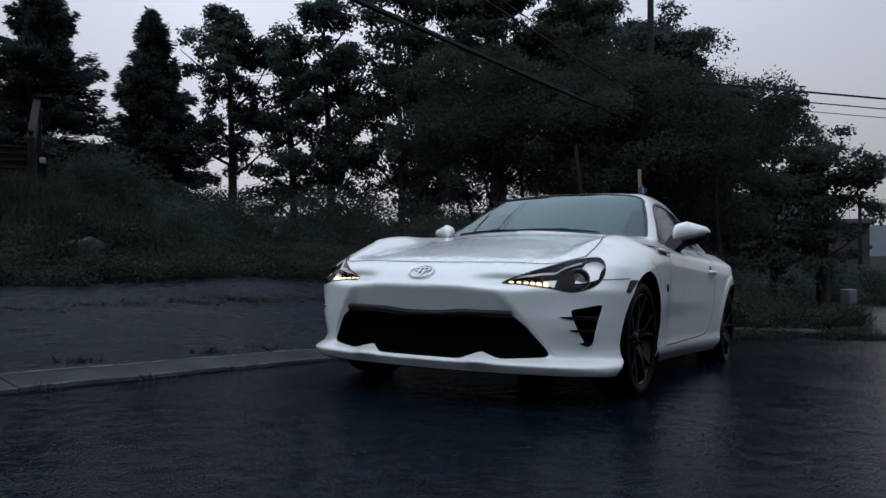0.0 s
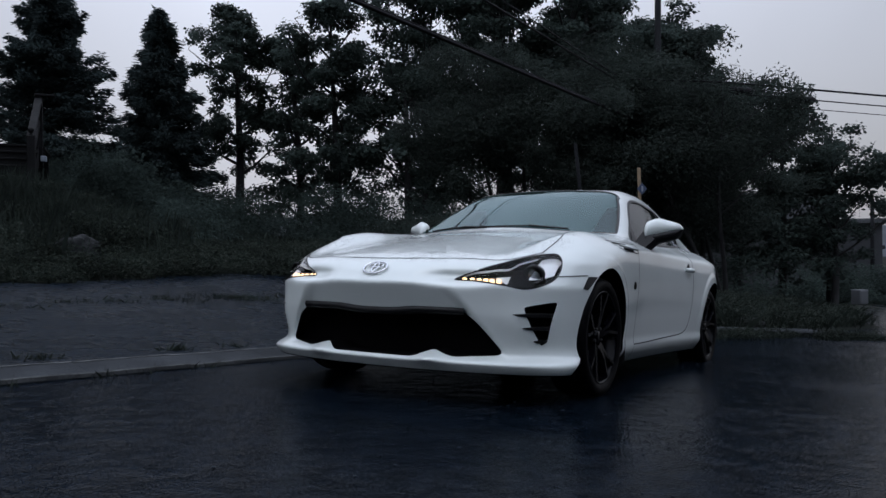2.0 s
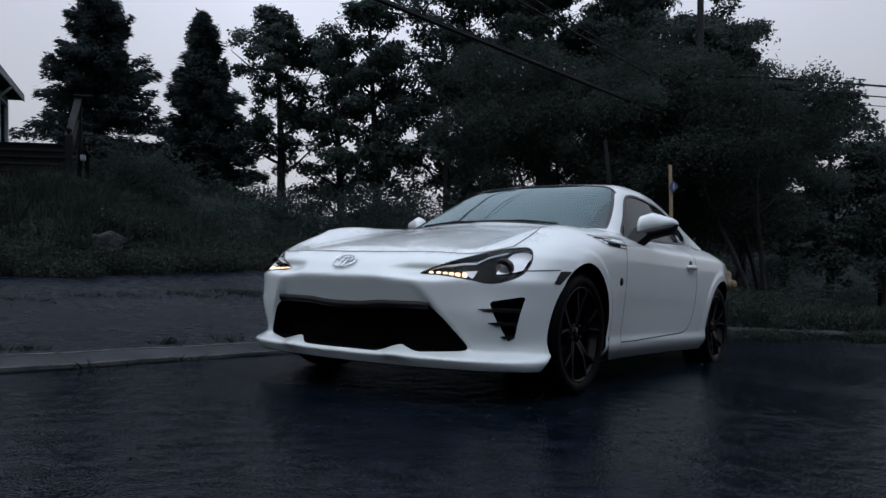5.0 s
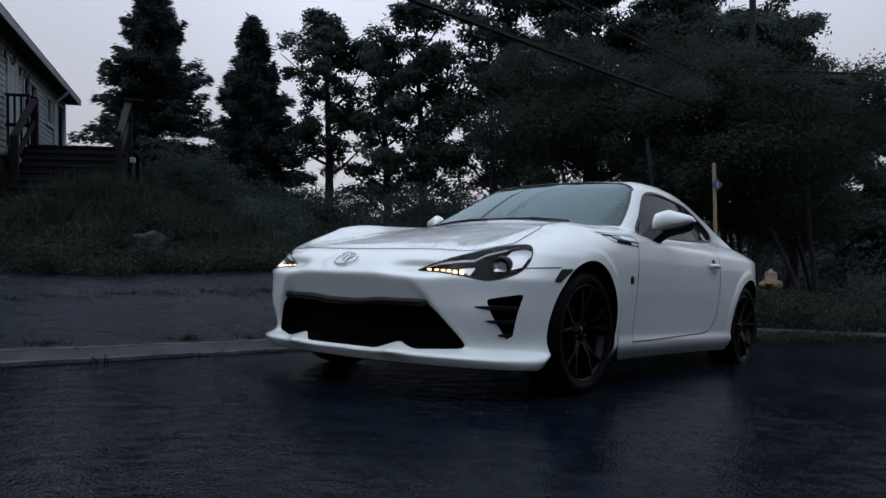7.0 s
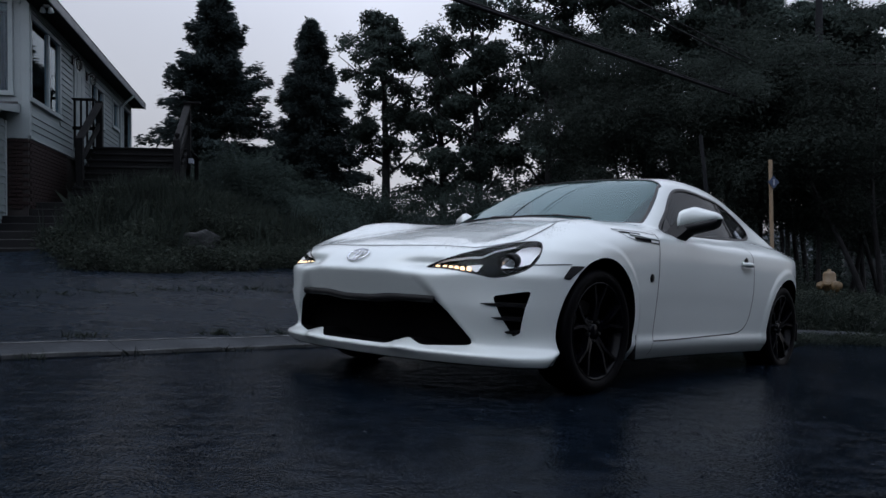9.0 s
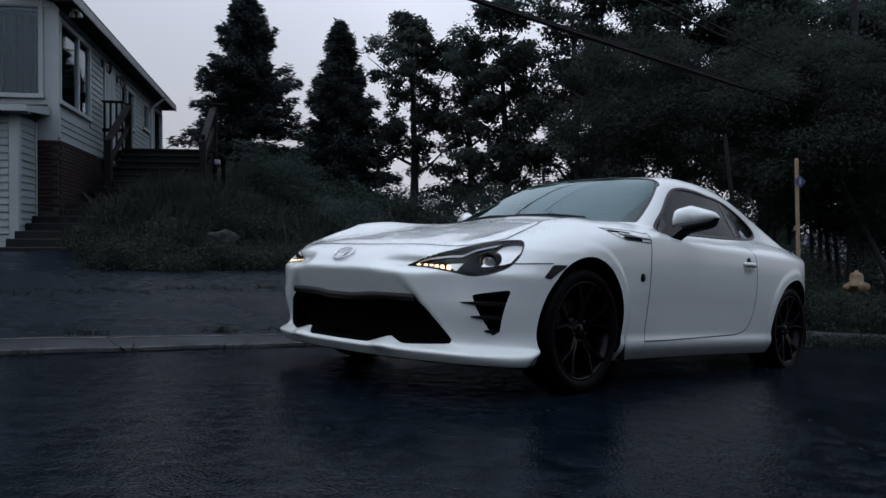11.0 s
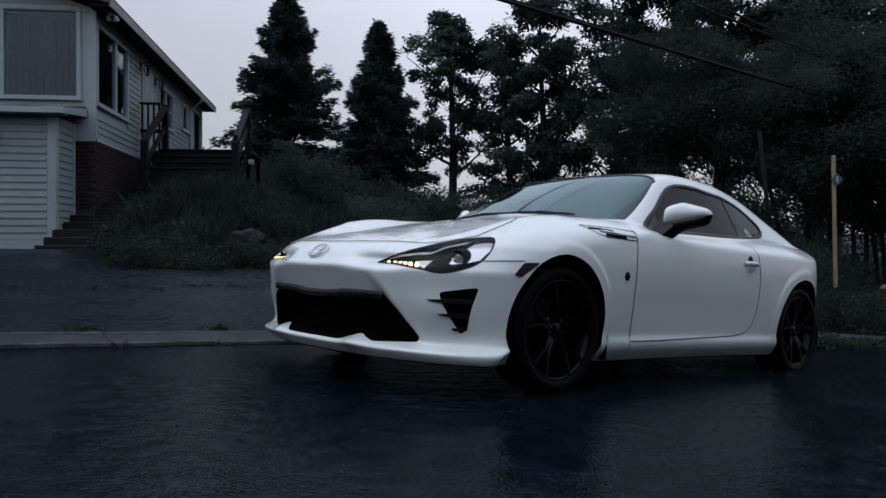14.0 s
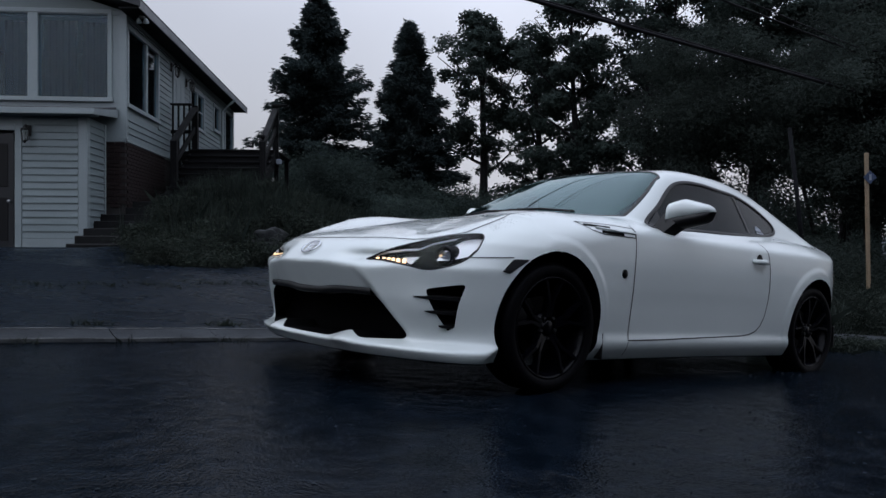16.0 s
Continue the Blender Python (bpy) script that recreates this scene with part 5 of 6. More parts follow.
tri_v = [[gable.verts.new(v) for v in ((0, y, EAVE), (-7, y, EAVE), (-3.5, y, EAVE + 1.1))] for y in (0.0,)]
gable.faces.new(tri_v[0])
part("gable", gable, SIDING, house)
gable = bmesh.new()
gable.faces.new([gable.verts.new(v) for v in ((0, END - 0.02, EAVE), (-3.5, END - 0.02, EAVE + 1.1), (-7, END - 0.02, EAVE))])
part("gable", gable, SIDING, house)
bm = bmesh.new()
rod(bm, (0.46, 8.95, EAVE - 0.05), (0.06, 8.95, EAVE - 0.42), 0.04)
rod(bm, (0.06, 8.95, EAVE - 0.4), (0.06, 8.95, 2.9), 0.04)
part("downspout", bm, TRIM, house, "white rain downspout")


def wall_lantern(m):
    """A black carriage lantern on a scrolled arm."""
    l = thing("wall_lantern", m, "black iron carriage lantern fixed to the house wall", "wall lamp", "lanterns on the house")
    part("back_plate", boxed(-0.05, 0.05, -0.015, 0.015, -0.1, 0.1, bevel=0.005), BLACKMETAL, l)
    part("arm", rod(rod(bmesh.new(), (0, 0, 0.02), (0, -0.1, 0.1), 0.012), (0, -0.1, 0.1), (0, -0.14, 0.06), 0.012), BLACKMETAL, l)
    part("cap", lathe(bmesh.new(), [(0.0, 0.09), (0.02, 0.08), (0.03, 0.05), (0.085, 0.0), (0.08, -0.005), (0, 0)], 6, pose(0, -0.14, 0)), BLACKMETAL, l)
    cage = bmesh.new()
    for i in range(6):
        a = math.pi * i / 3
        rod(cage, (0.072 * math.cos(a), -0.14 + 0.072 * math.sin(a), 0), (0.05 * math.cos(a), -0.14 + 0.05 * math.sin(a), -0.2), 0.006, n=5)
    part("cage", cage, BLACKMETAL, l)
    part("lantern_glass", lathe(bmesh.new(), [(0.06, -0.005), (0.042, -0.195)], 6, pose(0, -0.14, 0)), glass("lantern_pane", (0.7, 0.7, 0.68), 0.15), l)
    part("foot", lathe(bmesh.new(), [(0.05, -0.2), (0.03, -0.22), (0.01, -0.25), (0, -0.25)], 6, pose(0, -0.14, 0)), BLACKMETAL, l)
    return l


lantern = wall_lantern(HOUSE @ pose(-1.4, GF - 0.045, 2.78))
copy_thing(lantern, HOUSE @ pose(0.045, 3.2, 4.95, 0, 0, 90))
copy_thing(lantern, HOUSE @ pose(0.045, 4.62, 4.88, 0, 0, 90))
flood = thing("floodlight", HOUSE @ pose(0.3, 0.05, EAVE - 0.1), "small twin floodlight under the eave corner", "floodlight")
part("mount", lathe(bmesh.new(), [(0, 0.03), (0.06, 0.03), (0.06, 0), (0, 0)], 14), GREYMETAL, flood)
for sx in (-0.07, 0.07):
    part("lamp_head", lathe(bmesh.new(), [(0, 0.0), (0.03, -0.01), (0.06, -0.1), (0.055, -0.11), (0, -0.09)], 14, pose(sx, 0, 0, 30, 0, 0)), TRIM, flood, "", True)

# brick base: separate bricks on the mortar core
def brick_mesh(lx, ly, lz):
    me_b = bpy.data.meshes.new("brick")
    bm_b = boxed(-lx / 2, lx / 2, -ly / 2, ly / 2, -lz / 2, lz / 2, bevel=0.004)
    bm_b.to_mesh(me_b)
    bm_b.free()
    me_b.materials.append(BRICK)
    return me_b


brick_core = on_house("brick_base", MORTAR, -0.45, -0.012, 0.012, 3.3, 0.9, 2.727)

# lower concrete steps beside the garage, then the wooden stair to the deck
steps = thing("concrete_steps", pose(0, 0, 0), "dark wet concrete steps beside the garage wall", "steps")
WETSTEP = material("dark_wet_concrete", (0.008, 0.0085, 0.0095), 0.6, var=0.3, scale=4, grain=50, bump=0.4, spec=0.15)
for i in range(7):
    y0 = 13.35 + 0.36 * i
    part("step", boxed(-3.33, -2.24 + 0.03 * (i % 2), y0, y0 + 0.4, 0.1, 0.70 + 0.145 * i, bevel=0.015), WETSTEP, steps)
stair = thing("wooden_stair", pose(0, 0, 0), "dark weathered wooden stair up to the side deck", "stair")
N, SX0, SX1 = 9, -2.5, -0.5
for i in range(N):
    y0, zt = 15.75 + 0.28 * i, 1.42 + 0.17 * (i + 1)
    part("tread", boxed(SX0, SX1, y0 - 0.03, y0 + 0.29, zt - 0.045, zt, bevel=0.006), OLDWOOD, stair)
    part("riser", boxed(SX0 + 0.02, SX1 - 0.02, y0 + 0.0, y0 + 0.02, zt - 0.17, zt - 0.047), OLDWOOD, stair)
for xx in (SX0, SX1 - 0.05):
    bm = bmesh.new()
    v = [bm.verts.new(p) for p in ((xx, 15.7, 1.2), (xx, 15.7, 1.5), (xx, 18.25, 3.0), (xx, 18.25, 2.6))]
    w = [bm.verts.new(p.co + Vector((0.05, 0, 0))) for p in v]
    for i in range(4):
        bm.faces.new((v[i], v[(i + 1) % 4], w[(i + 1) % 4], w[i]))
    bm.faces.new(v[::-1])
    bm.faces.new(w)
    part("stringer", bm, OLDWOOD, stair)
deck = thing("deck", pose(0, 0, 0), "dark wooden deck along the house's side wall", "deck")
for i in range(12):
    part("deck_board", boxed(-2.95, -0.4, 18.27 + 0.145 * i, 18.41 + 0.145 * i, 2.9, 2.94, bevel=0.004), OLDWOOD, deck)
for xx, yy in ((-2.85, 18.35), (-0.5, 18.35), (-0.5, 19.9)):
    part("deck_post", boxed(xx - 0.05, xx + 0.05, yy - 0.05, yy + 0.05, 1.0, 2.89), OLDWOOD, deck)
part("rim_joist", boxed(-2.95, -0.4, 18.25, 18.268, 2.7, 2.9), OLDWOOD, deck)


def slanted(bm, p, q, w, h):
    """A square bar from p to q."""
    p, q = Vector(p), Vector(q)
    d = q - p
    return box(bm, -w / 2, w / 2, -h / 2, h / 2, 0, d.length, 0.004, Matrix.Translation(p) @ d.to_track_quat("Z", "Y").to_matrix().to_4x4())


def stair_rail(x, label):
    """Posts, a sloping handrail, a mid rail and the guard at the deck's edge."""
    r = thing("stair_rail", pose(0, 0, 0), label, "railing", "rails of the stair")
    part("newel_post", boxed(x - 0.07, x + 0.07, 16.53, 16.67, 1.5, 2.95, bevel=0.008), OLDWOOD, r)
    part("post", boxed(x - 0.07, x + 0.07, 18.18, 18.32, 2.5, 4.02, bevel=0.008), OLDWOOD, r)
    part("handrail", slanted(bmesh.new(), (x, 16.55, 2.92), (x, 18.25, 3.98), 0.14, 0.07), OLDWOOD, r)
    part("mid_rail", slanted(bmesh.new(), (x, 16.6, 2.45), (x, 18.25, 3.48), 0.05, 0.13), OLDWOOD, r)
    return r


rail = stair_rail(-2.42, "dark weathered stair railing with a guard panel")
part("top_cap", boxed(-2.98, -2.48, 18.12, 18.28, 4.02, 4.06, bevel=0.006), OLDWOOD, rail)
for i in range(4):
    part("baluster", boxed(-2.95 + 0.13 * i, -2.91 + 0.13 * i, 18.18, 18.22, 2.94, 4.02), OLDWOOD, rail)
part("lower_bar", boxed(-2.98, -2.48, 18.18, 18.22, 3.35, 3.43), OLDWOOD, rail)
rail2 = stair_rail(-0.5, "weathered stair railing with a ball finial on its newel")
part("finial", lathe(bmesh.new(), [(0, 0.17), (0.04, 0.16), (0.06, 0.12), (0.04, 0.07), (0.02, 0.05), (0.05, 0.02), (0.05, 0)], 14, pose(-0.5, 16.6, 2.95)), OLDWOOD, rail2, "", True)
part("top_cap", boxed(-0.58, -0.2, 18.15, 18.29, 4.02, 4.06, bevel=0.006), OLDWOOD, rail2)
part("meter_box", boxed(-0.47, -0.35, 18.1, 18.2, 2.62, 2.74, bevel=0.01), WHITE, rail2, "small white box on the post")

# ---- the bricks of the house's base ----
BL, BH, BD = 0.195, 0.06, 0.03
front_brick, side_brick = brick_mesh(BL, BD, BH), brick_mesh(BD, BL, BH)
for row in range(18):
    z = 2.692 - row * 0.073
    for i in range(3):
        x = -0.1 - i * 0.207 - (0.1 if row % 2 else 0)
        if x - BL / 2 > -0.5:
            b = new("brick", front_brick)
            b.parent, b.location = brick_core, (x, 0.0, z)
    for i in range(13):
        y = 0.12 + i * 0.207 + (0.1 if row % 2 else 0)
        if y < 2.9 and z > 1.25 + 0.1 * (y - 0.2):
            b = new("brick", side_brick)
            b.parent, b.location = brick_core, (0.0, y, z)

# ---- trees and plants ----
rng = np.random.default_rng(7)


def leaf_quads(centres, size, aspect, droop=0.0, facing=None):
    """Rhombic leaves at the given places, turned at random, or with their faces roughly towards a way."""
    n = len(centres)
    d = rng.normal(size=(n, 3)) * (1, 1, 0.6)
    d[:, 2] -= droop
    if facing is not None:
        f = facing + rng.normal(size=(n, 3)) * 0.32
        f /= np.linalg.norm(f, axis=1)[:, None]
        d -= f * (d * f).sum(1)[:, None] * 0.85
        u = np.cross(d, f)
    else:
        u = np.cross(d, rng.normal(size=(n, 3)))
    d /= np.linalg.norm(d, axis=1)[:, None] + 1e-9
    u /= np.linalg.norm(u, axis=1)[:, None] + 1e-9
    s = size * rng.uniform(0.65, 1.3, (n, 1))
    tip, wing = d * s, u * s * aspect * 0.5
    c = np.asarray(centres)
    nrm = np.cross(d, u) * s * 0.12
    v = np.stack([c - tip * 0.5, c + wing + nrm, c + tip * 0.5, c - wing + nrm], 1).reshape(-1, 3)
    return v, np.arange(4 * n).reshape(n, 4)


def limb_tube(bm, pts, r0, r1, n=6):
    rings = []
    for i, p in enumerate(pts):
        t = Vector(pts[min(i + 1, len(pts) - 1)]) - Vector(pts[max(i - 1, 0)])
        rot = t.to_track_quat("Z", "Y").to_matrix()
        r = r0 + (r1 - r0) * i / (len(pts) - 1)
        rings.append([bm.verts.new(Vector(p) + rot @ Vector((r * math.cos(2 * math.pi * k / n), r * math.sin(2 * math.pi * k / n), 0))) for k in range(n)])
    for a, b in zip(rings, rings[1:]):
        for k in range(n):
            bm.faces.new((a[k], a[(k + 1) % n], b[(k + 1) % n], b[k]))


def bent(p, d, length, rise, segs=4, wob=0.12):
    """A wandering branch from p along d."""
    pts, p, d = [np.array(p, float)], np.array(p, float), np.array(d, float)
    for _ in range(segs):
        d = d + rng.normal(size=3) * wob + (0, 0, rise / segs)
        d /= np.linalg.norm(d)
        p = p + d * length / segs
        pts.append(p)
    return pts


def broadleaf(x, y, top, radius, base=0.3, limbs=16, leaves=9000, size=0.17, aspect=0.7, mat=None, stems=1, droop=0.25, clump=0.5, label="tall broadleaf tree in dark leaf", hang=0.0, tight=0.2, pads=100):
    """A trunk that forks into limbs and twigs, with the leaves in uneven clumps at the twigs."""
    z0 = ground_z(x, y) - 0.1
    h = top - z0
    tree = thing("tree", pose(x, y, z0), label, "tree", "trees behind the driveway")
    wood, twigs = bmesh.new(), []
    for s in range(stems):
        lean = rng.normal(size=2) * (0.02 if stems == 1 else 0.05 if stems == 2 else 0.12)
        off = rng.normal(size=2) * (0.0 if stems == 1 else 0.5)
        stem = [np.array((off[0] + lean[0] * h * t + 0.1 * math.sin(5 * t + s), off[1] + lean[1] * h * t, h * t * 0.82)) for t in np.linspace(0, 1, 9)]
        r = h * 0.021 / math.sqrt(stems)
        limb_tube(wood, stem, r, r * 0.18, 8)
        for k in range(limbs // stems):
            t = base + (1 - base) * (k + rng.uniform(0, 1)) / (limbs // stems)
            i = min(int(t * 8), 7)
            p = stem[i] + (stem[i + 1] - stem[i]) * (t * 8 - i)
            prof = math.sqrt(max(0.05, 1 - ((t - base - 0.32 * (1 - base)) / (1.02 * (1 - base) * (0.7 if t > base + 0.32 * (1 - base) else 0.5))) ** 2))
            L = radius * prof * rng.uniform(0.7, 1.15)
            a = k * 2.4 + rng.uniform(-0.5, 0.5)
            br = bent(p, (math.cos(a), math.sin(a), 0.35 + 0.6 * t), L, 0.15 - hang, 5)
            limb_tube(wood, br, r * (0.42 - 0.25 * t), r * 0.06, 5)
            for q in range(6):
                j = rng.integers(1, 6)
                tw = bent(br[j], rng.normal(size=3) + (0, 0, 0.25 - hang * 2), L * 0.35 + 0.3, -hang, 3)
                twigs += [(tw, r), (tw[:3], r)]
    chosen = rng.permutation(len(twigs))[:pads]
    for k in chosen:
        tw, r = twigs[k]
        limb_tube(wood, tw, r * 0.06, r * 0.02, 3)
    tips = np.array([twigs[k][0][-1] for k in chosen])
    part("trunk", wood, BARK, tree, "dark wet trunk and limbs", True)
    # every twig end carries a flattened pad of leaves, denser towards its upper skin
    pads = tips + rng.normal(size=tips.shape) * (clump * 0.3, clump * 0.3, clump * 0.2)
    wide = clump * rng.uniform(0.5, 1.4, len(pads))
    pick = rng.choice(len(pads), leaves, p=wide ** 2 / (wide ** 2).sum())
    d = rng.normal(size=(leaves, 3))
    d /= np.linalg.norm(d, axis=1)[:, None]
    d[:, 2] = np.abs(d[:, 2]) * np.where(rng.uniform(size=leaves) < 0.72, 1, -1)
    c = pads[pick] + d * (rng.uniform(0.25, 1, (leaves, 1)) ** 0.5) * wide[pick][:, None] * (1, 1, 0.55) + rng.normal(size=(leaves, 3)) * tight * 0.4
    if hang:
        c[:, 2] -= hang * rng.exponential(1.0, leaves) * 0.7
    skyward = d * 0.6 + (0, 0, 0.45)
    dome = h * (1.17 - 0.3 * (np.hypot(c[:, 0] - tips[:, 0].mean(), c[:, 1] - tips[:, 1].mean()) / radius) ** 2)
    keep = (c[:, 2] > 0.25) & (c[:, 2] < dome * rng.uniform(0.97, 1.05, leaves)) & (np.hypot(c[:, 0], c[:, 1]) < radius * rng.uniform(1.2, 1.45, leaves))
    c, skyward = c[keep], skyward[keep]
    raw("crown", *leaf_quads(c, size, aspect, droop, skyward), mat or MAPLE, tree, "uneven leafy crown with gaps")
    return tree


def spruce(x, y, top, radius, base_z=None, sprays=15000):
    z0 = ground_z(x, y) - 0.1
    h = top - z0
    tree = thing("spruce_tree", pose(x, y, z0), "dark pointed spruce with ragged drooping boughs", "tree", "spruces behind the house")
    wood, cs, ds = bmesh.new(), [], []
    limb_tube(wood, [(0, 0, h * t) for t in np.linspace(0, 1, 8)], h * 0.018, 0.015, 8)
    z = 0.03 * h
    while z < h * 0.985:
        t = z / h
        reach = radius * (1 - t) ** 0.95 * (0.9 + 0.14 * math.sin(z * 2.3) * rng.uniform(0.5, 1)) + 0.06
        for k in range(7):
            a = rng.uniform(0, 2 * math.pi)
            L = reach * rng.uniform(0.42, 1.15)
            up = 0.5 * t - 0.12
            zb = z + rng.uniform(-0.3, 0.3) * (1 - t)
            br = [np.array((0, 0, zb)) + np.array((math.cos(a), math.sin(a), 0)) * L * s + (0, 0, L * (up * s - 0.28 * s * s * (1 - t) + 0.12 * s ** 3)) for s in np.linspace(0, 1, 5)]
            limb_tube(wood, br, 0.025 * (1 - t) + 0.008, 0.005, 3)
            m = int(40 + 140 * L)
            s = rng.uniform(0.12, 1.0, m) ** 0.8
            pts = np.array([np.interp(s, np.linspace(0, 1, 5), [b[i] for b in br]) for i in range(3)]).T
            side = np.array((-math.sin(a), math.cos(a), 0))
            w = rng.uniform(-1, 1, (m, 1)) * (0.34 * L * (1.05 - s) + 0.12)[:, None]
            cs.append(pts + side * w + rng.normal(size=(m, 3)) * (0.06, 0.06, 0.11) - np.array((0, 0, 0.1)))
            out = np.array((math.cos(a), math.sin(a), -0.25))
            ds.append(out + side * w * 1.5 + rng.normal(size=(m, 3)) * 0.3)
        z += max(0.13, 0.22 * (1 - 0.5 * t)) * h / 11
    c, d = np.concatenate(cs), np.concatenate(ds)
    n = len(c)
    d /= np.linalg.norm(d, axis=1)[:, None]
    u = np.cross(d, rng.normal(size=(n, 3)) * 0.6 + (0, 0, 1))
    u /= np.linalg.norm(u, axis=1)[:, None]
    s = 0.25 * rng.uniform(0.6, 1.4, (n, 1))
    v = np.stack([c - d * s * 0.4, c + u * s * 0.15, c + d * s * 0.6 + (0, 0, 0.02), c - u * s * 0.15], 1).reshape(-1, 3)
    part("trunk", wood, BARK, tree, "dark trunk and boughs", True)
    raw("crown", v, np.arange(4 * n).reshape(n, 4), NEEDLES, tree, "dense dark needles")
    return tree


spruce(-1.6, 36.6, 13.2, 4.7)
spruce(2.75, 36.0, 11.4, 3.9)
broadleaf(6.45, 39.0, 14.0, 3.0, 0.3, 18, 24000, 0.17, clump=0.46, pads=150, label="slender broadleaf tree with an airy crown")
for mx, my, mt, mr, mb, ml, mn, ms in (
        (9.3, 37.6, 13.0, 2.5, 0.1, 18, 16000, 1), (10.6, 35.6, 13.8, 3.5, 0.1, 22, 36000, 1), (13.6, 33.5, 14.5, 3.6, 0.16, 22, 36000, 2),
        (15.4, 35.6, 11.5, 3.2, 0.2, 20, 28000, 1), (16.6, 31.0, 16.0, 4.0, 0.26, 24, 29000, 2), (21.4, 31.0, 13.5, 3.2, 0.3, 24, 24000, 1),
        (20.0, 29.0, 15.0, 4.0, 0.26, 24, 30000, 1), (22.6, 31.6, 14.5, 3.8, 0.28, 24, 36000, 1), (24.6, 29.5, 13.4, 3.3, 0.24, 24, 36000, 1),
        (18.2, 32.6, 16.5, 3.7, 0.3, 24, 25000, 1), (23.0, 26.6, 11.6, 3.0, 0.2, 22, 36000, 1), (26.0, 23.4, 7.6, 2.5, 0.16, 20, 24000, 1), (26.6, 26.4, 9.4, 2.5, 0.16, 20, 32000, 1)):
    broadleaf(mx, my, mt, mr, mb, ml, int(mn * 0.78), 0.18, stems=ms, clump=0.6, pads=mn // 230)
broadleaf(26.9, 21.6, 5.5, 3.0, 0.25, 18, 13000, 0.16, clump=0.5, pads=80, label="low spreading tree with sparse outer boughs")
for wx, wy, wt, wr in ((10.7, 19.2, 5.9, 2.4), (12.4, 17.6, 5.8, 2.8), (12.9, 14.2, 4.9, 2.7), (15.6, 16.5, 5.0, 2.3), (13.0, 15.0, 5.0, 2.2), (16.5, 20.5, 6.3, 2.8)):
    broadleaf(wx, wy, wt, wr, 0.36, 26, 47000, 0.095, 0.42, WILLOW, 3, 0.7, 0.6, "dense grey-green willow-like tree over the verge", 0.16, pads=85)


def blades(name, places, hmin, hmax, width, mat, label, lean=0.35, category="grass"):
    """Grass blades, each a bent two-part leaf rooted in the ground."""
    p = np.asarray(places)
    n = len(p)
    a = rng.uniform(0, 2 * math.pi, n)
    h = rng.uniform(hmin, hmax, n)
    z = height(p[:, 0], p[:, 1]) - 0.03
    root = np.stack([p[:, 0], p[:, 1], z], 1)
    w = np.stack([np.cos(a), np.sin(a), 0 * a], 1) * width * rng.uniform(0.6, 1.4, (n, 1))
    ln = np.stack([rng.normal(size=n), rng.normal(size=n), 0 * a], 1) * (lean * h)[:, None]
    mid = root + ln * 0.35 + np.stack([0 * a, 0 * a, h * 0.6], 1)
    tip = root + ln + np.stack([0 * a, 0 * a, h], 1)
    v = np.stack([root - w, root + w, mid + w * 0.8, tip, mid - w * 0.8], 1).reshape(-1, 3)
    return tagged(raw(name, v, np.arange(5 * n).reshape(n, 5), mat), label, category, kind="stuff")


def scatter(n, x0, x1, y0, y1, keep):
    x, y = rng.uniform(x0, x1, n), rng.uniform(y0, y1, n)
    k = keep(x, y)
    return np.stack([x[k], y[k]], 1)


def lawn(x, y):
    s, n = kerb_frame(x, y)
    inside = (x > -3.2) & (x < -1.9) & (y < 15.6)
    stairs = (x > -2.8) & (x < -0.5) & (y > 15.7)
    return ~on_drive(x, y) & ~on_road(x, y) & (n > kerb_n(s) + 0.25) & ~inside & ~stairs & ((x > -2.9) | (y > 27))


blades("lawn_grass", scatter(60000, -3, 14, 8, 24, lawn), 0.03, 0.13, 0.006, GRASSM, "short wet grass beyond the driveway", 0.8)
blades("far_grass", scatter(25000, -3, 18, 22, 40, lawn), 0.12, 0.35, 0.02, GRASSM, "rough grass under the trees")


def mound(x, y):
    f = np.exp(-(((x + 0.7) / 1.9) ** 2) - ((y - 15.0) / 3.0) ** 2)
    return lawn(x, y) & (rng.uniform(size=len(x)) < f * 1.4)


def verge(x, y):
    s, n = kerb_frame(x, y)
    return lawn(x, y) & (s > 6.3) & (s < 14.6) & (n < 4)


def bushes(name, places, leaves, rad, tall, size, mat, label):
    """Low leafy weeds: stems with small leaves in clumps on the ground."""
    p = np.asarray(places)
    pick = rng.integers(0, len(p), leaves)
    z = height(p[pick, 0], p[pick, 1])
    up = rng.uniform(0, 1, leaves) ** 0.8
    c = np.stack([p[pick, 0], p[pick, 1], z], 1) + rng.normal(size=(leaves, 3)) * (rad, rad, 0.02)
    c[:, 2] += up * tall * rng.uniform(0.25, 1.0, len(p))[pick] ** 1.2
    return tagged(raw(name, *leaf_quads(c, size, 0.4, -0.2), mat), label, "weeds", kind="stuff")


mp = scatter(750, -3.0, 4.2, 10.2, 20, mound)
mp = mp[(mp[:, 0] > -1.75) | (mp[:, 1] > 13.6)]
mp = mp[np.hypot((mp[:, 0] - 0.45) / 0.5, (mp[:, 1] - 11.2) / 0.75) > 1]
bushes("mound_weeds", mp, 100000, 0.13, 0.6, 0.065, WEEDM, "tangled dark weeds and ferns on the bank")
blades("mound_grass", mp[rng.integers(0, len(mp), 5000)] + rng.normal(size=(5000, 2)) * 0.15, 0.3, 0.85, 0.007, GRASSM, "tall grass stalks on the bank", 0.25)
fp = scatter(1100, -1.75, 4.6, 8.6, 13.5, lambda x, y: lawn(x, y) & (np.hypot((x - 0.45) / 0.5, (y - 11.2) / 0.8) > 1))
bushes("lawn_weeds", fp, 90000, 0.15, 0.3, 0.05, WEEDM, "low feathery weeds at the driveway's edge")
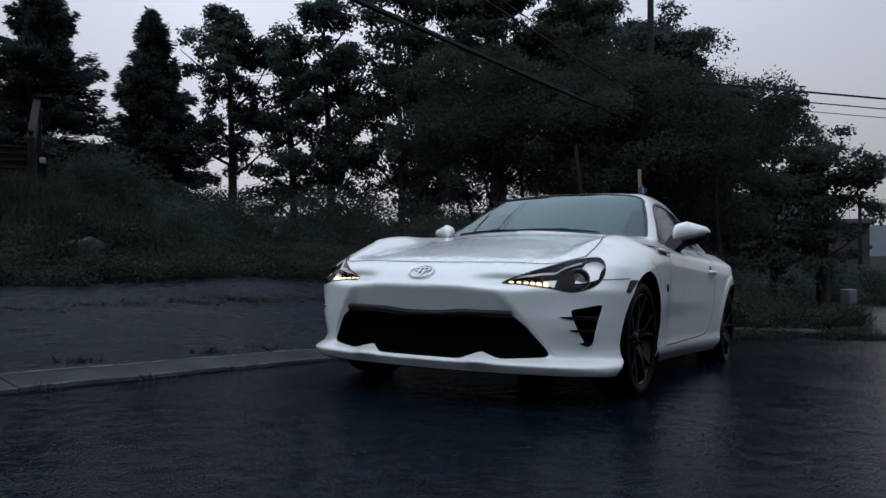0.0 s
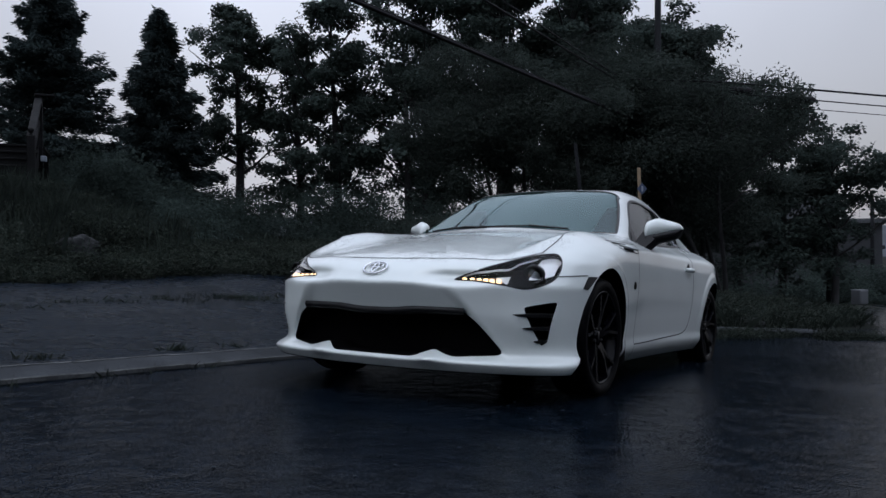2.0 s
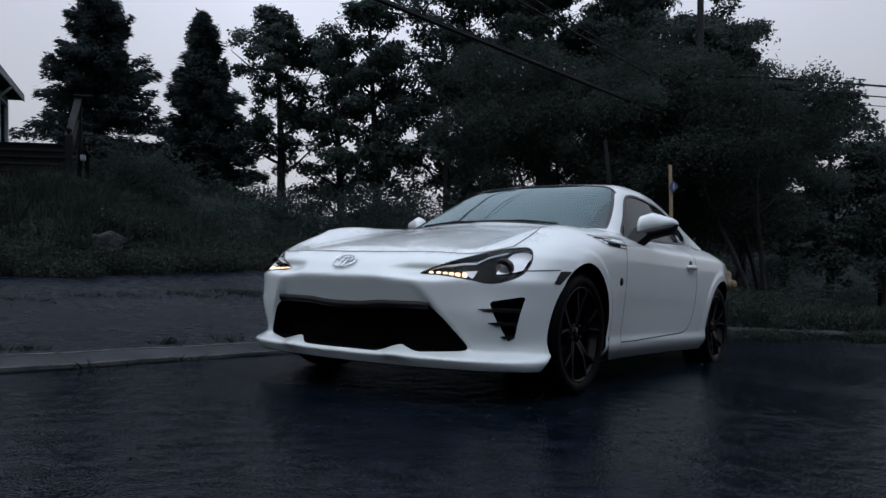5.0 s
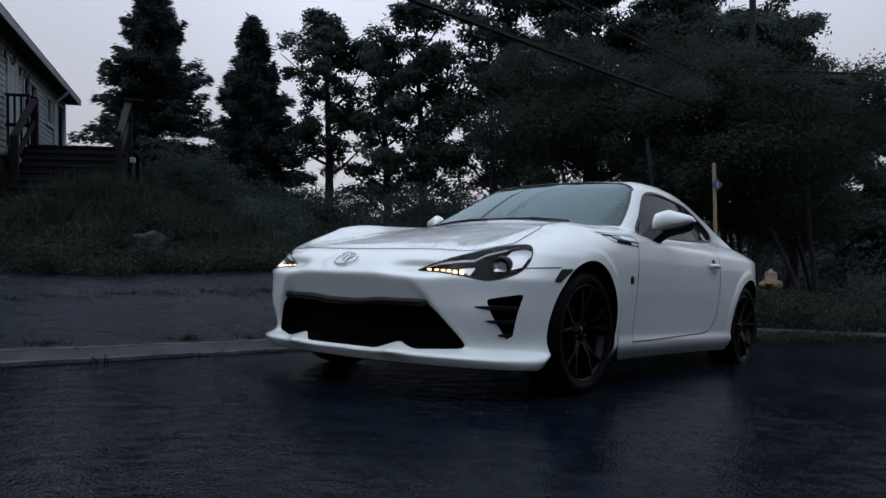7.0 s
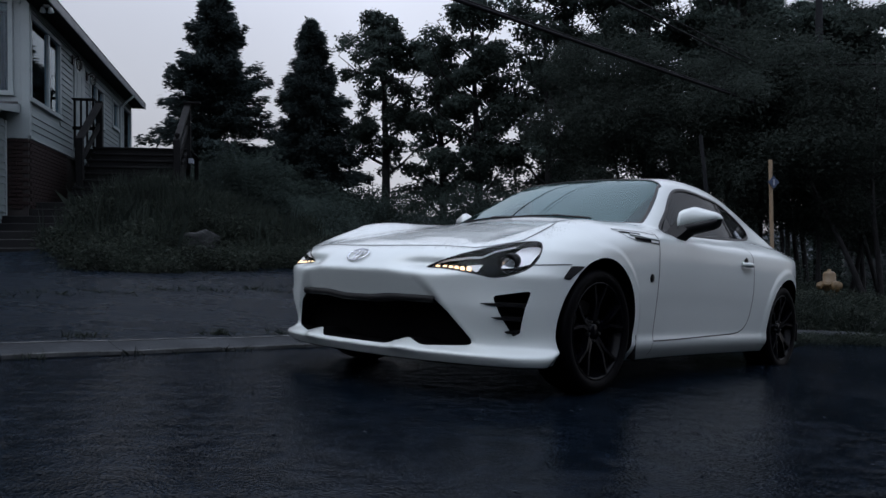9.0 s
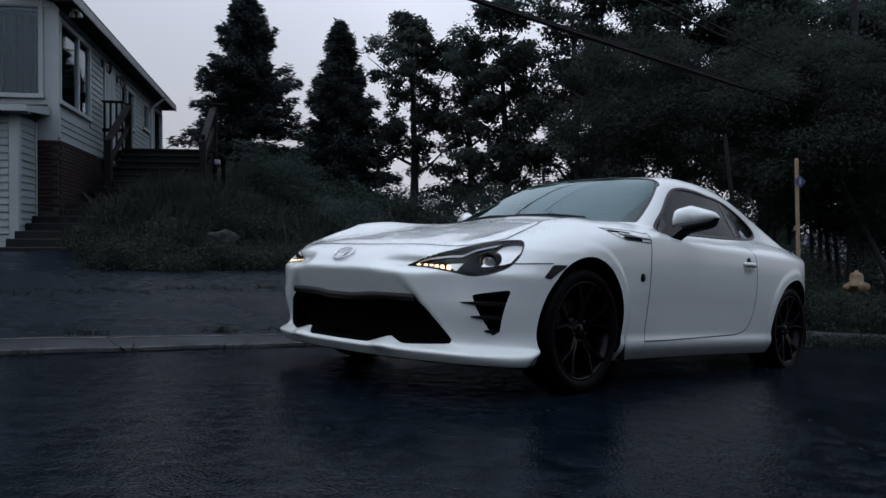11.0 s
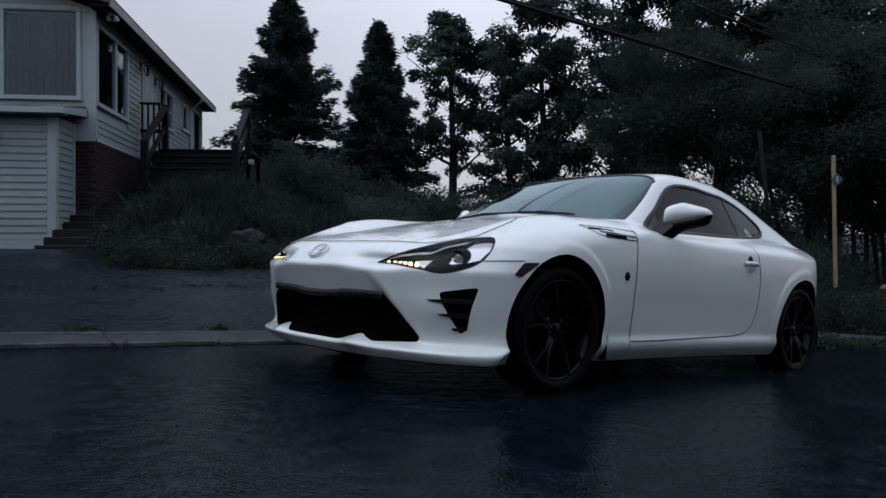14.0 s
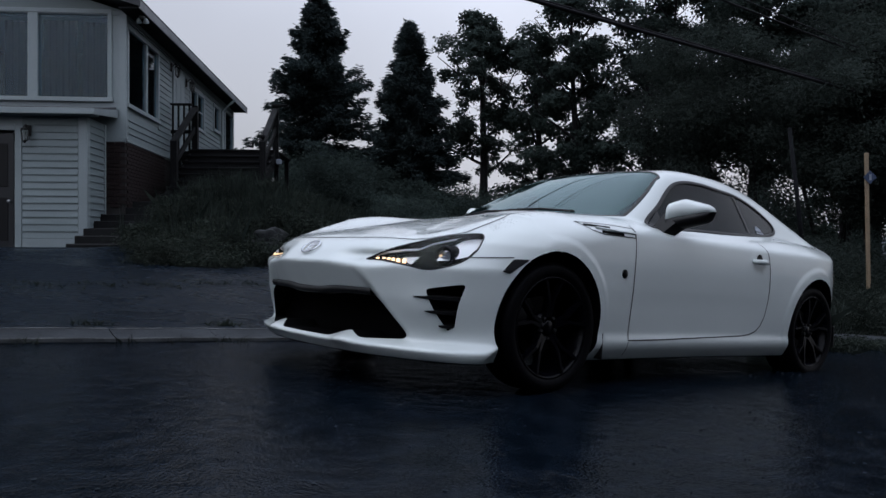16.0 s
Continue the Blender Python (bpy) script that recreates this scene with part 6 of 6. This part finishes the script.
vp = scatter(1800, 5, 16, 5, 16, verge)
bushes("verge_weeds", vp, 55000, 0.15, 0.32, 0.06, WEEDM, "dark weeds along the verge behind the kerb")
hp = np.array((10.2, 10.1)) + rng.normal(size=(70, 2)) * np.array((0.45, 0.22))
bushes("hydrant_weeds", hp, 7000, 0.15, 0.42, 0.06, WEEDM, "tall dark weeds round the hydrant's foot")
blades("verge_grass", vp[rng.integers(0, len(vp), 22000)] + rng.normal(size=(22000, 2)) * 0.15, 0.1, 0.4, 0.005, GRASSM, "wet grass on the verge", 0.6)


def undergrowth(x, y):
    s, n = kerb_frame(x, y)
    return lawn(x, y) & (s > 8.6) & (s < 17) & (n > 1.6) & (n < 8) & (np.hypot(x - 10.3, y - 11) > 1.2)


up = scatter(1500, 7, 18, 8, 19, undergrowth)
bp = scatter(420, 12, 24, 18.5, 26, lawn)
bushes("thicket_shrubs", bp, 45000, 0.4, 1.9, 0.13, MAPLE, "dark thicket between the verge trees and the wood")
bushes("verge_undergrowth", up, 90000, 0.3, 0.75, 0.08, WILLOW, "dense low undergrowth beneath the verge trees")
tp = np.stack([rng.uniform(-5, 24, 260), rng.uniform(0, 1, 260)], 1)
tp[:, 1] = np.interp(tp[:, 0], [-5, 4, 12, 24], [33.5, 37.5, 31.5, 23.5]) + rng.normal(size=260) * 1.2
tp = np.concatenate([tp, rng.normal(size=(22, 2)) * 0.7 + (9.3, 28.6)])
bushes("tree_foot_shrubs", tp, 80000, 0.55, 2.7, 0.16, MAPLE, "dark shrubs at the feet of the far trees")
lp = np.stack([rng.uniform(-0.2, 3.2, 130), rng.uniform(18.5, 27, 130)], 1)
sp = np.stack([rng.uniform(-4, 5.5, 90), rng.uniform(32, 35, 90)], 1)
bushes("spruce_foot_shrubs", sp, 50000, 0.6, 2.4, 0.15, MAPLE, "dark shrubs under the spruces")
rb = rng.normal(size=(30, 2)) * (0.42, 0.4) + (0.95, 18.7)
bushes("stair_bush", rb, 22000, 0.2, 2.3, 0.09, MAPLE, "dark rounded bush beside the wooden stair")
bushes("bank_shrubs", lp, 40000, 0.35, 1.1, 0.12, MAPLE, "dark shrubs on the bank beyond the stair")
hp = np.stack([np.linspace(33, 47, 120) + rng.normal(size=120) * 0.6, np.linspace(29, 32.5, 120) + rng.normal(size=120) * 0.6], 1)
bushes("hedge_shrubs", hp, 26000, 0.5, 2.4, 0.17, MAPLE, "dark hedge in front of the far building")

# ---- kerb, rocks, poles, wires, hydrant ----
def kerb_point(s, n):
    nn = float(kerb_n(s)) + n
    x, y = kerb_xy(s, nn)
    return x, y


KERB_PROFILE = [(-0.165, -0.15), (-0.162, 0.012), (-0.15, 0.024), (-0.06, 0.042), (0.03, 0.064), (0.045, 0.058), (0.05, -0.15)]
kerb = new("kerb")
tagged(kerb, "cracked pale concrete kerb, wet, with weeds in its joints", "kerb", kind="structure")
for i in range(-8, 12):
    s0, s1 = i * 0.62 + 0.004, (i + 1) * 0.62 - 0.004
    if s1 > 6.9:
        break
    bm, rows = bmesh.new(), []
    for s in np.linspace(s0, s1, 4):
        ring = []
        for n, z in KERB_PROFILE:
            x, y = kerb_point(s, n + 0.003 * math.sin(9 * s + i))
            bx, by = kerb_point(s, -0.02)
            ring.append(bm.verts.new((x, y, float(road_z(bx, by)) + z + 0.0025 * math.sin(5 * s + 2 * i))))
        rows.append(ring)
    for a, b in zip(rows, rows[1:]):
        for k in range(len(a) - 1):
            bm.faces.new((a[k], b[k], b[k + 1], a[k + 1]))
    bm.faces.new(rows[0][::-1])
    bm.faces.new(rows[-1])
    bmesh.ops.recalc_face_normals(bm, faces=bm.faces[:])
    part("kerb_stone", bm, KERB, kerb)
    # chipped pale arrises along the stone's two long edges
    for n0, n1, z0, z1 in ((-0.169, -0.15, 0.014, 0.027), (0.016, 0.038, 0.061, 0.069)):
        bm, rows = bmesh.new(), []
        for s in np.linspace(s0, s1, 14):
            ring = []
            w = 0.35 + 0.65 * abs(math.sin(7.3 * s + 2 * i) * math.cos(17 * s + n0))
            mid, half = (n0 + n1) / 2, (n1 - n0) / 2 * w
            bx, by = kerb_point(s, -0.02)
            z = float(road_z(bx, by)) + 0.0025 * math.sin(5 * s + 2 * i)
            for n, dz in ((mid - half, z0 - 0.012), (mid - half * 0.8, z0 + 0.6 * (z1 - z0)), (mid + half * 0.6, z1), (mid + half, z1 - 0.012)):
                ring.append(bm.verts.new((*kerb_point(s, n + 0.003 * math.sin(9 * s + i)), z + dz)))
            rows.append(ring)
        for a, b in zip(rows, rows[1:]):
            for k in range(3):
                bm.faces.new((a[k], b[k], b[k + 1], a[k + 1]))
        bmesh.ops.recalc_face_normals(bm, faces=bm.faces[:])
        part("worn_edge", bm, WORNEDGE, kerb, "pale chipped edge")
# the kerb beyond the verge, low and half sunk
for i, (p, q) in enumerate((((6.0, 7.35), (6.7, 7.75)), ((6.72, 7.76), (7.4, 8.1)))):
    d = Vector((q[0] - p[0], q[1] - p[1], 0))
    m = Matrix.Translation((p[0], p[1], ground_z(*p) - 0.04)) @ Matrix.Rotation(math.atan2(d.y, d.x), 4, "Z")
    part("kerb_stone", boxed(0, d.length, 0, 0.16, -0.1, 0.09, bevel=0.02, m=m), KERB, kerb)


def boulder(x, y, size, sink, label, seed):
    bm = bmesh.new()
    bmesh.ops.create_icosphere(bm, subdivisions=4, radius=1)
    for v in bm.verts:
        k = 1 + 0.4 * noise.noise(v.co * 1.5 + Vector((seed, 0, 0))) + 0.16 * noise.noise(v.co * 4 + Vector((0, seed, 0))) + 0.05 * noise.noise(v.co * 11)
        v.co = Vector((v.co.x * size[0] * k, v.co.y * size[1] * k, v.co.z * size[2] * k))
    ob = part("rock", bm, ROCK, smooth=True)
    ob.location = (x, y, ground_z(x, y) + size[2] * (1 - sink))
    return tagged(ob, label, "rock", "rocks in the grass")


boulder(0.52, 11.75, (0.36, 0.26, 0.22), 0.78, "grey boulder half hidden in the weeds", 3)
boulder(8.9, 7.75, (0.24, 0.18, 0.08), 0.5, "low flat rock at the verge's edge", 8)
for i, (bx, by) in enumerate(((13.5, 11.4), (13.75, 11.2))):
    boulder(bx, by, (0.24, 0.2, 0.2), 0.55, "pale grey boulder lining the verge", 11 + i)

# low worn kerb at the foot of the jutting verge, with litter and thin grass before it
verge_kerb = new("verge_kerb")
tagged(verge_kerb, "low worn concrete kerb at the foot of the overgrown verge", "kerb", kind="structure")
for i in range(8):
    s0, s1 = 7.35 + 0.25 * i, 7.35 + 0.25 * (i + 1) - 0.004
    bm, rows = bmesh.new(), []
    for s in np.linspace(s0, s1, 3):
        x, y = kerb_point(s, 0.0)
        z = float(road_z(x, y)) + 0.004 * math.sin(7 * s + i)
        ring = []
        for n, dz in ((-0.17, -0.1), (-0.165, 0.045), (-0.14, 0.062), (0.02, 0.088), (0.05, 0.08), (0.055, -0.1)):
            x, y = kerb_point(s, n * 1.3 + 0.006 * math.sin(11 * s + 3 * i))
            ring.append(bm.verts.new((x, y, z + dz)))
        rows.append(ring)
    for a, b in zip(rows, rows[1:]):
        for k in range(len(a) - 1):
            bm.faces.new((a[k], b[k], b[k + 1], a[k + 1]))
    bm.faces.new(rows[0][::-1])
    bm.faces.new(rows[-1])
    bmesh.ops.recalc_face_normals(bm, faces=bm.faces[:])
    part("kerb_stone", bm, KERB, verge_kerb)


def litter_strip(x, y):
    s, n = kerb_frame(x, y)
    k = n - kerb_n(s)
    patchy = np.sin(5.1 * s + 2 * np.sin(3 * n)) + np.sin(7.7 * n + 1.3 * s)
    return (s > 6.35) & (s < 9.4) & (k < -0.18) & (k > -1.15 - 0.12 * np.sin(9 * s)) & (n < -0.7) & (patchy > -1.0)


lp = scatter(1500, 5.6, 10.5, 4.2, 8.6, litter_strip)
bushes("gutter_weeds", lp, 16000, 0.05, 0.1, 0.03, WEEDM, "low creeping weeds before the verge kerb")
blades("gutter_grass", lp[rng.integers(0, len(lp), 9000)] + rng.normal(size=(9000, 2)) * 0.06, 0.03, 0.11, 0.005, GRASSM, "thin low grass and litter before the verge kerb", 0.9)
vs, fs = [], []
for i in range(260):
    x, y = kerb_xy(rng.uniform(3.6, 9.0), rng.uniform(-3.4, -0.9))
    r = rng.uniform(0.003, 0.008)
    z, b = ground_z(x, y), len(vs)
    a0 = rng.uniform(0, 6.28)
    vs += [(x + r * rng.uniform(0.7, 1.3) * math.cos(a0 + 1.2566 * q), y + r * rng.uniform(0.7, 1.3) * math.sin(a0 + 1.2566 * q), z - 0.001) for q in range(5)] + [(x, y, z + r * 0.9)]
    fs += [(b + q, b + (q + 1) % 5, b + 5) for q in range(5)]
tagged(raw("loose_gravel", vs, fs, KERB), "scattered small stones on the wet road edge", "gravel", kind="stuff")

crack_tufts = []
for s, n, k, tall in ((-0.3, -0.17, 40, 0.12), (0.12, -0.17, 60, 0.16), (0.7, -0.17, 40, 0.1), (0.55, 0.25, 90, 0.2), (1.3, -0.17, 50, 0.13), (1.45, 0.22, 160, 0.24), (1.9, 0.2, 60, 0.14), (2.3, -0.17, 50, 0.12), (3.0, 0.2, 60, 0.15), (1.0, -0.17, 30, 0.08), (2.3, 2.86, 160, 0.1), (2.7, 2.83, 160, 0.1), (3.31, 2.8, 260, 0.13), (4.0, 2.85, 300, 0.14), (4.25, 2.88, 400, 0.14), (4.55, 2.9, 300, 0.14), (1.2, 2.7, 160, 0.08), (0.69, 2.6, 120, 0.07), (1.75, 2.75, 160, 0.1), (5.2, 2.9, 300, 0.15), (0.2, 2.5, 100, 0.1), (-0.4, 2.4, 100, 0.1)):
    x, y = kerb_point(s, n)
    crack_tufts.append(np.array((x, y)) + rng.normal(size=(k, 2)) * ((0.05, 0.05) if n < 1 else (0.2, 0.06)))
blades("crack_weeds", np.concatenate(crack_tufts), 0.02, 0.085, 0.004, WEEDM, "small weeds in the kerb joints and driveway cracks", 0.6, "weeds")


def pole(x, y, top, r, lean, label, arm=0):
    z = ground_z(x, y) - 0.3
    p = thing("utility_pole", pose(x, y, z), label, "utility pole", "poles along the street")
    part("shaft", rod(bmesh.new(), (0, 0, 0), (lean[0], lean[1], top - z), r, r * 0.75, 14), POLEWOOD, p, "", True)
    for i in range(arm):
        part("insulator", lathe(bmesh.new(), [(0, 0), (0.05, 0.02), (0.04, 0.06), (0.05, 0.1), (0, 0.12)], 10, pose(lean[0] + 0.18, lean[1], top - z - 0.4 - 0.3 * i)), BLACKTRIM, p, "", True)
    return p


pole(9.75, 12.8, 2.75, 0.045, (-0.4, -0.1), "dark leaning wooden guy pole among the leaves")
pole(21.0, 24.9, 12.0, 0.16, (0.1, 0), "dark wooden utility pole among the trees", 2)
pole(31.5, 25.8, 5.6, 0.13, (0.12, 0), "dark wooden utility pole beside the side street", 1)
pole(44.4, 33.6, 3.4, 0.14, (0, 0), "far dark utility pole by the building", 1)


def wire(points, r, label, name="overhead_wire", sag=0.0002):
    cu = bpy.data.curves.new(name, "CURVE")
    cu.dimensions, cu.bevel_depth, cu.bevel_resolution = "3D", r, 2
    sp = cu.splines.new("POLY")
    dense = []
    for p, q in zip(points, points[1:]):
        L = (Vector(q) - Vector(p)).length
        for i in range(24):
            t = i / 24
            dense.append(Vector(p).lerp(Vector(q), t) - Vector((0, 0, sag * L * L * t * (1 - t))))
    dense.append(Vector(points[-1]))
    sp.points.add(len(dense) - 1)
    for k, p in enumerate(dense):
        sp.points[k].co = (*p, 1)
    cu.materials.append(CABLE)
    return tagged(new(name, cu), label, "cable", "wires over the street")


def along(p, q, t0, t1):
    p, q = Vector(p), Vector(q)
    return [p + (q - p) * t0, p + (q - p) * t1]


wire(along((3.9, 9.35, 3.97), (9.7, 12.95, 3.72), -3.0, 1.6), 0.03, "thick black overhead cable bundle")
wire(along((3.9, 9.38, 4.02), (9.7, 12.98, 3.775), -3.0, 1.6), 0.014, "thin wire lashed above the thick cable")
wire(along((6.4, 10.75, 4.72), (12.0, 15.0, 4.68), -3.0, 1.8), 0.018, "black overhead wire over the verge")
wire(along((6.55, 10.8, 4.86), (12.1, 15.0, 4.74), -3.0, 1.8), 0.012, "thin black overhead wire over the verge")
wire([(12.0, 14.6, 4.6), (14.3, 13.9, 4.55), (19.9, 13.95, 4.6), (45, 14.2, 5.2)], 0.026, "thick black cable to the far pole")
wire([(12.0, 14.7, 4.4), (15.5, 14.0, 4.33), (19.9, 13.97, 4.33), (45, 14.3, 4.7)], 0.016, "black cable to the far pole")
wire([(12.0, 14.8, 4.2), (15.5, 14.05, 4.12), (19.9, 14.0, 4.1), (45, 14.4, 4.2)], 0.010, "thin black cable to the far pole")
for sx, sz in ((14.75, 4.38), (16.75, 4.3)):
    splice = thing("splice_case", Matrix.Translation((sx, 13.9, sz)) @ Matrix.Rotation(-0.1, 4, "Z") @ Matrix.Rotation(radians(90), 4, "Y"), "black cable splice case hung on the wires", "splice case", "cases on the wires")
    part("case", lathe(bmesh.new(), [(0, -0.35), (0.06, -0.33), (0.09, -0.27), (0.09, 0.27), (0.06, 0.33), (0, 0.35)], 16), CABLE, splice, "", True)
    part("clamp", boxed(-0.15, -0.09, -0.02, 0.02, -0.2, -0.16), BLACKMETAL, splice)

WATER = material("splash_water", (0.04, 0.05, 0.06), 0.4, var=0.2, bump=0, spec=0.1)
vs, fs = [], []
for k in range(1500):
    x, y = rng.uniform(-2.5, 7.5), rng.uniform(0.9, 7.5)
    s_k, n_k = kerb_frame(x, y)
    if n_k > kerb_n(s_k) - 0.3:
        continue
    r, hgt, z = rng.uniform(0.002, 0.007), rng.uniform(0.001, 0.0035), float(road_z(x, y))
    base = len(vs)
    for j in range(7):
        a = 2 * math.pi * j / 7
        vs += [(x + r * 0.6 * math.cos(a), y + r * 0.6 * math.sin(a), z - 0.001), (x + r * math.cos(a), y + r * math.sin(a), z + hgt * rng.uniform(0.5, 1.2))]
    for j in range(7):
        a, b = base + 2 * j, base + 2 * ((j + 1) % 7)
        fs.append((a, b, b + 1, a + 1))
tagged(raw("rain_splashes", vs, fs, WATER), "small splashes of rain on the wet asphalt", "water splashes", kind="stuff")

stake = thing("marker_stake", pose(10.2, 11.75, ground_z(10.2, 11.75) - 0.1), "raw wooden stake with a small blue diamond sign", "marker stake")
part("post", boxed(-0.028, 0.028, -0.02, 0.02, 0, 2.2 - (ground_z(10.2, 11.75) - 0.1), bevel=0.004, m=pose(0, 0, 0, 0, -1.2, 0)), PALEWOOD, stake)
zs = 1.8 - (ground_z(10.2, 11.75) - 0.1)
dia = part("diamond_sign", boxed(-0.08, 0.08, -0.036, -0.03, -0.08, 0.08, bevel=0.002, m=pose(-0.01, 0, zs, 0, 45, 0)), BLUE, stake, "small blue diamond sign")
part("sign_mark", boxed(-0.015, 0.02, -0.042, -0.0365, -0.05, 0.05, m=pose(-0.01, 0, zs)), WHITE, dia, "white mark")

hyd = thing("fire_hydrant", pose(10.35, 10.5, ground_z(10.35, 10.5) - 0.05) @ Matrix.Diagonal((0.98, 0.98, 1, 1)), "faded yellow fire hydrant in the verge grass", "fire hydrant")
hz = 0.34 - (ground_z(10.35, 10.5) - 0.05)
part("barrel", lathe(bmesh.new(), [(0.16, 0), (0.16, 0.05), (0.11, 0.06), (0.11, hz - 0.3), (0.15, hz - 0.29), (0.15, hz - 0.25), (0.12, hz - 0.24)], 20), YELLOW, hyd, "", True)
part("bonnet", lathe(bmesh.new(), [(0.135, hz - 0.25), (0.135, hz - 0.225), (0.1, hz - 0.215), (0.098, hz - 0.11), (0.075, hz - 0.075), (0.03, hz - 0.06), (0.027, hz - 0.03), (0, hz - 0.03)], 20), YELLOW, hyd, "", True)
for sx in (-1, 1):
    part("hose_outlet", lathe(bmesh.new(), [(0.05, 0.08), (0.05, 0.15), (0.062, 0.155), (0.062, 0.2), (0.02, 0.2), (0.02, 0.23), (0, 0.23)], 14, pose(0, 0, hz - 0.3, 0, 90 * sx, 0)), YELLOW, hyd, "", True)
part("pumper_outlet", lathe(bmesh.new(), [(0.07, 0.08), (0.07, 0.14), (0.085, 0.145), (0.085, 0.19), (0, 0.19)], 16, pose(0, 0, hz - 0.3, 90, 0, 0)), YELLOW, hyd, "", True)

# unseen tall hedge closing the street's far side, added to darken the car's flank
bm, n = bmesh.new(), 80
rows = []
for i in range(n + 1):
    ring = []
    for j, (out, up) in enumerate(((0, -0.3), (-0.35, 1.6), (-0.2, 3.6), (0.25, 5.4), (0.9, 6.6), (1.9, 6.4), (2.4, 3.0), (2.4, -0.3))):
        x, y = 16.3 - 0.829 * 20 * i / n, 1.7 - 0.559 * 20 * i / n
        lump = noise.noise(Vector((i * 0.35, j * 0.7, 2.0))) * 0.28 + noise.noise(Vector((i * 0.09, j * 0.4, 7.0))) * 0.35
        x, y = x + 0.559 * (out + lump), y - 0.829 * (out + lump)
        ring.append(bm.verts.new((x, y, float(road_z(x, y)) + up * (1 + 0.4 * lump))))
    rows.append(ring)
for p, q in zip(rows, rows[1:]):
    for j in range(len(p) - 1):
        bm.faces.new((p[j], q[j], q[j + 1], p[j + 1]))
for ends in (rows[0][::-1], rows[-1]):
    bm.faces.new(ends)
bmesh.ops.recalc_face_normals(bm, faces=bm.faces[:])
tagged(part("hedge", bm, material("dark_hedge_leaf", (0.02, 0.026, 0.022), 0.8, var=0.5, scale=3, grain=30, bump=1.0, spec=0.08), None, "", True), "unseen tall dark hedge added across the street to block low sky light", "hedge", kind="structure")

# far buildings and hills
FARWALL = material("far_grey_wall", (0.06, 0.066, 0.075), 0.8, var=0.2, scale=0.4, grain=3, bump=0)
FARDARK = material("far_dark_wall", (0.022, 0.025, 0.03), 0.8, var=0.2, scale=0.4, grain=3, bump=0)
bld = thing("far_building", pose(58, 44, -4.2, 0, 0, 40), "long low grey building beyond the side street", "building")
part("wall", boxed(-12, 26, 0, 14, 0, 6.2), FARDARK, bld)
part("roof", boxed(-12.4, 26.4, -0.4, 14.4, 6.2, 6.5), FARWALL, bld, "pale flat roof edge")
part("upper_storey", boxed(-6, 14, 3, 12, 6.5, 8.9), FARWALL, bld)
part("string_course", boxed(-12.1, 26.1, -0.15, 0, 4.4, 4.65), KERB, bld, "pale band along the wall")
for i in range(8):
    w = part("window", boxed(-10 + 4.4 * i, -8 + 4.4 * i, -0.06, 0.02, 1.6, 3.2), BLACKTRIM, bld)
    part("sill", boxed(-10.1 + 4.4 * i, -7.9 + 4.4 * i, -0.14, 0, 1.45, 1.58), KERB, w)
cab = thing("utility_cabinet", pose(35.4, 27.3, ground_z(35.4, 27.3)), "pale grey utility cabinet beside the side street", "utility cabinet")
part("cabinet", boxed(-0.32, 0.32, -0.25, 0.25, 0, 0.75, bevel=0.03), FARWALL, cab)
part("door", boxed(-0.26, 0.26, -0.28, -0.25, 0.08, 0.68, bevel=0.01), FARWALL, cab)
for hx, hy, hl, hh, seed in ((6, 330, 236, 27, 1.0), (260, 260, 220, 13, 5.0)):
    bm, n = bmesh.new(), 60
    a = math.atan2(hy, hx)
    rows = []
    for i in range(n + 1):
        t = (i / n - 0.5) * 2
        hgt = hh * (0.75 + 0.3 * noise.noise(Vector((t * 3, seed, 0))) + 0.06 * noise.noise(Vector((t * 40, seed, 0)))) * (1 - t * t) ** 0.5
        p = Vector((hx, hy, 0)) + Vector((math.sin(a), -math.cos(a), 0)) * t * hl / 2
        rows.append([bm.verts.new(p + Vector((0, 0, -8))), bm.verts.new(p + Vector((math.cos(a), math.sin(a), 0)) * 40 + Vector((0, 0, hgt)))])
    for p, q in zip(rows, rows[1:]):
        bm.faces.new((p[0], q[0], q[1], p[1]))
    tagged(part("distant_hill", bm, material("hazy_wooded_hill", (0.04, 0.048, 0.058), 0.9, var=0.2, scale=0.05, grain=0.6, bump=0), None, "", True), "low hazy wooded hill in the distance", "hill", kind="structure")

# an unseen wooded bank behind the walk, added to block low sky light
bm, rows = bmesh.new(), []
for i in range(91):
    a = radians(178 + 2.05 * i)
    top = 4.5 + 8.0 * float(smoothstep(30, 60, i)) + 1.6 * noise.noise(Vector((i * 0.09, 3, 0))) + 1.1 * noise.noise(Vector((i * 0.35, 9, 0)))
    row = []
    for j, t in enumerate((0, 0.2, 0.45, 0.7, 0.88, 1)):
        r = 15 + 2.2 * t * t + 0.8 * noise.noise(Vector((i * 0.3, j * 1.7, 0)))
        x, y = 2.5 + r * math.cos(a), 1.0 + r * math.sin(a)
        row.append(bm.verts.new((x, y, ground_z(x, y) - 0.2 + top * t)))
    rows.append(row)
for p, q in zip(rows, rows[1:]):
    for j in range(5):
        bm.faces.new((p[j], q[j], q[j + 1], p[j + 1]))
tagged(part("sky_blocking_bank", bm, material("sky_blocking_bank_leaf", (0.016, 0.021, 0.016), 0.9, var=0.35, scale=0.4, grain=1.2, bump=0, spec=0.05), None, "", True), "unseen dark wooded bank added behind the walk to block low sky light", "backdrop", kind="structure")
